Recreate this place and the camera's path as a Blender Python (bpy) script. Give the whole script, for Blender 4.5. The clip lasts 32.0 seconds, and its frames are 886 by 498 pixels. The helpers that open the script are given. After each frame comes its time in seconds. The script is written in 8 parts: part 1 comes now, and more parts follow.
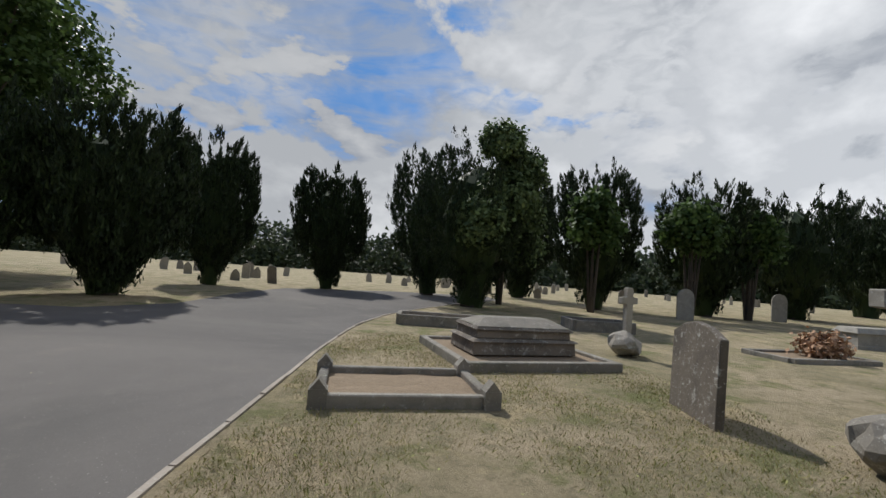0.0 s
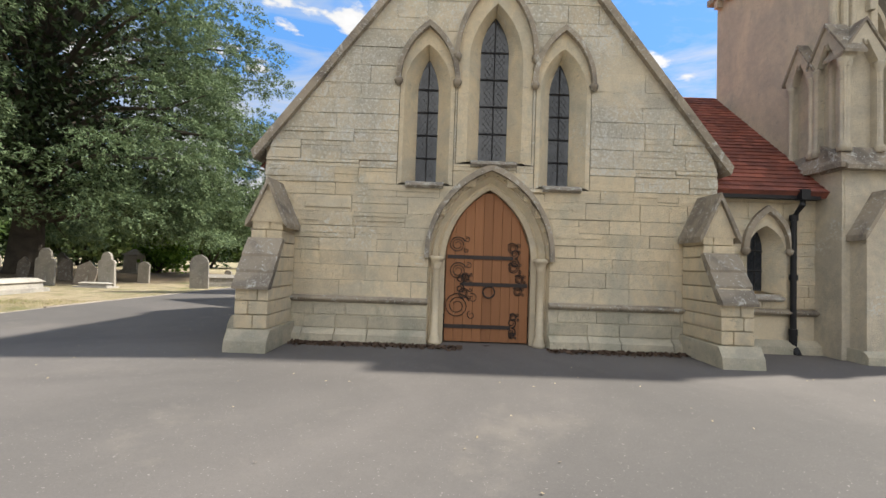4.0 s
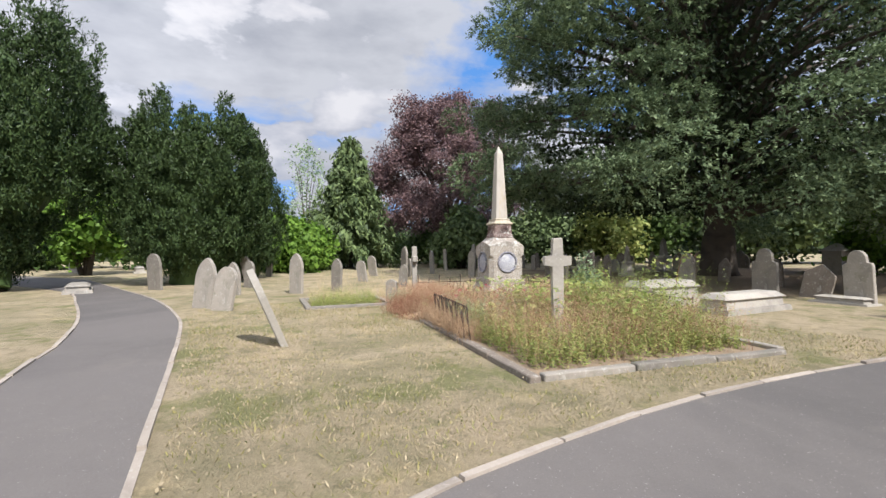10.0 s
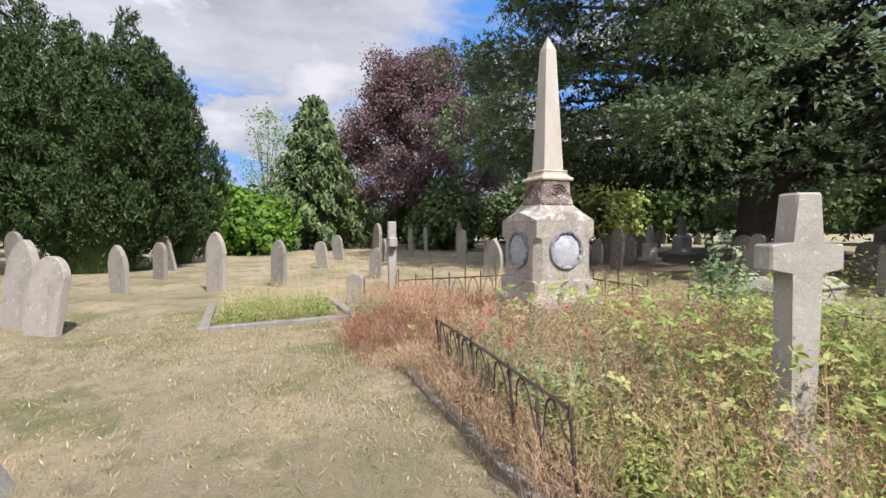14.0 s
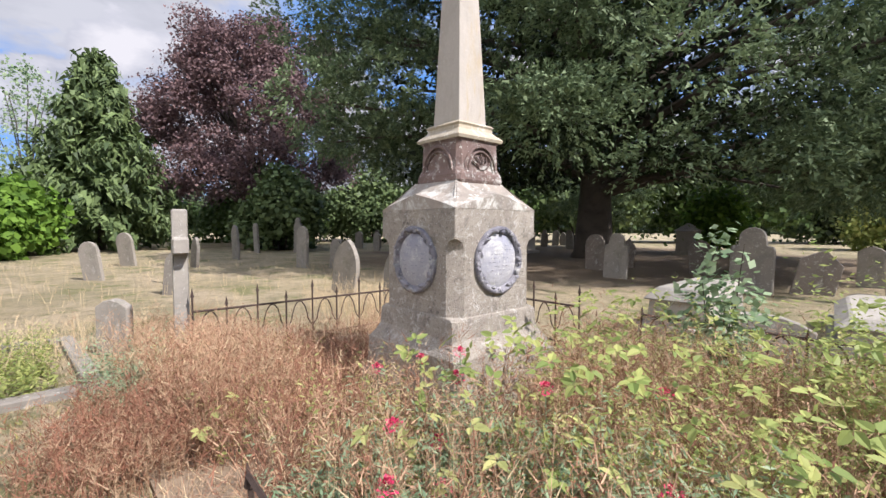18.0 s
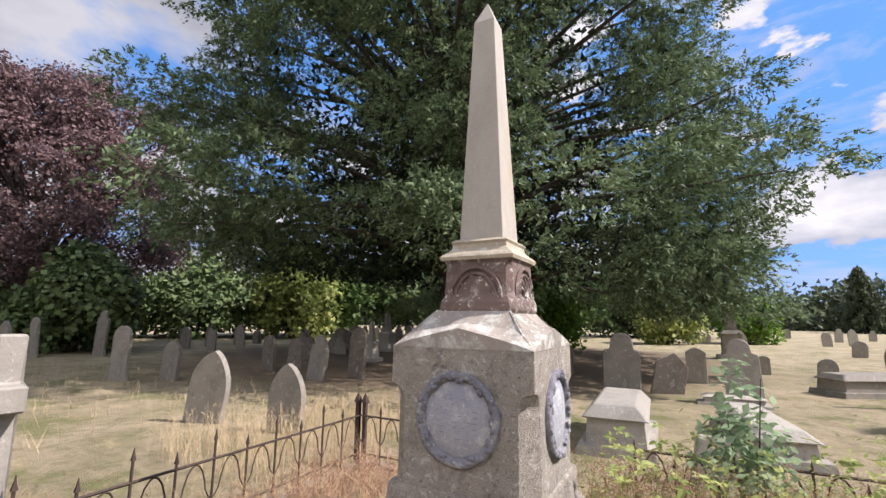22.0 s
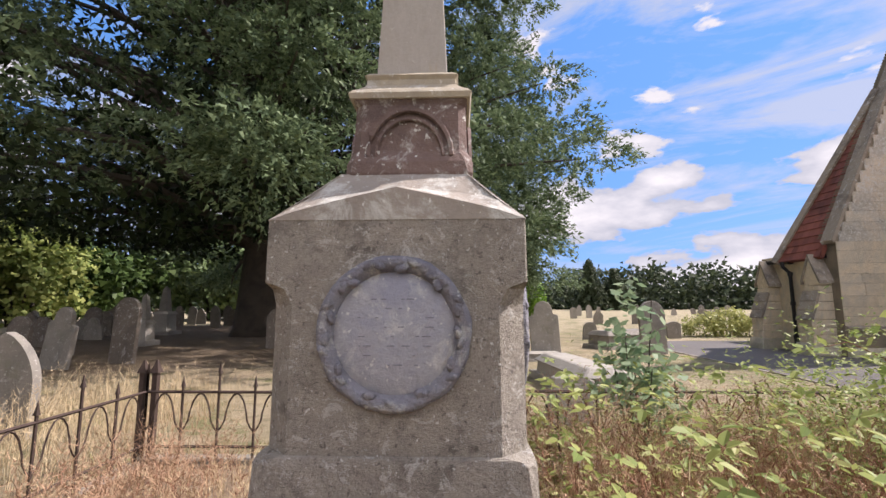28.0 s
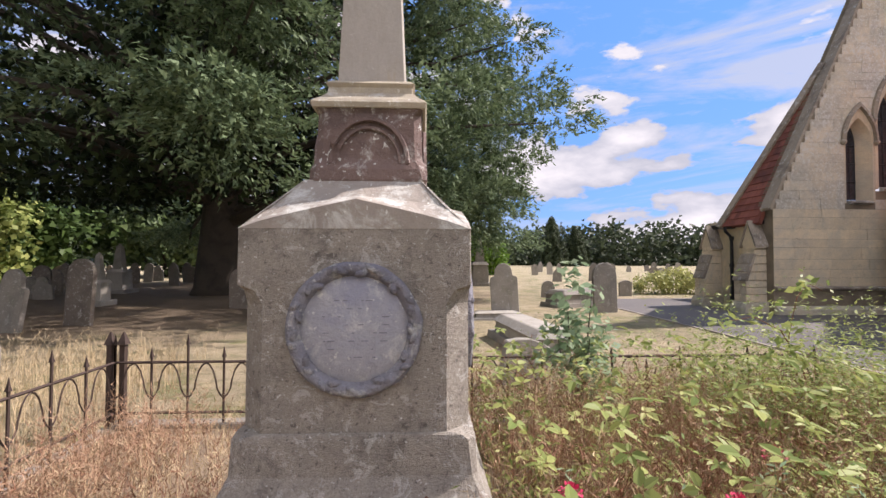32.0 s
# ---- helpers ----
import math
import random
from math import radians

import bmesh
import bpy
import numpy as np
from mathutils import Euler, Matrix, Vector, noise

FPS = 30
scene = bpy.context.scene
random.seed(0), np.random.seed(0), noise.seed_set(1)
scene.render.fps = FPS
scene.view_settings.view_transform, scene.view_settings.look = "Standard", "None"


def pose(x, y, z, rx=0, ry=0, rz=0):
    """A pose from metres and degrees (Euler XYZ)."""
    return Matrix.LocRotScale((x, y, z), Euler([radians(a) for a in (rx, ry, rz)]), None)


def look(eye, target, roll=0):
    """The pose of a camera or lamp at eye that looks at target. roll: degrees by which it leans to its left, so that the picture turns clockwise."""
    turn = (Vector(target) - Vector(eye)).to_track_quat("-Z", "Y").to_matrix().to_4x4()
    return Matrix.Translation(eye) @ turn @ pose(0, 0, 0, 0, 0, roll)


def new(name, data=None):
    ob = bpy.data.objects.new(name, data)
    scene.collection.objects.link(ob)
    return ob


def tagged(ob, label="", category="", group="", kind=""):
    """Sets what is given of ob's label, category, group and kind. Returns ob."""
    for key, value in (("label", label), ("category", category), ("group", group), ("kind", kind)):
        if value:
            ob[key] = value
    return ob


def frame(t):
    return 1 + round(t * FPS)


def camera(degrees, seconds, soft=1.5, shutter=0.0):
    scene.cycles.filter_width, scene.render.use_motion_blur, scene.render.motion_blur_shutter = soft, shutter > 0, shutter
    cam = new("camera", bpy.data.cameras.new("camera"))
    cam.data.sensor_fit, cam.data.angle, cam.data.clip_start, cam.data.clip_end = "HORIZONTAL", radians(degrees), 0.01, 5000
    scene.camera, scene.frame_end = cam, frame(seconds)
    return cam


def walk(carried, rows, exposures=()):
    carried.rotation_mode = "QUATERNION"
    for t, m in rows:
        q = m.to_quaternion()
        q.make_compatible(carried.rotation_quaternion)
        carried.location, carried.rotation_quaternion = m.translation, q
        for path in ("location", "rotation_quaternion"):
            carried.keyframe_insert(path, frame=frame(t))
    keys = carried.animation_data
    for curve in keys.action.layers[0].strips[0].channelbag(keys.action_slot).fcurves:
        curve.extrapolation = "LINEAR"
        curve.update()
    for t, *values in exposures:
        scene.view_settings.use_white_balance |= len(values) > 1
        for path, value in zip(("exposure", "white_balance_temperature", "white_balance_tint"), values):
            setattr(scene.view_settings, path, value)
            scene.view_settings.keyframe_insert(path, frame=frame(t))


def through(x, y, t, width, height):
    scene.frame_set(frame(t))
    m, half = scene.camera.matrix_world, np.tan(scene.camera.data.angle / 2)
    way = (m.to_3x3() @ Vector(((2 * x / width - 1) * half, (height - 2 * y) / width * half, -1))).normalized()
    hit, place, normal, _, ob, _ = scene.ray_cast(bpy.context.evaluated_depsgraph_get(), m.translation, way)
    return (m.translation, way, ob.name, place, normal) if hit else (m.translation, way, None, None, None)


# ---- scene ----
cam = camera(90.3, 32.0)
PATH = [
    (0, (0.014, -8.716, 1.532), (1.937, -9.254, 1.64), 4.1),
    (0.5, (-0.17, -8.549, 1.533), (1.826, -8.641, 1.62), 4.4),
    (1, (-0.298, -8.55, 1.553), (1.651, -8.11, 1.616), 4.4),
    (1.5, (-0.36, -8.344, 1.545), (1.483, -7.567, 1.595), 4.3),
    (2, (-0.395, -7.959, 1.613), (1.297, -6.893, 1.637), 4.4),
    (2.5, (-0.464, -7.743, 1.63), (1.007, -6.388, 1.641), 4.2),
    (3, (-0.573, -7.568, 1.513), (0.455, -5.853, 1.53), 3.1),
    (3.5, (-0.657, -7.348, 1.362), (-0.136, -5.417, 1.399), 2.4),
    (4, (-0.748, -7.009, 1.258), (-0.745, -5.01, 1.33), 2.0),
    (4.5, (-0.816, -6.551, 1.17), (-1.185, -4.587, 1.27), 2.2),
    (6.5, (-2.558, -4.926, 1.308), (-3.997, -3.543, 1.441), -1.0),
    (7, (-2.907, -4.678, 1.446), (-4.535, -3.522, 1.567), -0.3),
    (7.5, (-3.304, -4.532, 1.466), (-5.04, -3.544, 1.576), -0.4),
    (8, (-3.836, -4.323, 1.447), (-5.658, -3.505, 1.544), -0.5),
    (8.5, (-4.28, -4.146, 1.418), (-6.156, -3.456, 1.493), -0.6),
    (9, (-4.805, -3.953, 1.405), (-6.696, -3.305, 1.452), -0.6),
    (9.5, (-5.351, -3.795, 1.396), (-7.25, -3.168, 1.421), -0.6),
    (10, (-5.989, -3.586, 1.392), (-7.892, -2.973, 1.402), -0.6),
    (10.5, (-6.558, -3.388, 1.403), (-8.466, -2.789, 1.397), -0.7),
    (11, (-7.162, -3.198, 1.383), (-9.076, -2.619, 1.362), -0.8),
    (11.5, (-7.684, -3.091, 1.379), (-9.601, -2.523, 1.348), -0.7),
    (12, (-8.278, -2.943, 1.356), (-10.198, -2.384, 1.316), -0.8),
    (12.5, (-8.833, -2.811, 1.344), (-10.753, -2.253, 1.298), -0.9),
    (13, (-9.46, -2.752, 1.378), (-11.374, -2.177, 1.319), -0.8),
    (13.5, (-9.97, -2.64, 1.388), (-11.863, -2.0, 1.312), -0.6),
    (15.5, (-11.819, -2.146, 1.396), (-13.553, -1.154, 1.287), 0.1),
    (16, (-12.16, -2.019, 1.394), (-13.832, -0.927, 1.283), 0.1),
    (16.5, (-12.424, -1.883, 1.402), (-14.045, -0.717, 1.293), 0.2),
    (17, (-12.648, -1.829, 1.363), (-14.215, -0.591, 1.257), 0.2),
    (17.5, (-12.729, -1.733, 1.357), (-14.254, -0.443, 1.254), 0.1),
    (18, (-12.792, -1.568, 1.363), (-14.287, -0.243, 1.265), 0.1),
    (18.5, (-12.813, -1.499, 1.368), (-14.293, -0.156, 1.277), 0.4),
    (19, (-12.909, -1.53, 1.372), (-14.36, -0.155, 1.29), 0.2),
    (19.5, (-13.047, -1.666, 1.438), (-14.432, -0.225, 1.366), 0.4),
    (20, (-13.201, -1.789, 1.527), (-14.515, -0.281, 1.522), 0.7),
    (20.5, (-13.386, -1.815, 1.565), (-14.651, -0.275, 1.729), 0.8),
    (21, (-13.658, -1.838, 1.561), (-14.846, -0.251, 1.822), 0.9),
    (21.5, (-13.944, -1.875, 1.595), (-15.002, -0.203, 1.887), 0.5),
    (22, (-14.216, -1.802, 1.639), (-15.132, -0.052, 1.955), 0.6),
    (22.5, (-14.418, -1.743, 1.632), (-15.24, 0.048, 1.972), 0.8),
    (23, (-14.605, -1.717, 1.619), (-15.354, 0.102, 1.976), 1.1),
    (23.5, (-14.716, -1.737, 1.639), (-15.344, 0.127, 2.002), 1.3),
    (24, (-14.788, -1.624, 1.615), (-15.268, 0.282, 1.983), 1.2),
    (24.5, (-14.818, -1.529, 1.601), (-15.187, 0.402, 1.969), 1.2),
    (25, (-14.877, -1.446, 1.573), (-15.153, 0.499, 1.945), 1.1),
    (25.5, (-14.951, -1.442, 1.534), (-15.175, 0.51, 1.911), 1.2),
    (27.5, (-15.039, -1.076, 1.322), (-15.16, 0.89, 1.67), 0.2),
    (28, (-15.047, -1.026, 1.218), (-15.116, 0.957, 1.471), -0.1),
    (28.5, (-15.059, -1.041, 1.216), (-15.092, 0.95, 1.408), -0.1),
    (29, (-15.033, -1.077, 1.254), (-15.03, 0.918, 1.405), -0.0),
    (29.5, (-15.024, -1.081, 1.252), (-14.998, 0.915, 1.379), 0.0),
    (30, (-15.024, -1.09, 1.254), (-14.978, 0.906, 1.364), 0.1),
    (30.5, (-15.024, -1.082, 1.245), (-14.963, 0.915, 1.345), -0.0),
    (31, (-15.015, -1.081, 1.247), (-14.95, 0.916, 1.33), -0.0),
    (31.5, (-15.001, -1.114, 1.279), (-14.93, 0.884, 1.346), 0.0),
    (32, (-15.002, -1.227, 1.377), (-14.917, 0.77, 1.428), 0.1),
]
walk(cam, [(t, look(eye, target, roll)) for t, eye, target, roll in PATH],
     [(0, 0.48, 6300, 9), (1, 0.78, 6400, 11), (2, 0.96, 6450, 11), (3, 1.27, 6600, 10), (4, 1.66, 6700, 9), (4.5, 1.66, 6700, 9), (6.5, 1.45, 6400, 11), (9, 1.45, 6300, 13),
      (13, 1.48, 6250, 15), (19, 1.55, 6250, 18), (23, 1.5, 6450, 20), (32, 1.48, 6550, 22)])

# ---- light ----
SUN_BEARING, SUN_HEIGHT = 75.0, 47.0
sun = new("sun", bpy.data.lights.new("sun", "SUN"))
sun.data.energy, sun.data.angle, sun.data.color = 2.55, radians(1.2), (1.0, 0.95, 0.87)
_b, _e = radians(SUN_BEARING), radians(SUN_HEIGHT)
_to_sun = Vector((math.sin(_b) * math.cos(_e), math.cos(_b) * math.cos(_e), math.sin(_e)))
sun.matrix_world = look(_to_sun * 90, (0, 0, 0))

world = bpy.data.worlds.new("world")
scene.world = world
world.use_nodes = True
_n, _l = world.node_tree.nodes, world.node_tree.links
_n.clear()


def _node(kind, **values):
    nd = _n.new(kind)
    for key, value in values.items():
        nd.inputs[key].default_value = value
    return nd


def _math(op, a, b=None):
    nd = _n.new("ShaderNodeMath")
    nd.operation = op
    for i, v in enumerate((a, b)):
        if v is None:
            continue
        if isinstance(v, (int, float)):
            nd.inputs[i].default_value = v
        else:
            _l.new(v, nd.inputs[i])
    return nd.outputs[0]


def _ramp(src, stops):
    nd = _n.new("ShaderNodeValToRGB")
    el = nd.color_ramp.elements
    while len(el) < len(stops):
        el.new(0.5)
    for e, (p, c) in zip(el, stops):
        e.position, e.color = p, (c, c, c, 1) if isinstance(c, float) else (*c, 1)
    _l.new(src, nd.inputs[0])
    return nd.outputs[0]


def _wmix(fac, a, b):
    nd = _n.new("ShaderNodeMix")
    nd.data_type = "RGBA"
    for i, v in ((0, fac), (6, a), (7, b)):
        if isinstance(v, (int, float)):
            nd.inputs[i].default_value = v
        elif isinstance(v, tuple):
            nd.inputs[i].default_value = (*v, 1)
        else:
            _l.new(v, nd.inputs[i])
    return nd.outputs[2]


_sky = _n.new("ShaderNodeTexSky")
_sky.sky_type, _sky.sun_disc = "NISHITA", False
_sky.sun_elevation, _sky.sun_rotation = radians(SUN_HEIGHT), radians(SUN_BEARING)
_sky.air_density, _sky.dust_density, _sky.ozone_density = 1.0, 0.3, 2.0
_co = _n.new("ShaderNodeTexCoord")
_sep = _n.new("ShaderNodeSeparateXYZ")
_l.new(_co.outputs["Generated"], _sep.inputs[0])


def _clouds(scale, detail, rough, warp, seed, squash=1.0):
    mp = _n.new("ShaderNodeMapping")
    mp.inputs["Location"].default_value = (seed, seed * 0.7, 0)
    mp.inputs["Scale"].default_value = (1, 1, squash)
    _l.new(_co.outputs["Generated"], mp.inputs[0])
    nz = _node("ShaderNodeTexNoise", Scale=scale, Detail=detail, Roughness=rough, Distortion=warp)
    _l.new(mp.outputs[0], nz.inputs["Vector"])
    return nz.outputs["Fac"]


_big = _clouds(2.1, 9.0, 0.56, 0.2, 3.1, 1.6)
_fine = _clouds(2.3, 9.0, 0.62, 0.6, 8.2, 4.5)
_shade = _clouds(2.6, 6.0, 0.55, 0.0, 5.4, 2.6)
_east = _math("ADD", _math("MULTIPLY", _sep.outputs[0], -0.05), _math("MULTIPLY", _sep.outputs[1], -0.15))
_cover = _ramp(_math("ADD", _big, _east), [(0.455, 0.0), (0.56, 1.0)])
_veil = _math("MULTIPLY", _ramp(_fine, [(0.46, 0.0), (0.62, 1.0)]), 0.75)
_puffs = _clouds(4.3, 10.0, 0.53, 0.1, 4.4, 2.3)
_low = _ramp(_sep.outputs[2], [(0.05, 0.75), (0.20, 1.0), (0.40, 0.0)])
_heap = _ramp(_math("ADD", _puffs, _math("MULTIPLY", _low, 0.115)), [(0.575, 0.0), (0.605, 1.0)])
_blue = _wmix(0.85, _sky.outputs[0], (0.52, 1.6, 3.8))
_white = _wmix(_ramp(_shade, [(0.40, 0.0), (0.64, 1.0)]), (3.0, 3.1, 3.25), (1.75, 1.87, 2.1))
_back = _wmix(_cover, _wmix(_veil, _blue, (2.5, 2.7, 3.05)), _white)
_all = _wmix(_heap, _back, _wmix(_ramp(_puffs, [(0.50, 0.0), (0.66, 1.0)]), (2.3, 2.45, 2.75), (3.9, 3.9, 3.95)))
_side = _ramp(_math("SUBTRACT", _sep.outputs[0], _sep.outputs[1]), [(0.35, 0.0), (0.75, 1.0)])
_tower = _clouds(2.9, 12.0, 0.54, 0.15, 6.3, 1.5)
_tall = _ramp(_sep.outputs[2], [(0.03, 0.9), (0.16, 1.0), (0.52, 0.0)])
_mass = _math("MULTIPLY", _side, _ramp(_math("ADD", _tower, _math("MULTIPLY", _tall, 0.11)), [(0.525, 0.0), (0.56, 1.0)]))
_ripple = _clouds(17.0, 5.0, 0.55, 0.5, 1.7, 2.4)
_band = _clouds(1.7, 5.0, 0.5, 0.3, 9.1, 1.6)
_flock = _math("MULTIPLY", _math("MULTIPLY", _side, _ramp(_sep.outputs[2], [(0.22, 0.0), (0.38, 1.0)])), _math("MULTIPLY", _ramp(_ripple, [(0.36, 0.35), (0.60, 1.0)]), _ramp(_band, [(0.40, 0.0), (0.52, 0.95)])))
_all = _wmix(_flock, _all, (3.7, 3.75, 3.85))
_all = _wmix(_mass, _all, _wmix(_ramp(_tower, [(0.52, 0.0), (0.68, 1.0)]), (3.2, 3.27, 3.4), (4.8, 4.8, 4.85)))
_bg = _node("ShaderNodeBackground")
# fill added: sky strengthened towards the mostly unseen south to brighten the front gable
_lift = _math("ADD", 1.0, _math("ADD", _math("MULTIPLY", _math("MAXIMUM", _math("MULTIPLY", _sep.outputs[1], -1.0), 0.0), 0.60), _math("MULTIPLY", _sep.outputs[0], 0.12)))
_l.new(_math("MULTIPLY", _lift, 0.088), _bg.inputs[1])
_l.new(_all, _bg.inputs[0])
_l.new(_bg.outputs[0], _n.new("ShaderNodeOutputWorld").inputs[0])


# ---- materials ----
class Tree:
    """Short hand for one node material."""

    def __init__(self, name, rough=0.85, metal=0.0, spec=0.3):
        self.m = bpy.data.materials.new(name)
        self.m.use_nodes = True
        self.n, self.l = self.m.node_tree.nodes, self.m.node_tree.links
        self.b = self.n["Principled BSDF"]
        self.b.inputs["Roughness"].default_value = rough
        self.b.inputs["Metallic"].default_value = metal
        self.b.inputs["Specular IOR Level"].default_value = spec
        self.co = self.n.new("ShaderNodeTexCoord")

    def put(self, socket, v):
        if isinstance(v, (int, float)):
            socket.default_value = v
        elif isinstance(v, tuple):
            socket.default_value = (*v, 1) if len(v) == 3 else v
        else:
            self.l.new(v, socket)

    def noise(self, scale, detail=4.0, rough=0.6, stretch=(1, 1, 1), warp=0.0, at=(0, 0, 0)):
        mp = self.n.new("ShaderNodeMapping")
        mp.inputs["Scale"].default_value, mp.inputs["Location"].default_value = stretch, at
        self.l.new(self.co.outputs["Object"], mp.inputs[0])
        nz = self.n.new("ShaderNodeTexNoise")
        nz.inputs["Scale"].default_value, nz.inputs["Detail"].default_value = scale, detail
        nz.inputs["Roughness"].default_value, nz.inputs["Distortion"].default_value = rough, warp
        self.l.new(mp.outputs[0], nz.inputs["Vector"])
        return nz.outputs["Fac"]

    def cells(self, scale, stretch=(1, 1, 1), out="Distance"):
        mp = self.n.new("ShaderNodeMapping")
        mp.inputs["Scale"].default_value = stretch
        self.l.new(self.co.outputs["Object"], mp.inputs[0])
        vo = self.n.new("ShaderNodeTexVoronoi")
        vo.inputs["Scale"].default_value = scale
        self.l.new(mp.outputs[0], vo.inputs["Vector"])
        return vo.outputs[out]

    def step(self, src, lo, hi):
        nd = self.n.new("ShaderNodeMapRange")
        nd.interpolation_type = "SMOOTHSTEP"
        self.l.new(src, nd.inputs[0])
        nd.inputs[1].default_value, nd.inputs[2].default_value = lo, hi
        return nd.outputs[0]

    def math(self, op, a, b):
        nd = self.n.new("ShaderNodeMath")
        nd.operation = op
        self.put(nd.inputs[0], a)
        self.put(nd.inputs[1], b)
        return nd.outputs[0]

    def mix(self, fac, a, b, mode="MIX"):
        nd = self.n.new("ShaderNodeMix")
        nd.data_type, nd.blend_type = "RGBA", mode
        self.put(nd.inputs[0], fac)
        self.put(nd.inputs[6], a)
        self.put(nd.inputs[7], b)
        return nd.outputs[2]

    def grade(self, col, value, src):
        """Lightness of col spread by +-value with src (0 to 1)."""
        nd = self.n.new("ShaderNodeHueSaturation")
        self.put(nd.inputs["Color"], col)
        self.put(nd.inputs["Value"], self.math("ADD", self.math("MULTIPLY", src, 2 * value), 1 - value))
        return nd.outputs[0]

    def each(self):
        return self.n.new("ShaderNodeObjectInfo").outputs["Random"]

    def island(self):
        return self.n.new("ShaderNodeNewGeometry").outputs["Random Per Island"]

    def bump(self, src, strength=0.4, distance=0.01):
        nd = self.n.new("ShaderNodeBump")
        nd.inputs["Strength"].default_value, nd.inputs["Distance"].default_value = strength, distance
        self.l.new(src, nd.inputs["Height"])
        self.l.new(nd.outputs[0], self.b.inputs["Normal"])

    def done(self, col):
        self.put(self.b.inputs["Base Color"], col)
        return self.m


def stone_mat(name, base, dark, lichen=0.3, spots=0.5, rough=0.9, moss=None, grain=1.0, vary=0.12):
    t = Tree(name, rough)
    c = t.mix(t.step(t.noise(1.7, 6, 0.65, warp=0.6), 0.42, 0.72), base, dark)
    c = t.grade(c, 0.16, t.noise(26, 5, 0.7))
    c = t.grade(c, vary, t.each())
    if moss:
        c = t.mix(t.math("MULTIPLY", t.step(t.noise(3.1, 6, 0.7, at=(4, 1, 7)), 0.52, 0.68), 0.6), c, moss)
    if lichen:
        pale = t.math("MULTIPLY", t.step(t.noise(7, 6, 0.75, warp=0.4, at=(9, 2, 3)), 0.60 - 0.08 * spots, 0.66), lichen)
        c = t.mix(pale, c, (0.62, 0.62, 0.57))
        dots = t.math("MULTIPLY", t.step(t.noise(34, 3, 0.6, at=(1, 8, 5)), 0.635, 0.68), lichen)
        c = t.mix(dots, c, (0.70, 0.70, 0.64))
    t.bump(t.math("ADD", t.noise(9, 6, 0.7), t.math("MULTIPLY", t.noise(60, 4, 0.7), 0.5)), 0.45 * grain, 0.02)
    return t.done(c)


def leaf_mat(name, light, dark, through=0.25, vary=0.35, rough=0.5):
    t = Tree(name, rough, 0.0, 0.16)
    c = t.mix(t.island(), dark, light)
    c = t.grade(c, vary, t.noise(0.55, 3, 0.6))
    out = t.n["Material Output"]
    tr = t.n.new("ShaderNodeBsdfTranslucent")
    t.put(tr.inputs[0], t.grade(c, 0.0, t.island()))
    mx = t.n.new("ShaderNodeMixShader")
    mx.inputs[0].default_value = through
    t.l.new(t.b.outputs[0], mx.inputs[1])
    t.l.new(tr.outputs[0], mx.inputs[2])
    t.l.new(mx.outputs[0], out.inputs[0])
    return t.done(c)


def plain_mat(name, col, rough=0.7, metal=0.0, vary=0.15, scale=8.0, grain=0.2, spec=0.3):
    t = Tree(name, rough, metal, spec)
    c = t.grade(col, vary, t.noise(scale, 5, 0.65))
    c = t.grade(c, vary * 0.6, t.noise(scale * 9, 3, 0.6))
    t.bump(t.noise(scale * 6, 4, 0.6), grain, 0.006)
    return t.done(c)


def wall_stone(name, base, stain, olive, spots, vary):
    """Old coursed limestone: broad stains, olive bloom, pale lichen specks and pits."""
    t = Tree(name, 0.92)
    c = t.mix(t.step(t.noise(0.75, 7, 0.68, warp=0.9), 0.40, 0.66), base, stain)
    c = t.mix(t.math("MULTIPLY", t.step(t.noise(1.6, 7, 0.7, (1, 1, 0.6), at=(2, 7, 4)), 0.50, 0.66), 0.55), c, olive)
    c = t.grade(c, 0.22, t.noise(7, 6, 0.72))
    c = t.grade(c, 0.20, t.noise(48, 4, 0.7))
    c = t.grade(c, vary, t.each())
    c = t.mix(t.math("MULTIPLY", t.step(t.noise(5, 7, 0.78, (1, 1, 2.2), at=(6, 1, 2)), 0.60, 0.66), 0.45), c, (0.25, 0.215, 0.16))
    where = t.step(t.noise(0.9, 4, 0.6, at=(8, 3, 1)), 0.62 - 0.2 * spots, 0.70 - 0.1 * spots)
    c = t.mix(t.math("MULTIPLY", where, t.math("MULTIPLY", t.step(t.noise(24, 4, 0.65, at=(9, 2, 3)), 0.53, 0.60), 0.8)), c, (0.74, 0.73, 0.67))
    c = t.mix(t.math("MULTIPLY", t.step(t.noise(38, 3, 0.6, at=(1, 8, 5)), 0.66, 0.70), 0.35 + 0.5 * spots), c, (0.76, 0.75, 0.69))
    if spots > 1.0:
        crust = t.step(t.noise(1.1, 3, 0.6, at=(4, 0, 7)), 0.46, 0.58)
        c = t.mix(t.math("MULTIPLY", crust, t.math("MULTIPLY", t.step(t.noise(11, 7, 0.8, warp=0.5, at=(3, 3, 8)), 0.50, 0.58), 0.75)), c, (0.72, 0.71, 0.66))
    t.bump(t.math("ADD", t.noise(6, 6, 0.75), t.math("MULTIPLY", t.noise(45, 5, 0.75), 0.9)), 0.9, 0.03)
    return t.done(c)


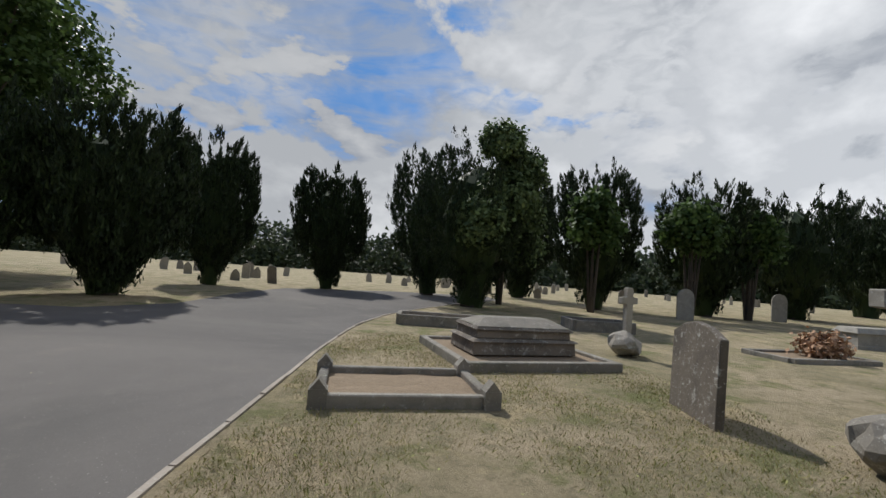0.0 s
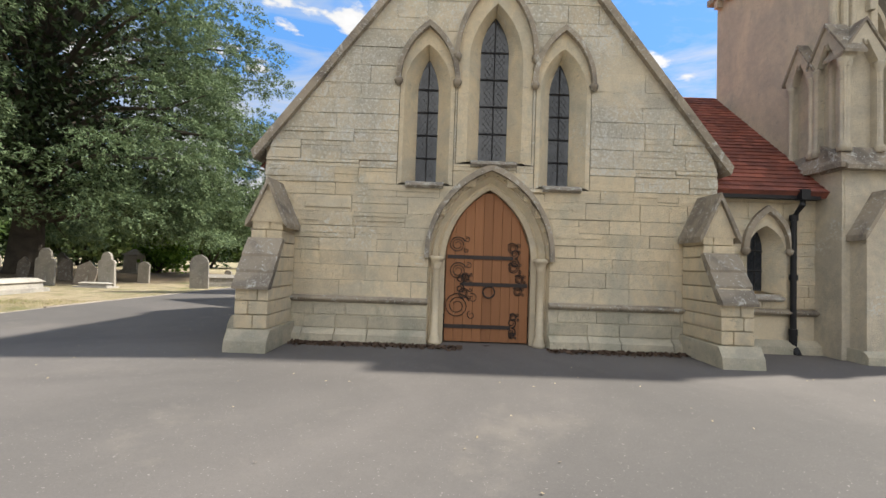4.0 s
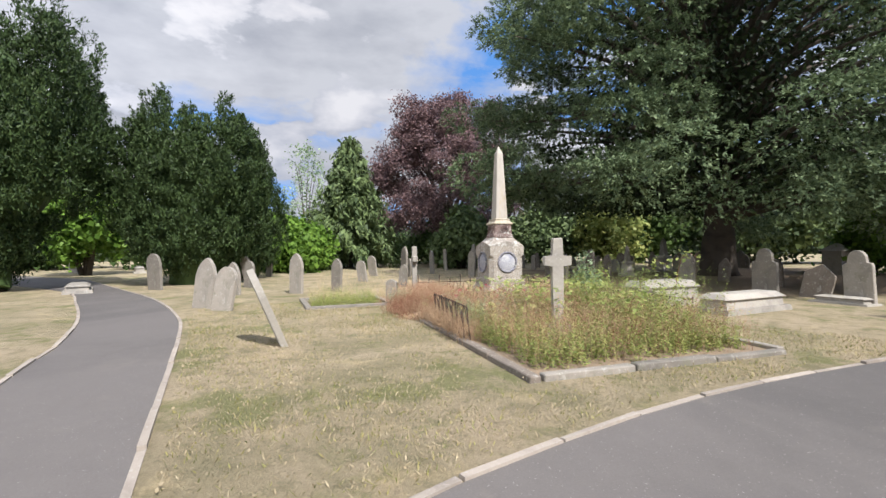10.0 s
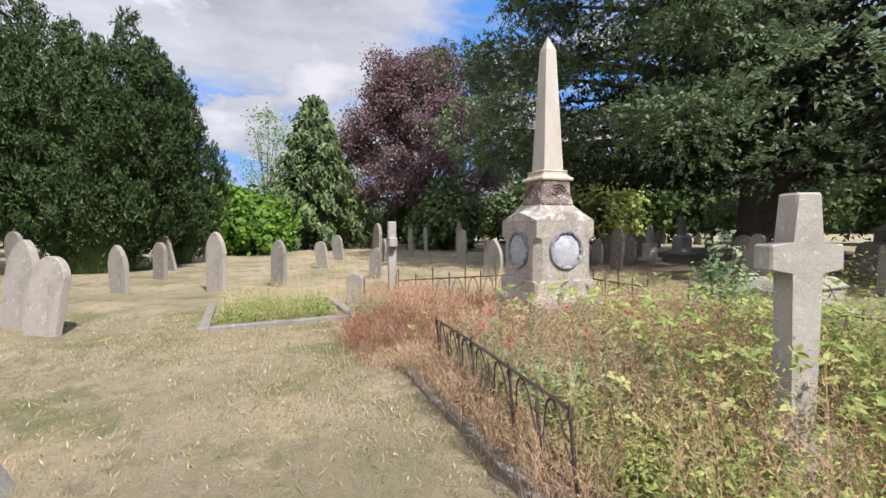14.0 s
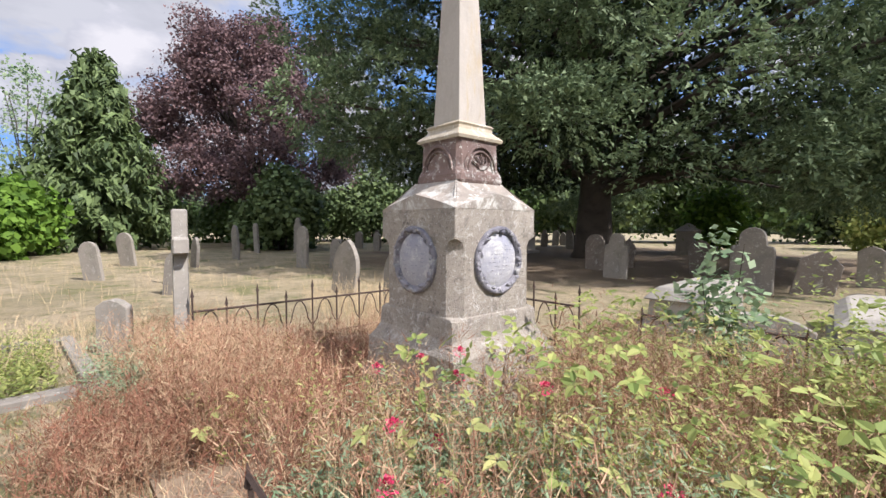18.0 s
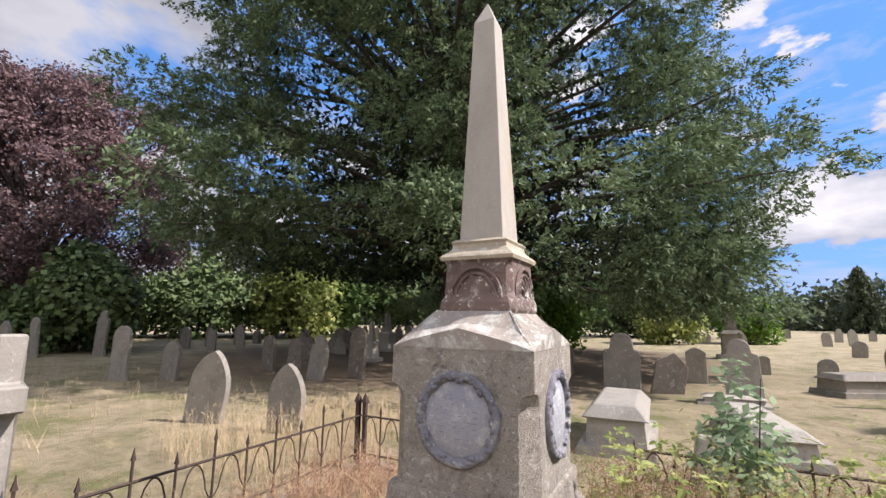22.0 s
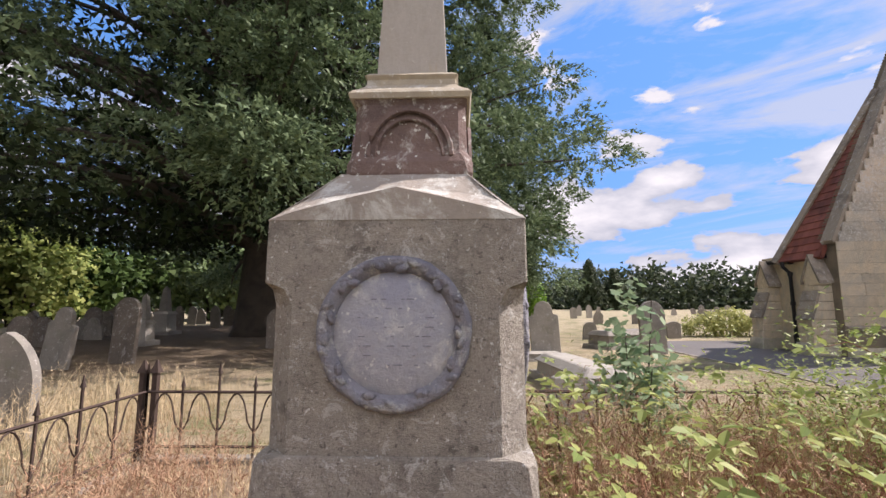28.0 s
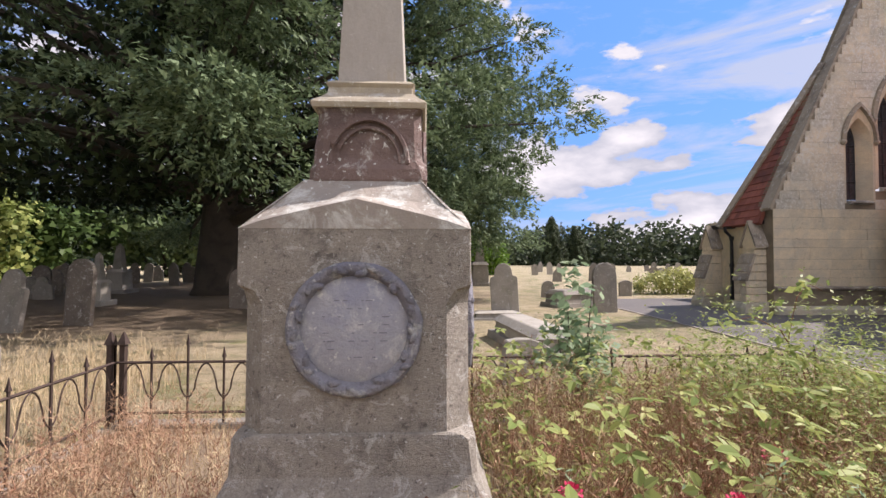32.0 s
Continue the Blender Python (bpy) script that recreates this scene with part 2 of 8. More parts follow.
ASHLAR = wall_stone("ashlar_stone", (0.74, 0.62, 0.43), (0.58, 0.52, 0.40), (0.50, 0.47, 0.36), 0.2, 0.08)
ASHLAR_LICHEN = wall_stone("lichened_ashlar", (0.69, 0.60, 0.445), (0.52, 0.485, 0.40), (0.43, 0.415, 0.34), 1.5, 0.08)
DRESSED = stone_mat("dressed_stone", (0.63, 0.535, 0.38), (0.49, 0.43, 0.325), 0.25, 0.35, grain=0.7, vary=0.08)
TOWER_STONE = wall_stone("tower_stone", (0.69, 0.605, 0.46), (0.55, 0.495, 0.395), (0.45, 0.425, 0.35), 0.1, 0.06)
PLINTH = wall_stone("plinth_stone", (0.64, 0.57, 0.43), (0.46, 0.43, 0.34), (0.36, 0.36, 0.27), 0.2, 0.12)
COPING = stone_mat("dark_coping", (0.33, 0.28, 0.215), (0.15, 0.13, 0.11), 0.7, 0.7)
MORTAR = stone_mat("mortar", (0.25, 0.21, 0.15), (0.15, 0.125, 0.095), 0.0)
_t = Tree("grey_monument_stone", 0.92)
_c = _t.mix(_t.step(_t.noise(1.9, 7, 0.75, warp=0.8), 0.34, 0.70), (0.44, 0.395, 0.33), (0.33, 0.295, 0.25))
_c = _t.grade(_c, 0.30, _t.noise(17, 7, 0.8))
_c = _t.grade(_c, 0.45, _t.noise(120, 4, 0.75))
_c = _t.mix(_t.math("MULTIPLY", _t.step(_t.noise(42, 5, 0.75, at=(3, 5, 1)), 0.57, 0.64), 0.75), _c, (0.13, 0.115, 0.10))
_c = _t.mix(_t.math("MULTIPLY", _t.step(_t.noise(6, 7, 0.82, at=(2, 9, 6)), 0.52, 0.66), 0.6), _c, (0.15, 0.135, 0.12))
_c = _t.mix(_t.math("MULTIPLY", _t.step(_t.noise(15, 8, 0.82, warp=0.6, at=(9, 2, 3)), 0.555, 0.595), 0.85), _c, (0.60, 0.58, 0.53))
_c = _t.mix(_t.step(_t.noise(58, 3, 0.6, at=(1, 8, 5)), 0.66, 0.69), _c, (0.72, 0.71, 0.66))
_t.bump(_t.math("ADD", _t.noise(14, 6, 0.75), _t.math("MULTIPLY", _t.noise(95, 5, 0.75), 0.8)), 0.9, 0.02)
GRANITE = _t.done(_c)
_t = Tree("smooth_shaft_stone", 0.85)
_c = _t.mix(_t.step(_t.noise(2.2, 6, 0.7, (1, 1, 0.35), warp=0.5), 0.36, 0.68), (0.47, 0.435, 0.385), (0.37, 0.335, 0.285))
_c = _t.mix(_t.math("MULTIPLY", _t.step(_t.noise(3.0, 5, 0.7, (1, 1, 0.25), at=(5, 1, 2)), 0.52, 0.66), 0.6), _c, (0.43, 0.335, 0.19))
_c = _t.grade(_c, 0.14, _t.noise(60, 5, 0.75))
_c = _t.mix(_t.math("MULTIPLY", _t.step(_t.noise(40, 4, 0.7, at=(9, 2, 3)), 0.66, 0.70), 0.6), _c, (0.66, 0.65, 0.60))
_t.bump(_t.noise(50, 5, 0.75), 0.35, 0.01)
SHAFT = _t.done(_c)
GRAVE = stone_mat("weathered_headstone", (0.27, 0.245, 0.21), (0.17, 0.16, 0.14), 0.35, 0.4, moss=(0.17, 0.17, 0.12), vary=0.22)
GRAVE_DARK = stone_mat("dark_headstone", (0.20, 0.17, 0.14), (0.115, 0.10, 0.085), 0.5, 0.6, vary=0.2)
GRAVE_PALE = stone_mat("pale_headstone", (0.36, 0.335, 0.29), (0.25, 0.235, 0.21), 0.3, 0.4, vary=0.15)
SANDSTONE = stone_mat("dark_red_sandstone", (0.22, 0.155, 0.135), (0.11, 0.085, 0.078), 0.8, 1.1, grain=1.8)
YELLOW_CAP = stone_mat("yellowed_moulding_stone", (0.46, 0.40, 0.295), (0.33, 0.29, 0.23), 0.5, 0.6)
PALE_CAP = stone_mat("lichen_white_stone", (0.34, 0.30, 0.255), (0.20, 0.18, 0.155), 0.85, 1.6)
SLATE = stone_mat("medallion_stone", (0.40, 0.40, 0.42), (0.27, 0.285, 0.37), 0.6, 1.2, grain=1.2)
WREATH = stone_mat("dark_wreath_stone", (0.27, 0.265, 0.29), (0.12, 0.118, 0.15), 0.6, 0.9, grain=3.0)
TAN_STEM = plain_mat("pinkish_tan_stems", (0.44, 0.28, 0.175), 0.8, 0, 0.4, 3)
LETTER = plain_mat("worn_letters", (0.20, 0.20, 0.225), 0.9, 0.0, 0.6, 40)
KERB = stone_mat("kerb_concrete", (0.37, 0.325, 0.275), (0.26, 0.225, 0.19), 0.2, 0.3, vary=0.1)
BARK = stone_mat("bark", (0.085, 0.07, 0.055), (0.05, 0.042, 0.035), 0.0, grain=2.0)
IRON = plain_mat("rusty_iron", (0.085, 0.06, 0.05), 0.8, 0.4, 0.4, 30, 0.5)
BLACK_PIPE = plain_mat("black_painted_iron", (0.018, 0.018, 0.020), 0.45, 0.0, 0.2, 12)
STRAP = plain_mat("wrought_iron", (0.055, 0.045, 0.042), 0.6, 0.5, 0.25, 20)
LEAD = plain_mat("leading", (0.05, 0.05, 0.055), 0.6, 0.6)
DRY_STEM = plain_mat("dry_stems", (0.38, 0.26, 0.16), 0.8, 0, 0.4, 3)
RED_STEM = plain_mat("red_brown_stems", (0.25, 0.115, 0.07), 0.8, 0, 0.4, 3)
STRAW = plain_mat("straw_grass", (0.56, 0.44, 0.27), 0.8, 0, 0.35, 3)
PETAL = plain_mat("crimson_petals", (0.62, 0.05, 0.13), 0.6, 0, 0.3, 20)
LITTER = plain_mat("leaf_litter", (0.10, 0.065, 0.045), 0.9, 0, 0.4, 12, 0.8)

_t = Tree("door_planks", 0.6)
_c = _t.mix(_t.noise(3.0, 6, 0.65, (9, 9, 0.6)), (0.36, 0.165, 0.075), (0.23, 0.10, 0.045))
_c = _t.grade(_c, 0.12, _t.each())
_t.bump(_t.noise(5, 6, 0.7, (14, 14, 0.7)), 0.35, 0.005)
DOOR_WOOD = _t.done(_c)

_t = Tree("red_clay_tiles", 0.8)
_c = _t.mix(_t.step(_t.noise(1.3, 5, 0.7), 0.4, 0.7), (0.26, 0.088, 0.060), (0.155, 0.060, 0.048))
_c = _t.grade(_c, 0.3, _t.island())
_c = _t.grade(_c, 0.2, _t.noise(20, 4, 0.6))
_t.bump(_t.noise(30, 4, 0.6), 0.3, 0.004)
TILE = _t.done(_c)

_t = Tree("leaded_glass", 0.12, 0.0, 0.6)
_c = _t.grade((0.030, 0.034, 0.040), 0.5, _t.cells(9, out="Distance"))
_t.bump(_t.noise(5, 2, 0.5), 0.12, 0.01)
GLASS = _t.done(_c)

_t = Tree("asphalt", 0.88)
_c = _t.mix(_t.step(_t.noise(0.16, 5, 0.6, warp=0.8), 0.38, 0.66), (0.148, 0.136, 0.127), (0.106, 0.099, 0.094))
_c = _t.mix(_t.math("MULTIPLY", _t.step(_t.noise(0.5, 6, 0.7, at=(3, 3, 0)), 0.56, 0.72), 0.35), _c, (0.23, 0.205, 0.175))
_c = _t.grade(_c, 0.10, _t.noise(3.2, 6, 0.7))
_c = _t.grade(_c, 0.22, _t.noise(85, 3, 0.7))
_c = _t.mix(_t.step(_t.noise(60, 2, 0.5, at=(7, 0, 0)), 0.70, 0.74), _c, (0.33, 0.31, 0.29))
_t.bump(_t.noise(120, 3, 0.7), 0.35, 0.006)
ASPHALT = _t.done(_c)

_t = Tree("parched_lawn", 0.95)
_c = _t.mix(_t.step(_t.noise(0.45, 6, 0.65, warp=0.7), 0.36, 0.66), (0.45, 0.365, 0.245), (0.30, 0.26, 0.155))
_c = _t.mix(_t.math("MULTIPLY", _t.step(_t.noise(1.3, 6, 0.7, at=(5, 2, 0)), 0.54, 0.66), 0.8), _c, (0.50, 0.40, 0.24))
_c = _t.mix(_t.math("MULTIPLY", _t.step(_t.noise(0.9, 5, 0.7, at=(1, 9, 0)), 0.50, 0.64), 0.7), _c, (0.15, 0.175, 0.052))
_c = _t.mix(_t.math("MULTIPLY", _t.step(_t.noise(3.4, 7, 0.78, at=(7, 3, 0)), 0.50, 0.60), 0.55), _c, (0.20, 0.185, 0.105))
_c = _t.grade(_c, 0.42, _t.noise(22, 6, 0.8))
_c = _t.grade(_c, 0.40, _t.noise(110, 3, 0.75, (1, 0.5, 1)))
# round the great tree: bare soil, with the crown's shade put into its colour
_far = _t.n.new("ShaderNodeVectorMath")
_far.operation = "DISTANCE"
_far.inputs[1].default_value = (-23.8, 17.5, 0)
_t.l.new(_t.co.outputs["Object"], _far.inputs[0])
_shaded_soil = _t.grade(_t.mix(_t.noise(1.1, 5, 0.7, at=(4, 4, 0)), (0.15, 0.11, 0.075), (0.26, 0.20, 0.135)), 0.35, _t.noise(16, 5, 0.75))
_c = _t.mix(_t.step(_t.math("ADD", _far.outputs["Value"], _t.math("MULTIPLY", _t.noise(0.35, 5, 0.6), 7.0)), 16.5, 13.0), _c, _shaded_soil)
_t.bump(_t.math("ADD", _t.noise(75, 4, 0.8), _t.noise(8, 4, 0.7)), 0.9, 0.04)
LAWN = _t.done(_c)

_t = Tree("bare_tomb_soil", 0.95)
_c = _t.grade((0.27, 0.205, 0.14), 0.4, _t.noise(14, 6, 0.75))
_c = _t.mix(_t.step(_t.cells(26), 0.0, 0.22), (0.36, 0.30, 0.235), _c)
_t.bump(_t.noise(30, 5, 0.7), 0.8, 0.02)
GRAVEL = _t.done(_c)

# same needles in two tones: shade put into the first colour, sunlight into second
YEW_SHADED = leaf_mat("shaded_yew_needles", (0.040, 0.062, 0.022), (0.012, 0.020, 0.010), 0.1, 0.35)
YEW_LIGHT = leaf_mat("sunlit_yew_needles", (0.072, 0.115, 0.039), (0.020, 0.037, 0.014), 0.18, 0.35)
IVY = leaf_mat("broad_green_leaves", (0.105, 0.165, 0.048), (0.042, 0.075, 0.022), 0.3, 0.3)
OAK = leaf_mat("dark_oak_leaves", (0.215, 0.285, 0.150), (0.060, 0.096, 0.048), 0.28, 0.3, 0.62)
BRIGHT = leaf_mat("bright_green_leaves", (0.20, 0.34, 0.055), (0.075, 0.15, 0.025), 0.35, 0.25)
COPPER = leaf_mat("copper_beech_leaves", (0.27, 0.175, 0.17), (0.11, 0.075, 0.082), 0.3, 0.3)
CONIFER = leaf_mat("conifer_needles", (0.175, 0.24, 0.095), (0.060, 0.092, 0.040), 0.15, 0.3)
FAR_WOOD = leaf_mat("far_wood_leaves", (0.075, 0.10, 0.045), (0.032, 0.045, 0.025), 0.15, 0.3)
WEED = leaf_mat("weed_leaves", (0.43, 0.46, 0.155), (0.19, 0.26, 0.075), 0.35, 0.3)
WEED_YELLOW = leaf_mat("yellowing_weed_leaves", (0.54, 0.53, 0.21), (0.33, 0.36, 0.13), 0.35, 0.25)
WEED_COOL = leaf_mat("blue_green_sapling_leaves", (0.38, 0.47, 0.29), (0.19, 0.29, 0.16), 0.35, 0.25)
GRASS = leaf_mat("grass_blades", (0.36, 0.32, 0.12), (0.17, 0.19, 0.06), 0.2, 0.4)
BLADES = leaf_mat("dry_grass_blades", (0.54, 0.45, 0.30), (0.32, 0.26, 0.155), 0.2, 0.3)


# ---- building blocks ----
def part(name, bm, material, parent=None, label="", smooth=False):
    me = bpy.data.meshes.new(name)
    bmesh.ops.recalc_face_normals(bm, faces=bm.faces)
    bm.to_mesh(me)
    bm.free()
    return shape(name, me, material, parent, label, smooth)


def shape(name, me, material, parent=None, label="", smooth=False):
    if not me.materials:
        me.materials.append(material)
    if smooth:
        me.polygons.foreach_set("use_smooth", [True] * len(me.polygons))
    ob = new(name, me)
    ob.parent = parent
    if label:
        ob["label"] = label
    return ob


def thing(name, label, category, x=0, y=0, z=0, turn=0, group="", kind="", rx=0, ry=0):
    ob = new(name)
    ob.empty_display_size = 0.1
    ob.matrix_world = pose(x, y, z, rx, ry, turn)
    return tagged(ob, label, category, group, kind)


def box(bm, x0, x1, y0, y1, z0, z1):
    v = [bm.verts.new((x, y, z)) for z in (z0, z1) for x, y in ((x0, y0), (x1, y0), (x1, y1), (x0, y1))]
    for f in ((3, 2, 1, 0), (4, 5, 6, 7), (0, 1, 5, 4), (1, 2, 6, 5), (2, 3, 7, 6), (3, 0, 4, 7)):
        bm.faces.new([v[i] for i in f])
    return v


def frustum(bm, cx, cy, z0, z1, a0, b0, a1, b1):
    """Tapered block with half sizes a (x) and b (y) below and above."""
    lo = [bm.verts.new((cx + sx * a0, cy + sy * b0, z0)) for sx, sy in ((-1, -1), (1, -1), (1, 1), (-1, 1))]
    hi = [bm.verts.new((cx + sx * a1, cy + sy * b1, z1)) for sx, sy in ((-1, -1), (1, -1), (1, 1), (-1, 1))]
    bm.faces.new(lo[::-1]), bm.faces.new(hi)
    for i in range(4):
        j = (i + 1) % 4
        bm.faces.new((lo[i], lo[j], hi[j], hi[i]))


def prism(bm, outline, y0, y1, axis="y"):
    """Outline of (a, z) pairs pulled from y0 to y1 along an axis."""
    def at(a, z, d):
        return (a, d, z) if axis == "y" else (d, a, z)
    lo = [bm.verts.new(at(a, z, y0)) for a, z in outline]
    hi = [bm.verts.new(at(a, z, y1)) for a, z in outline]
    bm.faces.new(lo), bm.faces.new(hi[::-1])
    for i in range(len(lo)):
        j = (i + 1) % len(lo)
        bm.faces.new((lo[i], hi[i], hi[j], lo[j]))


def lathe(bm, profile, n=12, cx=0, cy=0, close=True):
    rings = []
    for r, z in profile:
        rings.append([bm.verts.new((cx + r * math.cos(2 * math.pi * i / n), cy + r * math.sin(2 * math.pi * i / n), z)) for i in range(n)])
    for a, b in zip(rings, rings[1:]):
        for i in range(n):
            j = (i + 1) % n
            bm.faces.new((a[i], a[j], b[j], b[i]))
    if close:
        bm.faces.new(rings[0][::-1]), bm.faces.new(rings[-1])


def tube(bm, points, r0, r1=None, n=6):
    """Round bar through points, tapering from r0 to r1."""
    r1 = r0 if r1 is None else r1
    pts = [Vector(p) for p in points]
    rings = []
    for k, p in enumerate(pts):
        d = (pts[min(k + 1, len(pts) - 1)] - pts[max(k - 1, 0)]).normalized()
        side = d.cross(Vector((0, 0, 1)) if abs(d.z) < 0.95 else Vector((1, 0, 0))).normalized()
        up = side.cross(d)
        r = r0 + (r1 - r0) * k / max(1, len(pts) - 1)
        rings.append([bm.verts.new(p + r * (math.cos(a) * side + math.sin(a) * up)) for a in (2 * math.pi * i / n for i in range(n))])
    for a, b in zip(rings, rings[1:]):
        for i in range(n):
            j = (i + 1) % n
            bm.faces.new((a[i], a[j], b[j], b[i]))
    bm.faces.new(rings[0][::-1]), bm.faces.new(rings[-1])


def soften(bm, width=0.015, segments=1):
    bmesh.ops.bevel(bm, geom=list(bm.edges), offset=width, segments=segments, affect="EDGES", profile=0.5, clamp_overlap=True)


def roughen(bm, amount, scale):
    for v in bm.verts:
        v.co += amount * noise.noise_vector(v.co * scale)


def arch(half, spring, rise, foot=0.0, n=8, cx=0.0):
    """A pointed arch as (x, z) pairs, from the left foot over the top to the right foot."""
    r = (half * half + rise * rise) / (2 * half)
    top = math.acos(max(-1, min(1, (r - half) / r)))
    left = [(cx - half + r - r * math.cos(top * k / n), spring + r * math.sin(top * k / n)) for k in range(n + 1)]
    right = [(2 * cx - x, z) for x, z in left[-2::-1]]
    return [(cx - half, foot)] + left + right + [(cx + half, foot)]


def arch_half(z, half, spring, rise):
    if z <= spring:
        return half
    if z >= spring + rise:
        return 0.0
    r = (half * half + rise * rise) / (2 * half)
    return max(0.0, half - r + math.sqrt(max(0.0, r * r - (z - spring) ** 2)))


def loft(bm, lines, closed=False, axis="y"):
    """Skin between point lines of equal length, each a list of (a, depth, z)."""
    rows = [[bm.verts.new((a, d, z) if axis == "y" else (d, a, z)) for a, d, z in line] for line in lines]
    for p, q in zip(rows, rows[1:]):
        for i in range(len(p) - (0 if closed else 1)):
            j = (i + 1) % len(p)
            bm.faces.new((p[i], p[j], q[j], q[i]))


def needles(name, centres, us, vs, material, parent=None, label=""):
    """Many loose three-cornered leaves in one mesh."""
    c, u, v = (np.asarray(a, float) for a in (centres, us, vs))
    n = len(c)
    co = np.stack([c - u * 0.9 - v * 0.8, c + u * 0.9 - v * 0.7, c + v * 1.15], 1)
    me = bpy.data.meshes.new(name)
    me.vertices.add(3 * n)
    me.vertices.foreach_set("co", co.ravel())
    me.loops.add(3 * n)
    me.loops.foreach_set("vertex_index", np.arange(3 * n))
    me.polygons.add(n)
    me.polygons.foreach_set("loop_start", np.arange(0, 3 * n, 3))
    me.polygons.foreach_set("loop_total", np.full(n, 3))
    me.update()
    return shape(name, me, material, parent, label)


def quads(name, centres, us, vs, material, parent=None, label=""):
    """Many loose four-cornered leaves in one mesh."""
    c, u, v = (np.asarray(a, float) for a in (centres, us, vs))
    n = len(c)
    co = np.empty((n, 4, 3))
    co[:, 0], co[:, 1], co[:, 2], co[:, 3] = c - u * 0.15 - v, c + u - v * 0.1, c + u * 0.12 + v, c - u + v * 0.12
    me = bpy.data.meshes.new(name)
    me.vertices.add(4 * n)
    me.vertices.foreach_set("co", co.ravel())
    me.loops.add(4 * n)
    me.loops.foreach_set("vertex_index", np.arange(4 * n))
    me.polygons.add(n)
    me.polygons.foreach_set("loop_start", np.arange(0, 4 * n, 4))
    me.polygons.foreach_set("loop_total", np.full(n, 4))
    me.update()
    return shape(name, me, material, parent, label)


def unit(a):
    return a / np.maximum(np.linalg.norm(a, axis=-1, keepdims=True), 1e-9)


# ---- ground ----
def smooth_line(points, n=6):
    """Catmull-Rom line through (x, y) points."""
    p = [np.array(q, float) for q in points]
    p = [2 * p[0] - p[1]] + p + [2 * p[-1] - p[-2]]
    out = []
    for a, b, c, d in zip(p, p[1:], p[2:], p[3:]):
        for k in range(n):
            t = k / n
            out.append(0.5 * (2 * b + (c - a) * t + (2 * a - 5 * b + 4 * c - d) * t * t + (3 * b - a - 3 * c + d) * t ** 3))
    out.append(p[-2])
    return [tuple(map(float, q)) for q in out]


LAWN_EDGE = smooth_line([(-7.8, -4.38), (-8.05, -3.7), (-8.62, -2.24), (-9.2, 0.2), (-9.45, 3.6), (-9.4, 8.0), (-9.5, 14.3)])
PATH_NORTH = smooth_line([(-7.8, -4.38), (-10.05, -4.78), (-14.0, -5.5), (-16.4, -6.03), (-19.1, -6.93), (-22.4, -8.3), (-28, -11.2), (-36.4, -15.8), (-46, -24)])
PATH_SOUTH = smooth_line([(-44, -27), (-33, -17.6), (-26, -12.0), (-21.2, -9.7), (-17.2, -8.05), (-14.3, -7.15), (-12.9, -6.88), (-11.4, -6.55), (-9.8, -6.4), (-8.4, -6.9), (-7.2, -8.4), (-6.6, -11), (-6.3, -24)])
SOUTH_EDGE = smooth_line([(0.9, -24), (0.7, -12), (0.75, -9.2), (1.1, -8.0), (1.75, -7.5), (2.5, -7.58), (3.2, -7.70), (4.4, -7.98), (5.95, -8.32), (9.25, -9.06), (12.5, -10.05), (16.0, -11.75), (20.5, -15.0), (27, -20.4)])

bm = bmesh.new()
for i in range(-10, 10):
    for j in range(-10, 10):
        q = [bm.verts.new((i2 * 60.0, j2 * 60.0, 0)) for i2, j2 in ((i, j), (i + 1, j), (i + 1, j + 1), (i, j + 1))]
        bm.faces.new(q)
bmesh.ops.remove_doubles(bm, verts=bm.verts, dist=0.01)
bmesh.ops.subdivide_edges(bm, edges=[e for e in bm.edges if all(v.co.length < 130 for v in e.verts)], cuts=5, use_grid_fill=True)
ground = tagged(part("ground", bm, LAWN), "parched yellow lawn with green patches", "ground", kind="structure")

bm = bmesh.new()
outline = LAWN_EDGE[::-1] + PATH_NORTH[1:] + PATH_SOUTH + SOUTH_EDGE + [(31, -21), (30.5, -14), (27, -7), (22, -5.5), (15.5, -4.6), (13.4, -3), (13.6, 2), (15, 9), (15, 15.2), (0, 14.8)]
edge = [bm.verts.new((x, y, 0.006)) for x, y in outline]
bmesh.ops.triangle_fill(bm, use_beauty=True, edges=[bm.edges.new((a, b)) for a, b in zip(edge, edge[1:] + edge[:1])])
for f in bm.faces:
    if f.normal.z < 0:
        f.normal_flip()
road = tagged(part("road", bm, ASPHALT), "worn grey asphalt forecourt and path", "asphalt", kind="structure")


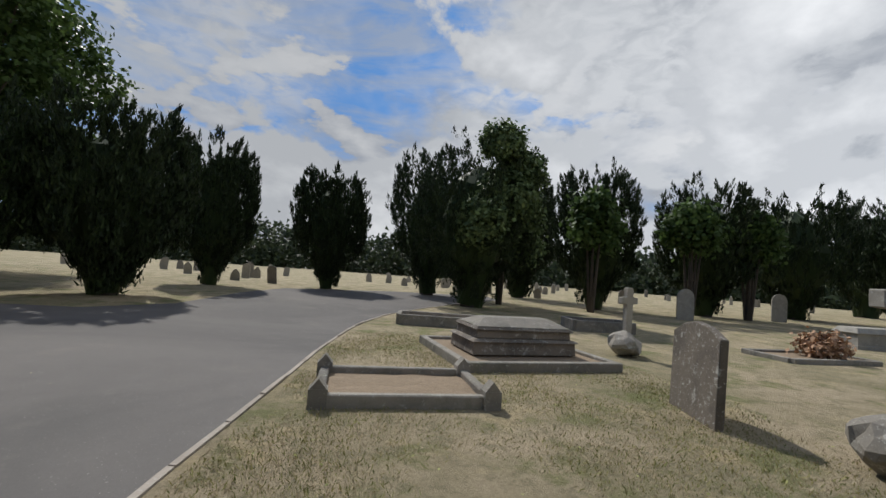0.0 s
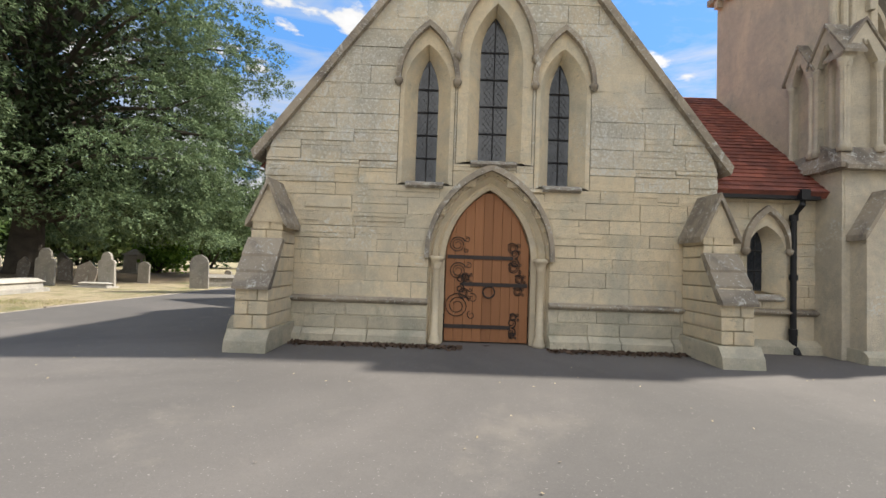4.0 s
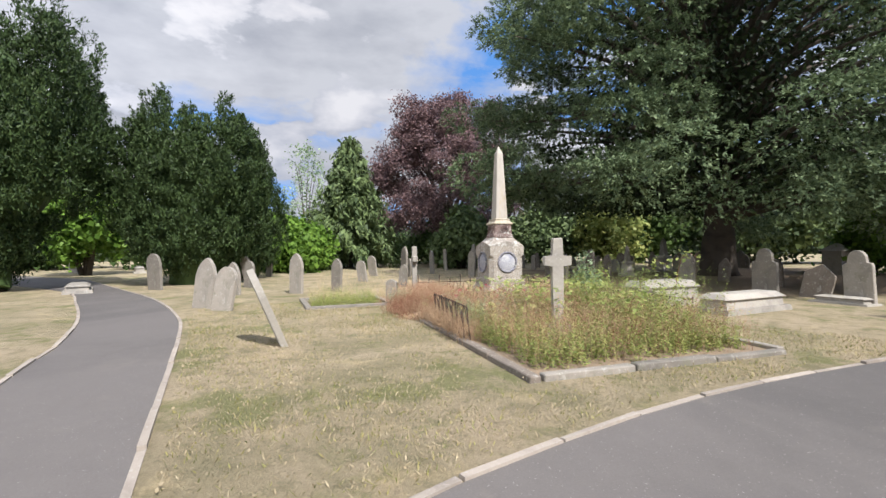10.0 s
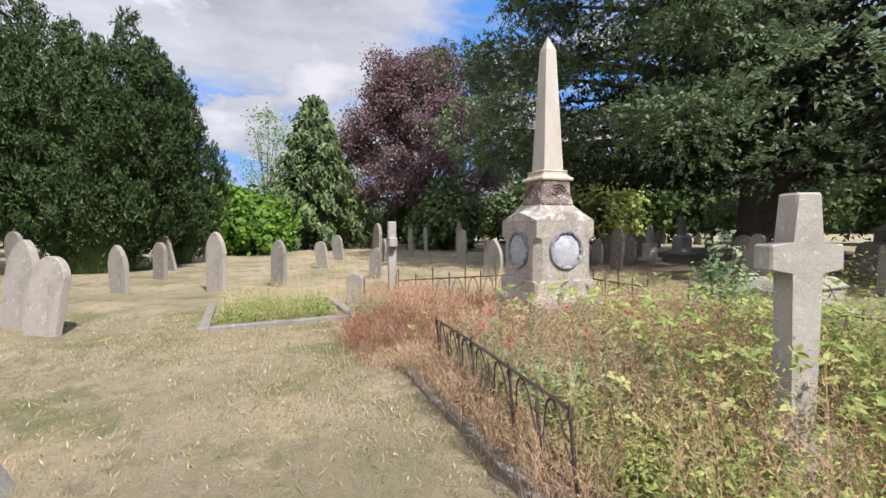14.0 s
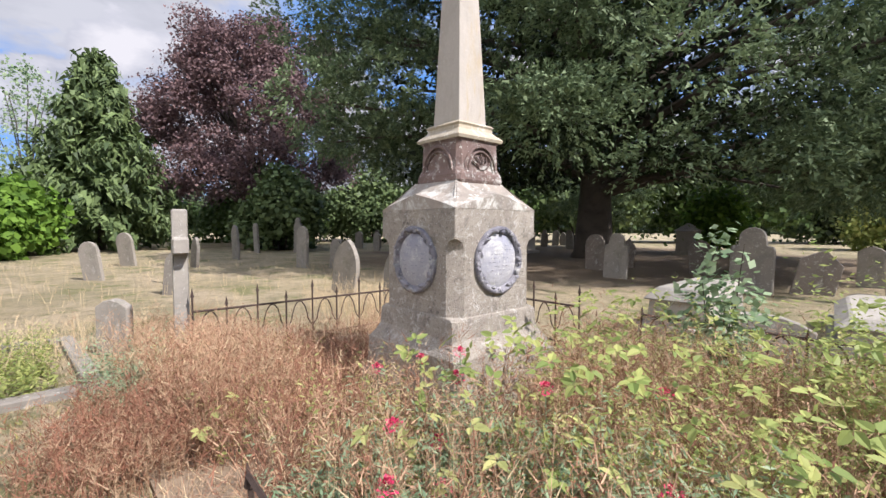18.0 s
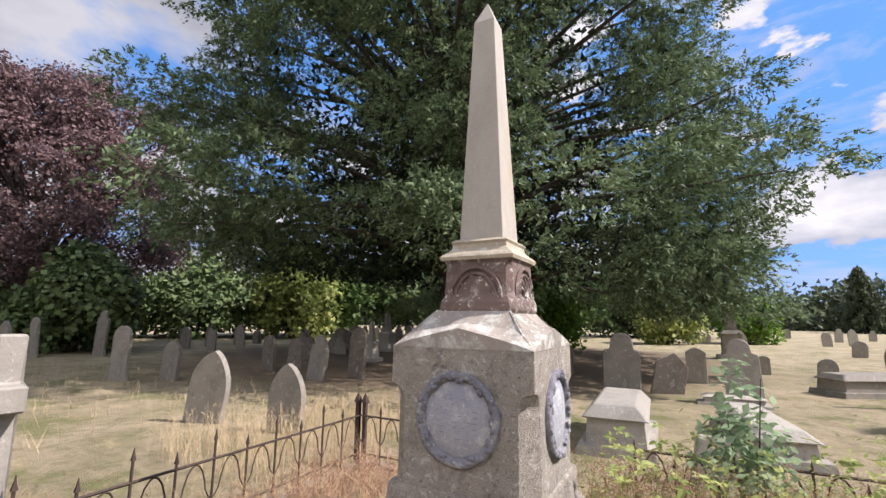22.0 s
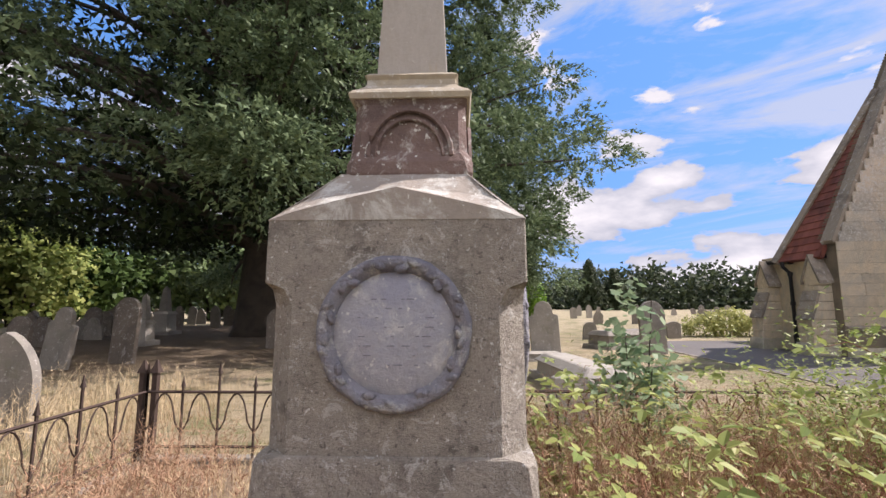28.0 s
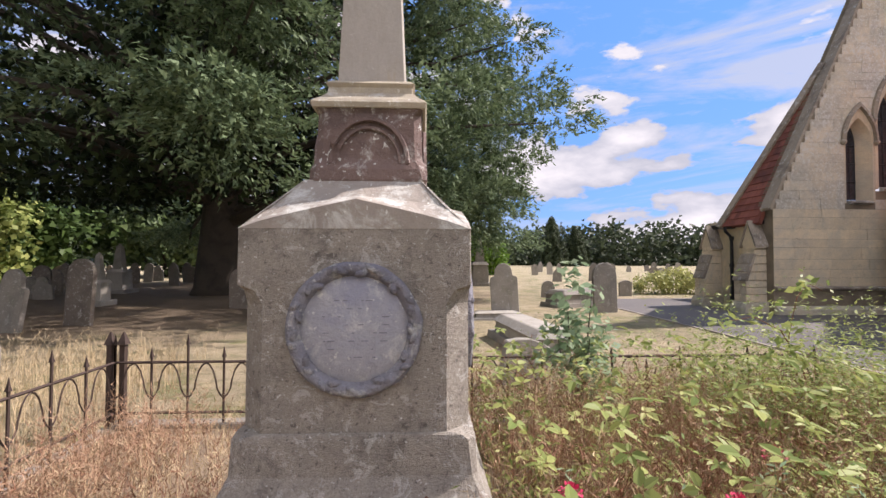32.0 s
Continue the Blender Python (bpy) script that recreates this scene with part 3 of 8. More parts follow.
def kerb_run(name, line, width, side, length=0.92, height=0.024):
    """Kerb stones end to end along a line, on its left (side 1) or right (-1)."""
    run = tagged(new(name), "low concrete edging stones beside the lawn", "kerb", kind="structure")
    pts = [np.array(p) for p in line]
    seg = np.cumsum([0] + [np.linalg.norm(b - a) for a, b in zip(pts, pts[1:])])
    total, s, k = seg[-1], 0.0, 0
    at = lambda d: np.array([np.interp(d, seg, [p[i] for p in pts]) for i in (0, 1)])
    rnd = random.Random(len(line))
    while s < total - 0.1:
        e = min(total, s + length)
        a, b = at(s + 0.006), at(e - 0.006)
        d = (b - a) / max(1e-6, np.linalg.norm(b - a))
        nrm = np.array([-d[1], d[0]]) * side * width
        h = height + rnd.uniform(-0.012, 0.012)
        bmk = bmesh.new()
        lo = [bmk.verts.new((*p, -0.03)) for p in (a, b, b + nrm, a + nrm)]
        hi = [bmk.verts.new((*(p * 0.985 + c * 0.015), h + rnd.uniform(-0.006, 0.006))) for p, c in ((q, (a + b + nrm) / 2) for q in (a, b, b + nrm, a + nrm))]
        bmk.faces.new(hi)
        for i in range(4):
            j = (i + 1) % 4
            bmk.faces.new((lo[i], lo[j], hi[j], hi[i]))
        part("kerb_stone", bmk, KERB, run)
        s, k = e, k + 1
    return run


# ---- chapel: front wing ----
HALF, SLOPE, APEX = 3.62, 1.30, 7.75   # half width, rise of the gable per metre, top of the gable


def gable_half(z):
    return HALF if z < APEX - HALF * SLOPE else max(0.0, (APEX - z) / SLOPE)


# opening: centre, foot, half width of the outer dressing, its spring and rise
WINDOWS = [(-1.07, 2.58, 0.172, 4.10, 0.58, 0.44, 4.22, 0.86), (0.02, 2.95, 0.235, 4.80, 0.64, 0.60, 4.65, 1.22), (1.12, 2.58, 0.172, 4.10, 0.58, 0.44, 4.22, 0.86)]


def blocked(z, pad=0.0):
    """Stretches of x taken by door and windows at height z on the front."""
    out = []
    if z < 3.0:
        w = arch_half(z, 0.955 + pad, 1.35, 1.42)
        if w > 0.02:
            out.append((-w, w))
    for cx, foot, gh, sp, ri, oh, osp, ori in WINDOWS:
        if z > foot - 0.06:
            w = arch_half(z, oh + pad, osp, ori)
            if w > 0.02:
                out.append((cx - w, cx + w))
    return sorted(out)


def spans(z, lo, hi, holes):
    out, x = [], lo
    for a, b in holes:
        if a > x + 0.03:
            out.append((x, min(a, hi)))
        x = max(x, b)
    if hi > x + 0.03:
        out.append((x, hi))
    return out


wall_front = tagged(new("wall_south"), "coursed cream limestone gable wall, lichened towards the top", "wall", kind="structure")
bm = bmesh.new()
z = 0.0
while z < APEX - 0.1:
    w = gable_half(z + 0.03)
    for a, b in spans(z + 0.03, -w, w, blocked(z + 0.03)):
        box(bm, a, b, 0.015, 0.5, z, z + 0.06)
    z += 0.06
part("wall_core", bm, MORTAR, wall_front)

blocks = []
rnd = random.Random(5)
z, row = 0.70, 0
while z < APEX - 0.15:
    h = rnd.choice((0.17, 0.20, 0.22, 0.24, 0.27)) if z < 2.3 else rnd.choice((0.20, 0.25, 0.30))
    for foot in sorted({round(w[1] - 0.06, 3) for w in WINDOWS}):
        if z + 0.09 < foot < z + h + 0.09:   # a bed joint runs under each sill
            h = foot - z
    zm = z + h / 2
    wl, wh = gable_half(z), gable_half(z + h)
    for a, b in spans(zm, -wl, wl, blocked(zm, 0.01)):
        x = a
        while x < b - 0.02:
            n = x + rnd.uniform(0.28, 0.95)
            if b - n < 0.25:
                n = b
            out = rnd.uniform(0.0, 0.012)
            draw = rnd.random()
            g = 0.0060 if draw < 0.18 else 0.0030 if draw < 0.6 else 0.0014
            out = out if draw < 0.6 else 0.006
            def clip(q, w):
                return max(-w, min(w, q))
            lo = (clip(x + g, wl), clip(n - g, wl))
            hi = (clip(x + g, wh), clip(n - g, wh))
            if hi[1] - hi[0] > -0.01:
                bmk = bmesh.new()
                # soft stones of the lower courses have worn back along their beds
                xm = (x + n) / 2
                soft = 1.6 < zm < 3.3 and noise.noise(Vector((xm * 0.8 + 3.0, 0, zm * 0.9))) + 0.25 * (xm < -1.2) > 0.12
                beds = rnd.choice((2, 3, 3)) if soft else 1
                cuts = [0.0] + sorted(rnd.uniform(0.2, 0.8) for _ in range(beds - 1)) + [1.0]
                for q0, q1 in zip(cuts, cuts[1:]):
                    if q1 - q0 < 0.03:
                        continue
                    y0 = -out + (rnd.uniform(-0.016, 0.016) if soft else 0.0)
                    e0 = g if q0 == 0.0 else 0.0015
                    e1 = g if q1 == 1.0 else 0.0015
                    jig = [rnd.uniform(-0.003, 0.003) for _ in range(4)]
                    at = lambda a0, b0, q: a0 + (b0 - a0) * q
                    c = [bmk.verts.new(p) for p in ((at(lo[0], hi[0], q0), y0, z + h * q0 + e0 + jig[0]), (at(lo[1], hi[1], q0), y0, z + h * q0 + e0 + jig[1]), (at(lo[1], hi[1], q1), y0, z + h * q1 - e1 + jig[2]), (at(lo[0], hi[0], q1), y0, z + h * q1 - e1 + jig[3]))]
                    d = [bmk.verts.new((v.co.x, 0.03, v.co.z)) for v in c]
                    bmk.faces.new(c)
                    for i in range(4):
                        k = (i + 1) % 4
                        bmk.faces.new((c[k], c[i], d[i], d[k]))
                    bmesh.ops.bevel(bmk, geom=[e for e in bmk.edges if all(v in c for v in e.verts)], offset=0.003, segments=1, affect="EDGES")
                blocks.append((bmk, zm, (lo[0] + lo[1]) / 2))
            x = n
    z += h
for bmk, zm, xm in blocks:
    worn = zm > 2.7 + 0.6 * noise.noise(Vector((xm * 0.7, 0, zm * 0.5)))
    part("stone_block", bmk, ASHLAR_LICHEN if worn else ASHLAR, wall_front)

# plinth, string course and base
bm = bmesh.new()
for a, b in ((-3.6, -0.955), (0.955, 3.6)):
    prism(bm, [(-0.035, 0.20), (-0.035, 0.62), (0.02, 0.62), (0.02, 0.20)], a, b, "x")
plinth = part("plinth", bm, PLINTH, wall_front, "damp-stained lower courses under the string course")
for a, b in ((-3.6, -0.955), (0.955, 3.6)):
    x = a
    while x < b - 0.05:
        n = min(b, x + rnd.uniform(0.45, 0.9))
        if b - n < 0.3:
            n = b
        bm = bmesh.new()
        box(bm, x + 0.008, n - 0.008, -0.055, 0.0, 0.22, 0.41)
        soften(bm, 0.008)
        part("plinth_block", bm, PLINTH, wall_front)
        bm = bmesh.new()
        box(bm, x + 0.15, min(b, n + 0.14), -0.052, 0.0, 0.425, 0.60) if n + 0.14 <= b else box(bm, x + 0.15, b, -0.052, 0.0, 0.425, 0.60)
        soften(bm, 0.008)
        part("plinth_block", bm, PLINTH, wall_front)
        bm = bmesh.new()
        prism(bm, [(-0.17, 0.0), (-0.16, 0.13), (-0.06, 0.215), (0.0, 0.215), (0.0, 0.0)], x + 0.006, n - 0.006, "x")
        roughen(bm, 0.012, 3.0)
        part("footing_stone", bm, PLINTH, wall_front)
        x = n
    bm = bmesh.new()
    prism(bm, [(-0.11, 0.655), (-0.115, 0.68), (-0.05, 0.715), (0.0, 0.72), (0.0, 0.61), (-0.05, 0.615)], a, b, "x")
    part("string_course", bm, COPING, wall_front, "dark moulded string course")


def verge(parent, half, apex, slope, x0, y0, y1, thick=0.13, over=0.16, sides=(-1, 1)):
    for s in sides:
        b = bmesh.new()
        foot = half + over
        zf = apex - foot * slope
        prism(b, [(x0 + s * foot, zf), (x0, apex), (x0, apex + thick * 1.5), (x0 + s * (foot + 0.05), zf + thick * 1.0)], y0, y1)
        part("verge_coping", b, COPING, parent, "weathered dark gable coping")


verge(wall_front, HALF, APEX, SLOPE, 0, -0.10, 0.30)


def lancet(parent, cx, foot, gh, sp, ri, oh, osp, ori, y0=0.0, axis="y", bars=5, sides=1):
    """One pointed window: dressed surround, glass with leading and hood mould, set in a wall whose face is at y0."""
    win = tagged(new("window_1"), "narrow leaded lancet window with a hood mould", "window", kind="structure")
    inner_f = arch(gh + 0.20, osp - 0.10, ori * 0.80, foot - 0.03, 10, cx)
    inner_b = arch(gh, sp, ri, foot + 0.05, 10, cx)
    outer = arch(oh, osp, ori, foot - 0.06, 10, cx)
    b = bmesh.new()
    loft(b, [[(x, y0 - 0.012, z) for x, z in outer], [(x, y0 - 0.012, z) for x, z in inner_f], [(x, y0 + 0.26, z) for x, z in inner_b], [(x, y0 + 0.32, z) for x, z in inner_b]])
    loft(b, [[(x, y0 - 0.012, z) for x, z in outer], [(x, y0 + 0.03, z) for x, z in outer]])
    part("surround", b, ASHLAR, win, "smooth buff stone surround")
    b = bmesh.new()
    prism(b, [(x, z) for x, z in inner_b], y0 + 0.275, y0 + 0.285)
    part("pane", b, GLASS, win, "dark leaded glass")
    top = sp + ri * 0.7
    for k in range(1, bars):
        b = bmesh.new()
        zz = foot + 0.05 + (top - foot) * k / bars
        w = arch_half(zz, gh, sp, ri)
        tube(b, [(cx - w, y0 + 0.265, zz), (cx + w, y0 + 0.265, zz)], 0.016, n=4)
        part("glazing_bar", b, LEAD, win)
    b = bmesh.new()
    tube(b, [(cx, y0 + 0.265, foot + 0.05), (cx, y0 + 0.265, sp + ri - 0.02)], 0.010, n=4)
    part("glazing_bar", b, LEAD, win)
    b = bmesh.new()
    n = int((sp + ri - foot) / 0.105)
    for k in range(-2, n + 2):
        for s in (-1, 1):
            pts = []
            for q in range(9):
                x = cx - gh + 2 * gh * q / 8
                zz = foot + 0.05 + k * 0.105 + s * (x - cx) * 1.35
                if foot + 0.05 < zz < sp + ri and abs(x - cx) < arch_half(zz, gh, sp, ri):
                    pts.append((x, y0 + 0.271, zz))
            if len(pts) > 1:
                tube(b, [pts[0], pts[-1]], 0.0028, n=3)
    part("leading", b, LEAD, win, "diamond leading")
    b = bmesh.new()
    hood_o = arch(oh + 0.075, osp, ori + 0.11, osp - 0.03, 10, cx)
    hood_i = arch(oh - 0.005, osp, ori, osp - 0.03, 10, cx)
    loft(b, [[(x, y0, z) for x, z in hood_o], [(x, y0 - 0.075, z) for x, z in hood_o], [(x, y0 - 0.10, z) for x, z in hood_i], [(x, y0 - 0.01, z) for x, z in hood_i]])
    part("hood_mould", b, COPING, win, "lichened hood mould")
    for s in (-1, 1):
        b = bmesh.new()
        lathe(b, [(0.02, -0.09), (0.06, -0.05), (0.075, 0.0), (0.05, 0.04)], 8)
        bmesh.ops.translate(b, verts=b.verts, vec=(cx + s * (oh + 0.03), y0 - 0.05, osp - 0.02))
        part("label_stop", b, COPING, win, smooth=True)
    b = bmesh.new()
    prism(b, [(y0 - 0.10, foot - 0.075), (y0 - 0.10, foot - 0.045), (y0 + 0.05, foot + 0.01), (y0 + 0.05, foot - 0.10), (y0 - 0.03, foot - 0.11)], cx - gh - 0.13, cx + gh + 0.13, "x")
    part("sill", b, PALE_CAP, win, "lichened stone sill")
    return win


for w in WINDOWS:
    lancet(None, *w)

# door
door = tagged(new("door_1"), "closed oak plank door with wrought-iron strap hinges in a moulded pointed arch", "door", kind="structure")
for k in range(9):
    x0, x1 = -0.68 + k * 1.36 / 9, -0.68 + (k + 1) * 1.36 / 9
    top = lambda x: max(0.2, max(zz for zz in (1.35 + 1.2 * i / 40 for i in range(41)) if arch_half(zz, 0.70, 1.33, 1.20) >= min(abs(x), 0.69)))
    b = bmesh.new()
    prism(b, [(x0 + 0.0015, 0.025), (x1 - 0.0015, 0.025), (x1 - 0.0015, top(x1)), (x0 + 0.0015, top(x0))], 0.22, 0.27)
    soften(b, 0.004)
    part("plank", b, DOOR_WOOD, door)


def scroll(b, x, z, size, turns, y, flip=1, start=0.0, r=0.011):
    pts = []
    for k in range(int(14 * turns) + 1):
        a = start + flip * 2 * math.pi * k / 14
        q = size * (1 - 0.72 * k / (14 * turns))
        pts.append((x + q * math.cos(a), y, z + q * math.sin(a)))
    tube(b, pts, r, r * 0.6, 4)


for z, x0, x1 in ((1.40, -0.66, 0.42), (0.96, -0.42, 0.66), (0.27, -0.68, 0.40)):
    b = bmesh.new()
    box(b, x0, x1, 0.203, 0.219, z - 0.03, z + 0.03)
    for s in (-1, 1):
        scroll(b, (x1 if x0 < -0.5 else x0) + (0.02 if x0 < -0.5 else -0.02), z + s * 0.075, 0.075, 1.4, 0.205, s, -s * 1.57)
    part("strap_hinge", b, STRAP, door, "black wrought-iron strap")
for x, z, s in ((-0.50, 1.60, 0.12), (-0.48, 1.17, 0.13), (-0.48, 0.60, 0.19), (0.40, 1.56, 0.085), (0.42, 1.24, 0.085), (0.44, 0.44, 0.06), (0.42, 0.14, 0.05), (0.52, 1.06, 0.07), (0.50, 0.86, 0.07), (-0.38, 0.80, 0.08), (-0.36, 1.06, 0.07)):
    b = bmesh.new()
    scroll(b, x, z, s * 1.12, 2.4, 0.208, 1 if x < 0 else -1, 0.4 if x < 0 else 2.6, 0.0085)
    scroll(b, x + s * 1.3, z + s * 0.7, s * 0.42, 1.2, 0.208, -1 if x < 0 else 1, 2.0, 0.007)
    scroll(b, x + s * 1.25, z - s * 0.75, s * 0.38, 1.2, 0.208, 1 if x < 0 else -1, 2.0, 0.007)
    part("iron_scroll", b, STRAP, door)
b = bmesh.new()
pts = [(0.03 + 0.095 * math.cos(a), 0.185, 0.84 + 0.095 * math.sin(a)) for a in (2 * math.pi * k / 18 for k in range(19))]
tube(b, pts, 0.014, n=6)
lathe(b, [(0.05, -0.01), (0.05, 0.01)], 8)
part("ring_handle", b, STRAP, door, "iron ring handle")
b = bmesh.new()
rings = [(0.70, 1.33, 1.18, 0.25), (0.70, 1.33, 1.18, 0.14), (0.78, 1.33, 1.24, 0.10), (0.82, 1.33, 1.28, 0.14), (0.90, 1.34, 1.36, 0.03), (0.93, 1.34, 1.39, 0.06), (0.965, 1.35, 1.43, -0.012), (0.965, 1.35, 1.43, 0.03)]
loft(b, [[(x, y, z) for x, z in arch(h, s, r, 0.0 if h < 0.75 else 0.0, 14)] for h, s, r, y in rings])
part("door_surround", b, DRESSED, door, "moulded pointed door arch")
b = bmesh.new()
loft(b, [[(x, y, z) for x, z in arch(h, 1.42, r, 1.36, 14)] for h, r, y in ((1.03, 1.47, 0.0), (1.03, 1.47, -0.08), (0.955, 1.36, -0.10), (0.955, 1.36, -0.01))])
part("hood_mould", b, COPING, door, "lichened hood mould over the door")
for s in (-1, 1):
    b = bmesh.new()
    lathe(b, [(0.11, 0.0), (0.11, 0.06), (0.085, 0.09), (0.095, 0.12), (0.062, 0.15), (0.062, 1.20), (0.075, 1.21), (0.065, 1.24), (0.10, 1.33), (0.125, 1.345), (0.125, 1.40)], 12, s * 0.83, 0.02)
    part("shaft", b, DRESSED, door, "slender stone shaft with capital", smooth=True)


def buttress(x, y, turn, deep=0.88, label="stepped stone buttress with a gabled cap and mossy weatherings"):
    """Stands against a wall behind it (+y) and faces -y."""
    t = thing("buttress", label, "buttress", x, y, 0, turn, "buttresses of the chapel")
    b = bmesh.new()
    prism(b, [(-1.30, 0.0), (-1.27, 0.16), (-1.16, 0.30), (0.0, 0.30), (0.0, 0.0)], -0.34, 0.34, "x")
    roughen(b, 0.02, 2.2)
    part("base", b, PLINTH, t, "splayed worn footing")
    rnd2 = random.Random(int(x * 10 + y * 7))
    z = 0.30
    prof = [(0.30, -1.13), (0.86, -1.12), (1.50, -0.66), (1.86, -0.62)]
    for h in (0.19, 0.19, 0.18, 0.22, 0.21, 0.21, 0.18, 0.18):
        front = np.interp(z + h / 2, [p[0] for p in prof], [p[1] for p in prof]) + rnd2.uniform(-0.012, 0.012)
        cut = rnd2.uniform(-0.12, 0.12)
        for a, c in ((-0.275, cut), (cut, 0.275)):
            b = bmesh.new()
            box(b, a + 0.005, c - 0.005, front, 0.0, z + 0.005, z + h - 0.005)
            soften(b, 0.012)
            part("stone_block", b, ASHLAR, t)
        z += h
    for k in range(3):
        z0, z1 = 0.86 + 0.225 * k, 0.86 + 0.225 * (k + 1)
        y0, y1 = np.interp(z0, (0.86, 1.54), (-1.18, -0.70)), np.interp(z1, (0.86, 1.54), (-1.18, -0.70))
        b = bmesh.new()
        prism(b, [(y0 - 0.02, z0 - 0.02), (y0 - 0.02, z0 + 0.02), (y1 + 0.02, z1 + 0.03), (y1 + 0.10, z1), (y0 + 0.10, z0 - 0.02)], -0.30, 0.30, "x")
        roughen(b, 0.008, 4)
        part("weathering", b, COPING, t, "lichened sloping slab")
    b = bmesh.new()
    prism(b, [(-0.30, 1.80), (0.30, 1.80), (0.0, 2.36)], -0.64, 0.0)
    part("gablet", b, ASHLAR, t)
    for s in (-1, 1):
        b = bmesh.new()
        prism(b, [(s * 0.36, 1.72), (s * 0.36, 1.80), (0.0, 2.46), (0.0, 2.36), (s * 0.29, 1.80)], -0.70, 0.0)
        part("gablet_coping", b, COPING, t, "mossy coping")
    t.scale = (0.84, deep, 1)
    return t


buttress(-3.32, -0.01, 0)
buttress(3.30, -0.01, 0)
buttress(-3.60, 0.70, -90, 0.55)
buttress(-3.60, 4.0, -90, 1.0)


def tiled(name, p0, p1, p2, parent, rows, label="red clay tile roof", taper=0.0):
    """Plain tiles on a slope: p0 to p1 along the eaves, p0 to p2 up the slope."""
    p0, p1, p2 = (np.array(p, float) for p in (p0, p1, p2))
    along, up = p1 - p0, p2 - p0
    nrm = np.cross(along, up)
    nrm = nrm / np.linalg.norm(nrm)
    if nrm[2] < 0:
        nrm = -nrm
    b = bmesh.new()
    r3 = random.Random(rows)
    n = max(2, int(np.linalg.norm(along) / 0.17))
    for i in range(rows):
        a0, a1 = i / rows, (i + 1.25) / rows
        for k in range(n):
            s = (k + 0.5 * (i % 2)) / n
            e = min(1.0, s + 1.0 / n - 0.004)
            if s >= 1 - taper * a0:
                continue
            e = min(e, 1 - taper * a0)
            lift = 0.024 + r3.uniform(0, 0.006)
            q = [p0 + along * s + up * a0 + nrm * lift, p0 + along * e + up * a0 + nrm * lift, p0 + along * e + up * min(1, a1) + nrm * 0.004, p0 + along * s + up * min(1, a1) + nrm * 0.004]
            w = q[:2] + [q[1] - nrm * 0.018, q[0] - nrm * 0.018]
            b.faces.new([b.verts.new(v) for v in q])
            b.faces.new([b.verts.new(v) for v in w])
    part("tiles", b, TILE, parent, label)
    b = bmesh.new()
    low = [b.verts.new(p) for p in (p0, p1, p1 + up - along * taper * 0.999, p2)]
    hig = [b.verts.new(np.array(v.co) - nrm * 0.10) for v in low]
    b.faces.new(low), b.faces.new(hig)
    for i in range(4):
        j = (i + 1) % 4
        b.faces.new((low[i], low[j], hig[j], hig[i]))
    part("roof_deck", b, TILE, parent)


def gutter(x0, y0, x1, y1, z, parent):
    b = bmesh.new()
    d = Vector((x1 - x0, y1 - y0, 0)).normalized()
    s = Vector((d.y, -d.x, 0))
    for p, q in (((x0, y0), (x1, y1)),):
        a, c = Vector((*p, z)), Vector((*q, z))
        prof = [(0.0, 0.0), (0.0, -0.10), (0.13, -0.10), (0.13, 0.0), (0.115, 0.0), (0.115, -0.085), (0.015, -0.085), (0.015, 0.0)]
        r0 = [b.verts.new(a + s * u + Vector((0, 0, v))) for u, v in prof]
        r1 = [b.verts.new(c + s * u + Vector((0, 0, v))) for u, v in prof]
        for i in range(len(prof)):
            j = (i + 1) % len(prof)
            b.faces.new((r0[i], r0[j], r1[j], r1[i]))
        b.faces.new(r0), b.faces.new(r1[::-1])
    part("gutter", b, BLACK_PIPE, parent, "black iron gutter")


def downpipe(x, y, z, wall_dx, wall_dy):
    t = thing("downpipe", "black cast-iron downpipe on the chapel wall", "downpipe", x, y)
    b = bmesh.new()
    tube(b, [(wall_dx * -0.18, wall_dy * -0.18, z), (wall_dx * -0.18, wall_dy * -0.18, z - 0.12), (0, 0, z - 0.30), (0, 0, 0.34)], 0.045, n=10)
    part("pipe", b, BLACK_PIPE, t)
    for zz in (0.36, 1.25, z - 0.32):
        b = bmesh.new()
        lathe(b, [(0.062, zz - 0.05), (0.062, zz + 0.05)], 10)
        part("collar", b, BLACK_PIPE, t)
    b = bmesh.new()
    tube(b, [(0, 0, 0.36), (0, 0, 0.20), (0.0, -0.05, 0.08), (0, -0.10, 0.0)], 0.058, n=10)
    part("shoe", b, BLACK_PIPE, t)
    b = bmesh.new()
    box(b, -0.07, 0.07, -0.07 + wall_dy * -0.18, 0.07 + wall_dy * -0.18, z - 0.05, z + 0.12)
    part("hopper", b, BLACK_PIPE, t)


# side walls, back wall and roof of the wing
EAVES = APEX - HALF * SLOPE
wall_sides = tagged(new("wall_west"), "cream ashlar side walls of the chapel wing", "wall", kind="structure")
for s in (-1, 1):
    b = bmesh.new()
    box(b, min(s * 3.15, s * 3.58), max(s * 3.15, s * 3.58), 0.5, 4.3, 0, EAVES + 0.05)
    part("wall_core", b, ASHLAR, wall_sides)
r4 = random.Random(9)
z = 0.0
while z < EAVES - 0.3:
    h = r4.choice((0.2, 0.24, 0.28))
    y = 0.05
    while y < 4.25:
        n = min(4.3, y + r4.uniform(0.4, 0.8))
        b = bmesh.new()
        box(b, -3.60 - r4.uniform(0, 0.012), -3.56, y + 0.006, n - 0.006, z + 0.006, z + h - 0.006)
        soften(b, 0.008)
        part("stone_block", b, ASHLAR, wall_sides)
        y = n
    z += h
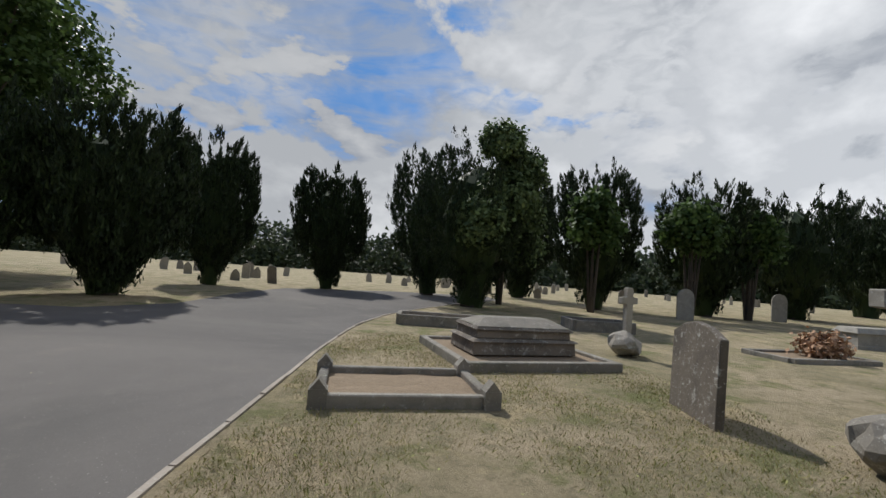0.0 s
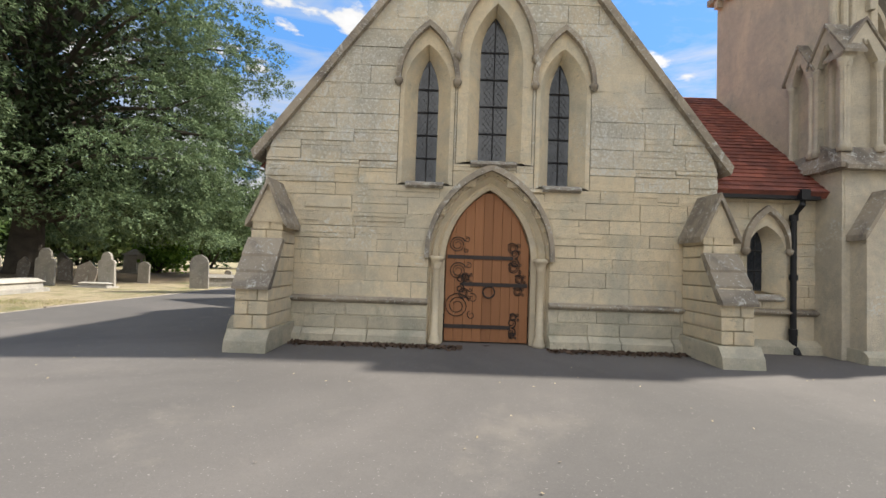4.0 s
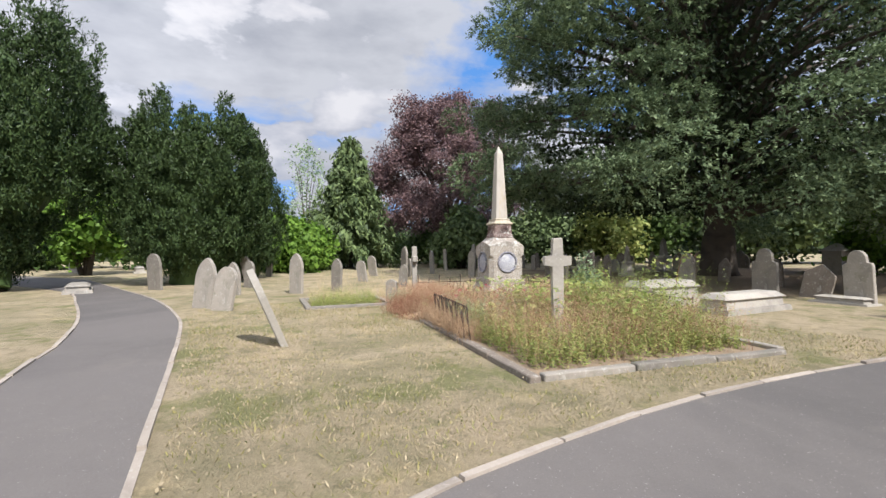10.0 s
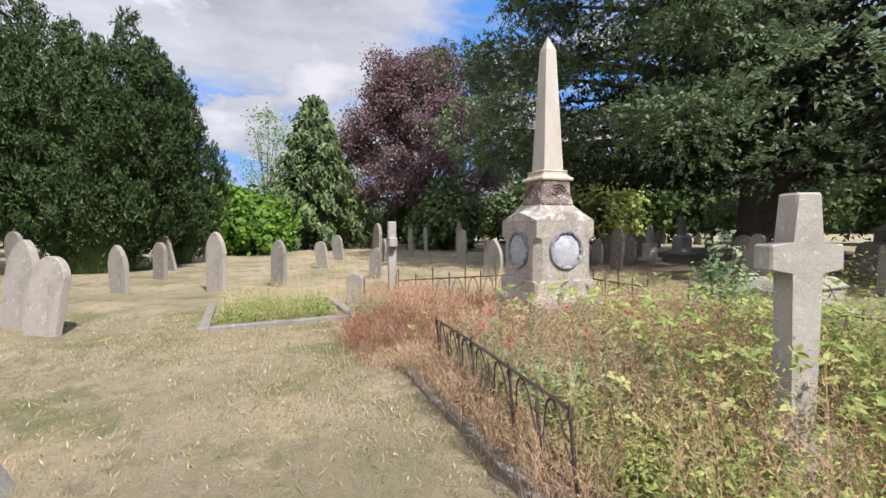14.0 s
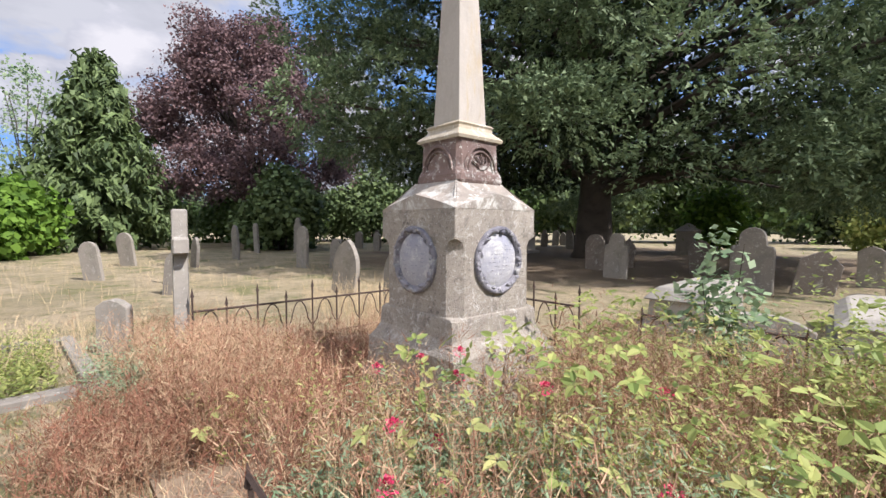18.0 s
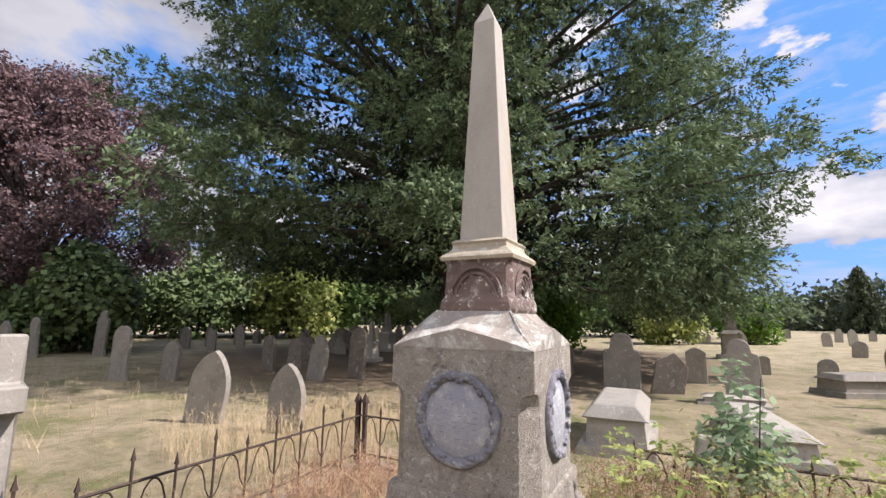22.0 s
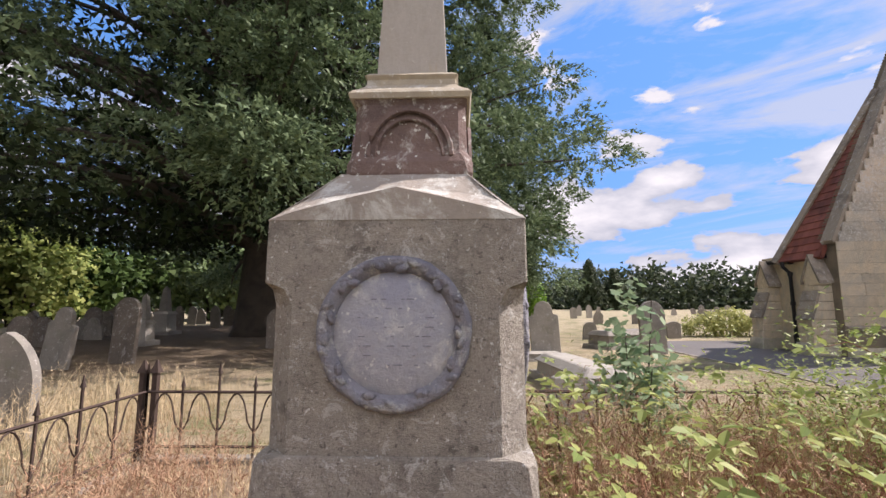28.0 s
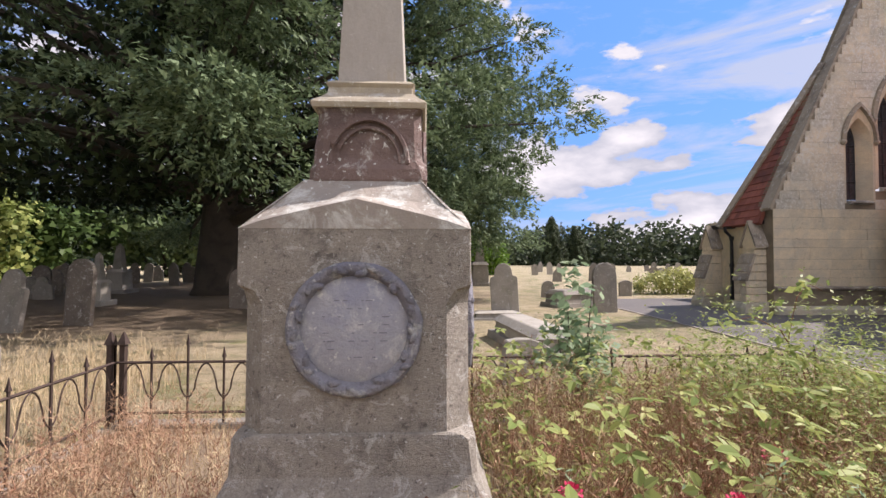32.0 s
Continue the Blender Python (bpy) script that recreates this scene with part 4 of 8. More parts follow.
wall_back = tagged(new("wall_north"), "plain gable closing the wing", "wall", kind="structure")
b = bmesh.new()
prism(b, [(-HALF, 0), (HALF, 0), (HALF, EAVES), (0, APEX), (-HALF, EAVES)], 4.3, 4.7)
part("wall_core", b, ASHLAR, wall_back)
verge(wall_back, HALF, APEX, SLOPE, 0, 4.22, 4.78)
roof = tagged(new("roof_wing"), "steep red clay tile roof of the chapel wing", "roof", kind="structure")
for s in (-1, 1):
    tiled("roof", (s * 3.80, 0.28, EAVES - 0.26), (s * 3.80, 4.25, EAVES - 0.26), (0, 0.28, APEX - 0.06), roof, 44)
    gutter(s * 3.74, 4.2 if s > 0 else 0.25, s * 3.74, 0.25 if s > 0 else 4.2, EAVES - 0.22, roof)
downpipe(-3.70, 2.5, EAVES - 0.35, 1, 0)

# ---- chapel: low link with a lancet, and the tower ----
link = tagged(new("wall_link"), "low cream stone link between gable and tower", "wall", kind="structure")
LY = 0.30
LWIN = (4.62, 0.95, 0.13, 1.72, 0.36, 0.34, 1.70, 0.62)


def hole(z):
    cx, foot, gh, sp, ri, oh, osp, ori = LWIN
    w = arch_half(z, oh, osp, ori) if z > foot - 0.05 else 0
    return [(cx - w, cx + w)] if w > 0.02 else []


b = bmesh.new()
z = 0.0
while z < 2.72:
    for a, c in spans(z, 3.60, 6.4, hole(z + 0.03)):
        box(b, a, c, LY, LY + 0.45, z, z + 0.06)
    z += 0.06
part("wall_core", b, DRESSED, link)
r4 = random.Random(21)
z = 0.72
while z < 2.6:
    h = r4.choice((0.2, 0.24, 0.28))
    for a, c in spans(z, 3.62, 6.4, hole(z + h / 2)):
        x = a
        while x < c - 0.02:
            n = x + r4.uniform(0.35, 0.7)
            if c - n < 0.2:
                n = c
            b = bmesh.new()
            box(b, x + 0.006, n - 0.006, LY - 0.014 - r4.uniform(0, 0.008), LY + 0.02, z + 0.006, z + h - 0.006)
            soften(b, 0.008)
            part("stone_block", b, ASHLAR, link)
            x = n
    z += h
b = bmesh.new()
prism(b, [(LY - 0.11, 0.655), (LY - 0.115, 0.68), (LY - 0.05, 0.715), (LY, 0.72), (LY, 0.61), (LY - 0.05, 0.615)], 3.62, 6.3, "x")
part("string_course", b, COPING, link)
b = bmesh.new()
prism(b, [(LY - 0.17, 0.0), (LY - 0.16, 0.13), (LY - 0.06, 0.215), (LY, 0.215), (LY, 0.0)], 3.62, 6.3, "x")
part("footing", b, PLINTH, link)
lancet(None, *LWIN, y0=LY - 0.01, bars=3)
link_roof = tagged(new("roof_link"), "red tiled roof slope over the link", "roof", kind="structure")
tiled("roof", (3.3, LY - 0.28, 2.62), (5.46, LY - 0.28, 2.62), (3.3, 3.1, 5.35), link_roof, 30)
gutter(5.34, LY - 0.24, 3.5, LY - 0.24, 2.62, link_roof)
downpipe(5.02, LY - 0.09, 2.55, 0, 1)

# tower
TX0, TX1, TY0, TY1, TH = 5.60, 8.95, 0.15, 3.25, 7.75
tower = thing("bell_tower", "square cream stone bell tower with tall louvred arches and gabled pinnacles", "tower")
ARCH = (7.50, 0.0, 0.62, 1.55, 1.10)   # entrance: centre, foot, half width, spring, rise
BELFRY = ((6.77, 3.25, 0.43, 5.75, 1.0), (7.86, 3.25, 0.43, 5.75, 1.0))


def tower_holes(z):
    out = []
    for cx, foot, hw, sp, ri in (ARCH,) + BELFRY:
        w = arch_half(z, hw, sp, ri) if z >= foot else 0
        if w > 0.02:
            out.append((cx - w, cx + w))
    return sorted(out)


b = bmesh.new()
z = 0.0
while z < TH:
    for a, c in spans(z, TX0, TX1, tower_holes(z + 0.03)):
        box(b, a, c, TY0, TY0 + 0.55, z, z + 0.06)
    z += 0.06
box(b, TX0, TX0 + 0.5, TY0 + 0.55, TY1, 0, TH)
box(b, TX1 - 0.5, TX1, TY0 + 0.55, TY1, 0, TH)
box(b, TX0 + 0.5, TX1 - 0.5, TY1 - 0.4, TY1, 0, TH)
part("wall_core", b, TOWER_STONE, tower)
for cx, foot, hw, sp, ri in (ARCH,) + BELFRY:
    b = bmesh.new()
    loft(b, [[(x, y, z) for x, z in arch(h, sp, r, foot, 12, cx)] for h, r, y in ((hw + 0.12, ri + 0.16, TY0 - 0.012), (hw, ri, TY0 - 0.012), (hw - 0.05, ri - 0.06, TY0 + 0.12), (hw - 0.05, ri - 0.06, TY0 + 0.18), (hw - 0.12, ri - 0.14, TY0 + 0.26), (hw - 0.12, ri - 0.14, TY0 + 0.5))])
    part("arch_moulding", b, TOWER_STONE, tower, "moulded pointed arch")
    b = bmesh.new()
    loft(b, [[(x, y, z) for x, z in arch(h, sp, r, sp - 0.05, 12, cx)] for h, r, y in ((hw + 0.20, ri + 0.24, TY0), (hw + 0.20, ri + 0.24, TY0 - 0.09), (hw + 0.11, ri + 0.14, TY0 - 0.10), (hw + 0.11, ri + 0.14, TY0))])
    part("hood_mould", b, TOWER_STONE, tower)
for cx, foot, hw, sp, ri in BELFRY:
    for s in (-1, 0, 1):
        b = bmesh.new()
        lathe(b, [(0.07, foot), (0.07, foot + 0.1), (0.045, foot + 0.14), (0.045, sp - 0.42), (0.05, sp - 0.40), (0.085, sp - 0.28), (0.085, sp - 0.22)], 10, cx + s * (hw - 0.07), TY0 + 0.2)
        part("shaft", b, TOWER_STONE, tower, smooth=True)
    for s in (-1, 1):
        b = bmesh.new()
        loft(b, [[(x, y, z) for x, z in arch(h, sp - 0.3, r, foot, 8, cx + s * hw * 0.5)] for h, r, y in ((hw * 0.46, 0.55, TY0 + 0.22), (hw * 0.34, 0.42, TY0 + 0.22), (hw * 0.34, 0.42, TY0 + 0.42))])
        part("inner_arch", b, TOWER_STONE, tower)
    b = bmesh.new()
    box(b, cx - hw, cx + hw, TY0 + 0.44, TY0 + 0.50, foot, sp + ri)
    part("louvre_board", b, GRAVE_DARK, tower, "dark boarded belfry opening")
    b = bmesh.new()
    prism(b, [(TY0 - 0.12, foot - 0.14), (TY0 - 0.12, foot - 0.10), (TY0 + 0.3, foot + 0.08), (TY0 + 0.3, foot - 0.14)], cx - 0.55, cx + 0.55, "x")
    part("sill", b, COPING, tower)
b = bmesh.new()
box(b, 6.88, 8.13, TY0 + 0.9, TY0 + 0.96, 0.0, 2.5)
part("inner_screen", b, GRAVE_DARK, tower, "dark inner porch wall")
for s in (-1, 1):
    b = bmesh.new()
    lathe(b, [(0.12, 0.0), (0.12, 0.08), (0.08, 0.14), (0.06, 0.2), (0.06, 1.34), (0.07, 1.36), (0.11, 1.48), (0.11, 1.54)], 10, 7.50 + s * 0.50, TY0 + 0.14)
    part("shaft", b, TOWER_STONE, tower, smooth=True)
b = bmesh.new()
loft(b, [[(x, y, z) for x, z in arch(h, 1.45, r, 0.0, 10, 7.50)] for h, r, y in ((0.5, 0.86, TY0 + 0.24), (0.34, 0.62, TY0 + 0.24), (0.34, 0.62, TY0 + 0.42))])
part("inner_arch", b, TOWER_STONE, tower)
# clasping pier at the tower's outer corner, with gabled niches over its sloping shoulder
PX0, PX1, PY0, PY1 = 5.44, 6.20, -0.20, 0.92
b = bmesh.new()
box(b, PX0, PX1, PY0, TY0, 0, 2.98)
box(b, PX0, TX0, TY0, PY1, 0, 2.98)
part("corner_pier", b, TOWER_STONE, tower, "broad plain corner pier")
b = bmesh.new()
frustum(b, (PX0 + PX1) / 2 - 0.02, (PY0 + PY1) / 2 - 0.02, 2.98, 3.06, 0.47, 0.65, 0.47, 0.65)
frustum(b, (PX0 + PX1) / 2, (PY0 + PY1) / 2, 3.06, 3.34, 0.45, 0.63, 0.34, 0.50)
part("weathering", b, COPING, tower, "dark sloping slab")
b = bmesh.new()
box(b, PX0 + 0.13, PX1 - 0.06, PY0 + 0.13, TY0, 3.2, 5.1)
box(b, PX0 + 0.13, TX0, TY0, PY1 - 0.05, 3.2, 5.1)
part("niche_back", b, TOWER_STONE, tower)


def niche(c, w, zc, face, axis):
    """Gabled niche with two shafts; c along the wall, face its plane."""
    b = bmesh.new()
    loft(b, [[(a, d, z) for a, z in arch(h, zc - 0.32, r, 3.3, 8, c)] for h, r, d in ((w + 0.05, 0.36, face), (w - 0.05, 0.26, face), (w - 0.05, 0.26, face + 0.14))], axis=axis)
    prism(b, [(c - w - 0.04, zc - 0.36), (c - w + 0.05, zc - 0.36), (c - 0.03, zc), (c, zc - 0.10), (c + 0.03, zc), (c + w - 0.05, zc - 0.36), (c + w + 0.04, zc - 0.36), (c + w + 0.08, zc - 0.25), (c, zc + 0.28), (c - w - 0.08, zc - 0.25)], face - 0.03, face + 0.20, axis)
    part("niche_gable", b, TOWER_STONE, tower, "gabled niche head")
    for s in (-1, 1):
        b = bmesh.new()
        prism(b, [(c + s * (w + 0.13), zc - 0.30), (c, zc + 0.28), (c, zc + 0.34), (c + s * (w + 0.13), zc - 0.25)], face - 0.06, face + 0.30, axis)
        part("niche_coping", b, COPING, tower)
        b = bmesh.new()
        p, q = (c + s * w, face + 0.02) if axis == "y" else (face + 0.02, c + s * w)
        lathe(b, [(0.075, 3.26), (0.075, 3.36), (0.045, 3.42), (0.045, zc - 0.52), (0.05, zc - 0.50), (0.075, zc - 0.40), (0.08, zc - 0.35)], 8, p, q)
        part("niche_shaft", b, TOWER_STONE, tower, smooth=True)


niche(0.64, 0.22, 5.02, PX0 + 0.02, "x")
niche(0.08, 0.24, 5.10, PX0 + 0.02, "x")
niche(5.80, 0.26, 5.06, PY0 + 0.02, "y")
b = bmesh.new()
box(b, TX0 - 0.22, TX0, TY1 - 0.55, TY1, 2.5, 4.55)
prism(b, [(TY1 - 0.62, 4.55), (TY1 + 0.06, 4.55), (TY1 - 0.28, 5.05)], TX0 - 0.26, TX0, "x")
part("rear_pier", b, TOWER_STONE, tower)
# low gabled buttresses at the foot of the tower
for bx, by in ((5.90, TY0), (8.72, TY0)):
    b = bmesh.new()
    prism(b, [(bx - 0.33, 0), (bx + 0.33, 0), (bx + 0.33, 1.95), (bx, 2.5), (bx - 0.33, 1.95)], by - 0.62, by)
    part("corner_buttress", b, TOWER_STONE, tower)
    for s in (-1, 1):
        b = bmesh.new()
        prism(b, [(bx + s * 0.40, 1.84), (bx + s * 0.40, 1.93), (bx, 2.62), (bx, 2.5), (bx + s * 0.33, 1.95)], by - 0.68, by)
        part("buttress_coping", b, COPING, tower)
    b = bmesh.new()
    prism(b, [(by - 0.70, 0.0), (by - 0.70, 0.12), (by - 0.62, 0.2), (by, 0.2), (by, 0.0)], bx - 0.38, bx + 0.38, "x")
    part("buttress_base", b, PLINTH, tower)
    # gabled niche pinnacle above
    for q, w in () if bx < 7 else ((0.05, 0.19),):
        zc = 5.15 if w > 0.15 else 4.95
        b = bmesh.new()
        loft(b, [[(x, y, z) for x, z in arch(h, zc - 0.25, r, 3.35, 8, bx + q)] for h, r, y in ((w, 0.30, by), (w, 0.30, by - 0.30), (w - 0.05, 0.22, by - 0.30), (w - 0.05, 0.22, by - 0.05))])
        part("niche_arch", b, TOWER_STONE, tower)
        for s in (-1, 1):
            b = bmesh.new()
            tube(b, [(bx + q + s * w, by - 0.27, 3.35), (bx + q + s * w, by - 0.27, zc - 0.25)], 0.04, n=8)
            part("niche_shaft", b, TOWER_STONE, tower)
        b = bmesh.new()
        prism(b, [(bx + q - w - 0.07, zc - 0.15), (bx + q + w + 0.07, zc - 0.15), (bx + q, zc + 0.42)], by - 0.36, by)
        part("niche_gable", b, COPING if w > 0.15 else TOWER_STONE, tower)
    b = bmesh.new()
    prism(b, [(by - 0.5, 2.95), (by - 0.5, 3.02), (by, 3.42), (by, 2.95)], bx - 0.5, bx + 0.52, "x")
    part("weathering", b, COPING, tower, "dark sloping slab")
    b = bmesh.new()
    box(b, bx - 0.42, bx + 0.44, by - 0.36, by, 2.0, 2.95)
    part("upper_buttress", b, TOWER_STONE, tower)
for z0, out in ((2.96, 0.10), (TH - 0.06, 0.16)):
    b = bmesh.new()
    for (x0, x1, y0, y1) in ((TX0 - out, TX1 + out, TY0 - out, TY0), (TX0 - out, TX0, TY0, TY1 + out), (TX1, TX1 + out, TY0, TY1 + out), (TX0, TX1, TY1, TY1 + out)):
        box(b, x0, x1, y0, y1, z0, z0 + 0.14)
    part("string_course", b, COPING, tower)
for k in range(11):
    b = bmesh.new()
    box(b, TX0 + 0.1 + k * 0.30, TX0 + 0.22 + k * 0.30, TY0 - 0.13, TY0, TH - 0.26, TH - 0.06)
    part("corbel", b, TOWER_STONE, tower)
for k in range(9):
    b = bmesh.new()
    box(b, TX0 - 0.13, TX0, TY0 + 0.1 + k * 0.35, TY0 + 0.22 + k * 0.35, TH - 0.26, TH - 0.06)
    part("corbel", b, TOWER_STONE, tower)
for x in (TX0 - 0.03, TX0 + 0.16, TX0 + 0.30, 7.31, TX1 - 0.14, TX1 + 0.03):
    b = bmesh.new()
    tube(b, [(x, TY0 - 0.03, 3.1), (x, TY0 - 0.03, TH - 0.1)], 0.055, n=8)
    part("corner_shaft", b, TOWER_STONE, tower)
b = bmesh.new()
frustum(b, (TX0 + TX1) / 2, (TY0 + TY1) / 2, TH + 0.08, TH + 5.5, 1.25, 1.2, 0.05, 0.05)
part("spire", b, COPING, tower, "steep stone spire")

# nave block behind, closing the place
nave = tagged(new("wall_nave"), "plain stone nave behind the wings", "wall", kind="structure")
b = bmesh.new()
box(b, -3.3, 12.0, 4.7, 9.2, 0, 2.7)
part("wall_core", b, ASHLAR, nave)
nave_roof = tagged(new("roof_nave"), "red tiled nave roof", "roof", kind="structure")
b = bmesh.new()
prism(b, [(4.5, 2.6), (6.95, 5.9), (9.4, 2.6)], -3.3, 12.0, "x")
part("tiles", b, TILE, nave_roof)

# ---- second wing, seen from the monument ----
WX, WY, WW, WA, WS = -6.02, 9.75, 6.6, 10.0, 2.18     # left corner, front plane, width, apex height, slope
WC = WX + WW / 2
wall_2 = tagged(new("wall_wing_2"), "shaded stone gable wall of the far chapel wing", "wall", kind="structure")
WIN2 = [(WC - 0.95, 2.95, 0.17, 4.45, 0.6, 0.42, 4.50, 0.90), (WC, 3.3, 0.23, 5.2, 0.7, 0.52, 5.1, 1.25), (WC + 0.95, 2.95, 0.17, 4.45, 0.6, 0.42, 4.50, 0.90)]
b = bmesh.new()
z = 0.0
while z < WA - 0.1:
    w = min(WW / 2, (WA - z) / WS)
    hs = []
    for cx, foot, gh, sp, ri, oh, osp, ori in WIN2:
        q = arch_half(z + 0.04, oh, osp, ori) if z > foot - 0.1 else 0
        if q > 0.02:
            hs.append((cx - q, cx + q))
    for a, c in spans(z, WC - w, WC + w, sorted(hs)):
        box(b, a, c, WY, WY + 0.5, z, z + 0.08)
    z += 0.08
part("wall_core", b, MORTAR, wall_2)
r6 = random.Random(31)
z = 0.72
while z < WA - 0.3:
    h = r6.choice((0.22, 0.26, 0.30))
    w = min(WW / 2, (WA - z - h) / WS)
    hs = [(cx - q, cx + q) for cx, q in ((v[0], arch_half(z + h / 2, v[5], v[6], v[7]) if z + h > v[1] - 0.1 else 0) for v in WIN2) if q > 0.02]
    for a, c in spans(z, WC - w, WC + w, sorted(hs)):
        x = a
        while x < c - 0.02:
            n = x + r6.uniform(0.4, 0.95)
            if c - n < 0.3:
                n = c
            b = bmesh.new()
            box(b, x + 0.003, n - 0.003, WY - 0.012 - r6.uniform(0, 0.010), WY + 0.02, z + 0.003, z + h - 0.003)
            part("stone_block", b, ASHLAR_LICHEN if z > 2.6 else ASHLAR, wall_2)
            x = n
    z += h
for w in WIN2:
    lancet(None, *w, y0=WY - 0.004, bars=4)
b = bmesh.new()
prism(b, [(WY - 0.11, 0.655), (WY - 0.115, 0.68), (WY - 0.05, 0.715), (WY, 0.72), (WY, 0.61), (WY - 0.05, 0.615)], WX, WX + WW, "x")
part("string_course", b, COPING, wall_2)
b = bmesh.new()
prism(b, [(WY - 0.17, 0.0), (WY - 0.16, 0.13), (WY - 0.06, 0.215), (WY, 0.215), (WY, 0.0)], WX, WX + WW, "x")
part("footing", b, PLINTH, wall_2)
verge(wall_2, WW / 2, WA, WS, WC, WY - 0.05, WY + 0.30, thick=0.07, over=0.06)
b = bmesh.new()
for x0, x1 in ((WX, WX + 0.4), (WX + WW - 0.4, WX + WW)):
    box(b, x0, x1, WY + 0.5, WY + 2.6, 0, 2.55)
part("side_wall", b, ASHLAR, wall_2)
b = bmesh.new()
box(b, WX + 2.4, WX + WW - 0.5, WY + 0.5, WY + 5.0, 0, 3.0)
part("back_block", b, ASHLAR, wall_2)
roof_2 = tagged(new("roof_wing_2"), "worn red tile roof with slipped tiles", "roof", kind="structure")
zr = WA - (WW / 2 + 0.2) * WS
for s in (-1, 1):
    x0 = WC + s * (WW / 2 + 0.2)
    xt, zt = WC + s * (WW / 2 - 1.75), WA - (WW / 2 - 1.75) * WS
    tiled("roof", (x0, WY + 0.25, zr), (x0, WY + 1.7, zr), (xt, WY + 0.25, zt), roof_2, 22, taper=1.0)
    b = bmesh.new()
    tube(b, [(x0, WY + 1.75, zr - 0.02), (xt, WY + 0.3, zt + 0.05)], 0.13, n=4)
    part("hip_coping", b, COPING, roof_2, "dark weathered roof edge")
gutter(WX - 0.16, WY + 0.25, WX - 0.16, WY + 2.5, 2.45, roof_2)
buttress(WX, WY + 0.45, -90, 0.5)
buttress(WX, WY + 2.2, -90, 0.5)
downpipe(WX - 0.10, WY + 1.4, 2.35, 1, 0)


# ---- trees ----
def leaves(rng, centres, spread, per, size, out, droop=0.0, tall=1.0):
    """Leaf quads scattered round clump centres; out: the way each clump faces."""
    n = len(centres)
    c = np.repeat(centres, per, 0) + rng.normal(0, 1, (n * per, 3)) * np.repeat(np.atleast_1d(spread).reshape(-1, 1) * np.ones((n, 1)), per, 0)
    face = unit(np.repeat(out, per, 0) * 0.8 + rng.normal(0, 0.7, (n * per, 3)) + (0, 0, 0.35))
    u = unit(np.cross(face, rng.normal(0, 1, (n * per, 3)) + (0, 0, 2.0 * (tall - 1))))
    v = unit(np.cross(face, u))
    s = size * rng.uniform(0.6, 1.35, (n * per, 1))
    c[:, 2] -= droop * rng.uniform(0, 1, n * per)
    return c, u * s, v * s * tall


def clumps(rng, blobs, count, gaps=0.0):
    """Points and outward ways on the shells of many ellipsoids."""
    b = np.array(blobs, float)
    area = b[:, 3] * b[:, 4] + b[:, 4] * b[:, 5]
    k = rng.choice(len(b), count, p=area / area.sum())
    d = unit(rng.normal(0, 1, (count, 3)) + (0, 0, 0.4))
    r = rng.uniform(0.72, 1.06, (count, 1))
    c = b[k, :3] + d * b[k, 3:6] * r
    if gaps:
        keep = np.array([noise.noise(Vector(p) * gaps) > -0.12 for p in c])
        c, d = c[keep], d[keep]
    return c, d


def limb_tree(name, label, x, y, height, radius, material, seed, trunk_r, low, count, per, size, spread, blob_n=46, material_2=None, droop=0.3, flat=0.8, lean=0.0, full=False, blob=(0.20, 0.30)):
    """A broad tree: trunk, forking limbs, and a crown of leaf clumps carried by the limbs."""
    rng = np.random.default_rng(seed)
    t = thing(name, label, "tree", x, y, 0)
    b = bmesh.new()
    fork = height * 0.22
    tube(b, [(0, 0, -0.1), (0, 0, 0.25), (0.05, 0.02, fork * 0.6), (0.1, 0, fork)], trunk_r * 1.45, trunk_r * 0.85, 12)
    part("trunk", b, BARK, t, smooth=True)
    blobs = []
    for k in range(blob_n):
        f = (k + 0.5) / blob_n
        ang = k * 2.399963 + rng.uniform(-0.3, 0.3)
        zz = low + (height - low) * (0.08 + 0.86 * f)
        prof = math.sqrt(max(0.02, 1 - abs((zz - low - (height - low) * 0.36) / ((height - low) * 0.66)) ** (3 if full else 2)))
        rr = radius * prof * (rng.uniform(0.55, 0.88) if k % 3 else rng.uniform(0.15, 0.5))
        end = np.array([rr * math.cos(ang) + lean * zz, rr * math.sin(ang), zz])
        br = radius * rng.uniform(*blob)
        blobs.append((*end, br, br, br * flat * rng.uniform(0.65, 0.95)))
        if k % 2 == 0:
            mid = end * (0.45, 0.45, 0.0) + (0, 0, fork + (zz - fork) * 0.55)
            st = np.array([0.05, 0, fork * rng.uniform(0.75, 1.0) if zz > fork else fork * 0.8])
            b = bmesh.new()
            tube(b, [st, (st + mid) / 2 + rng.normal(0, radius * 0.02, 3), mid, (mid + end) / 2 + rng.normal(0, radius * 0.03, 3), end], trunk_r * 0.42, 0.03, 6)
            part("limb", b, BARK, t)
    c, d = clumps(rng, blobs, count, 5.5 / radius)
    quads("crown", *leaves(rng, c, spread, per, size, d, droop), material, t)
    if material_2:
        c, d = clumps(rng, blobs[::3], count // 5)
        quads("pale_foliage", *leaves(rng, c + d * 0.25, spread, per, size, d, droop), material_2, t)
    return t


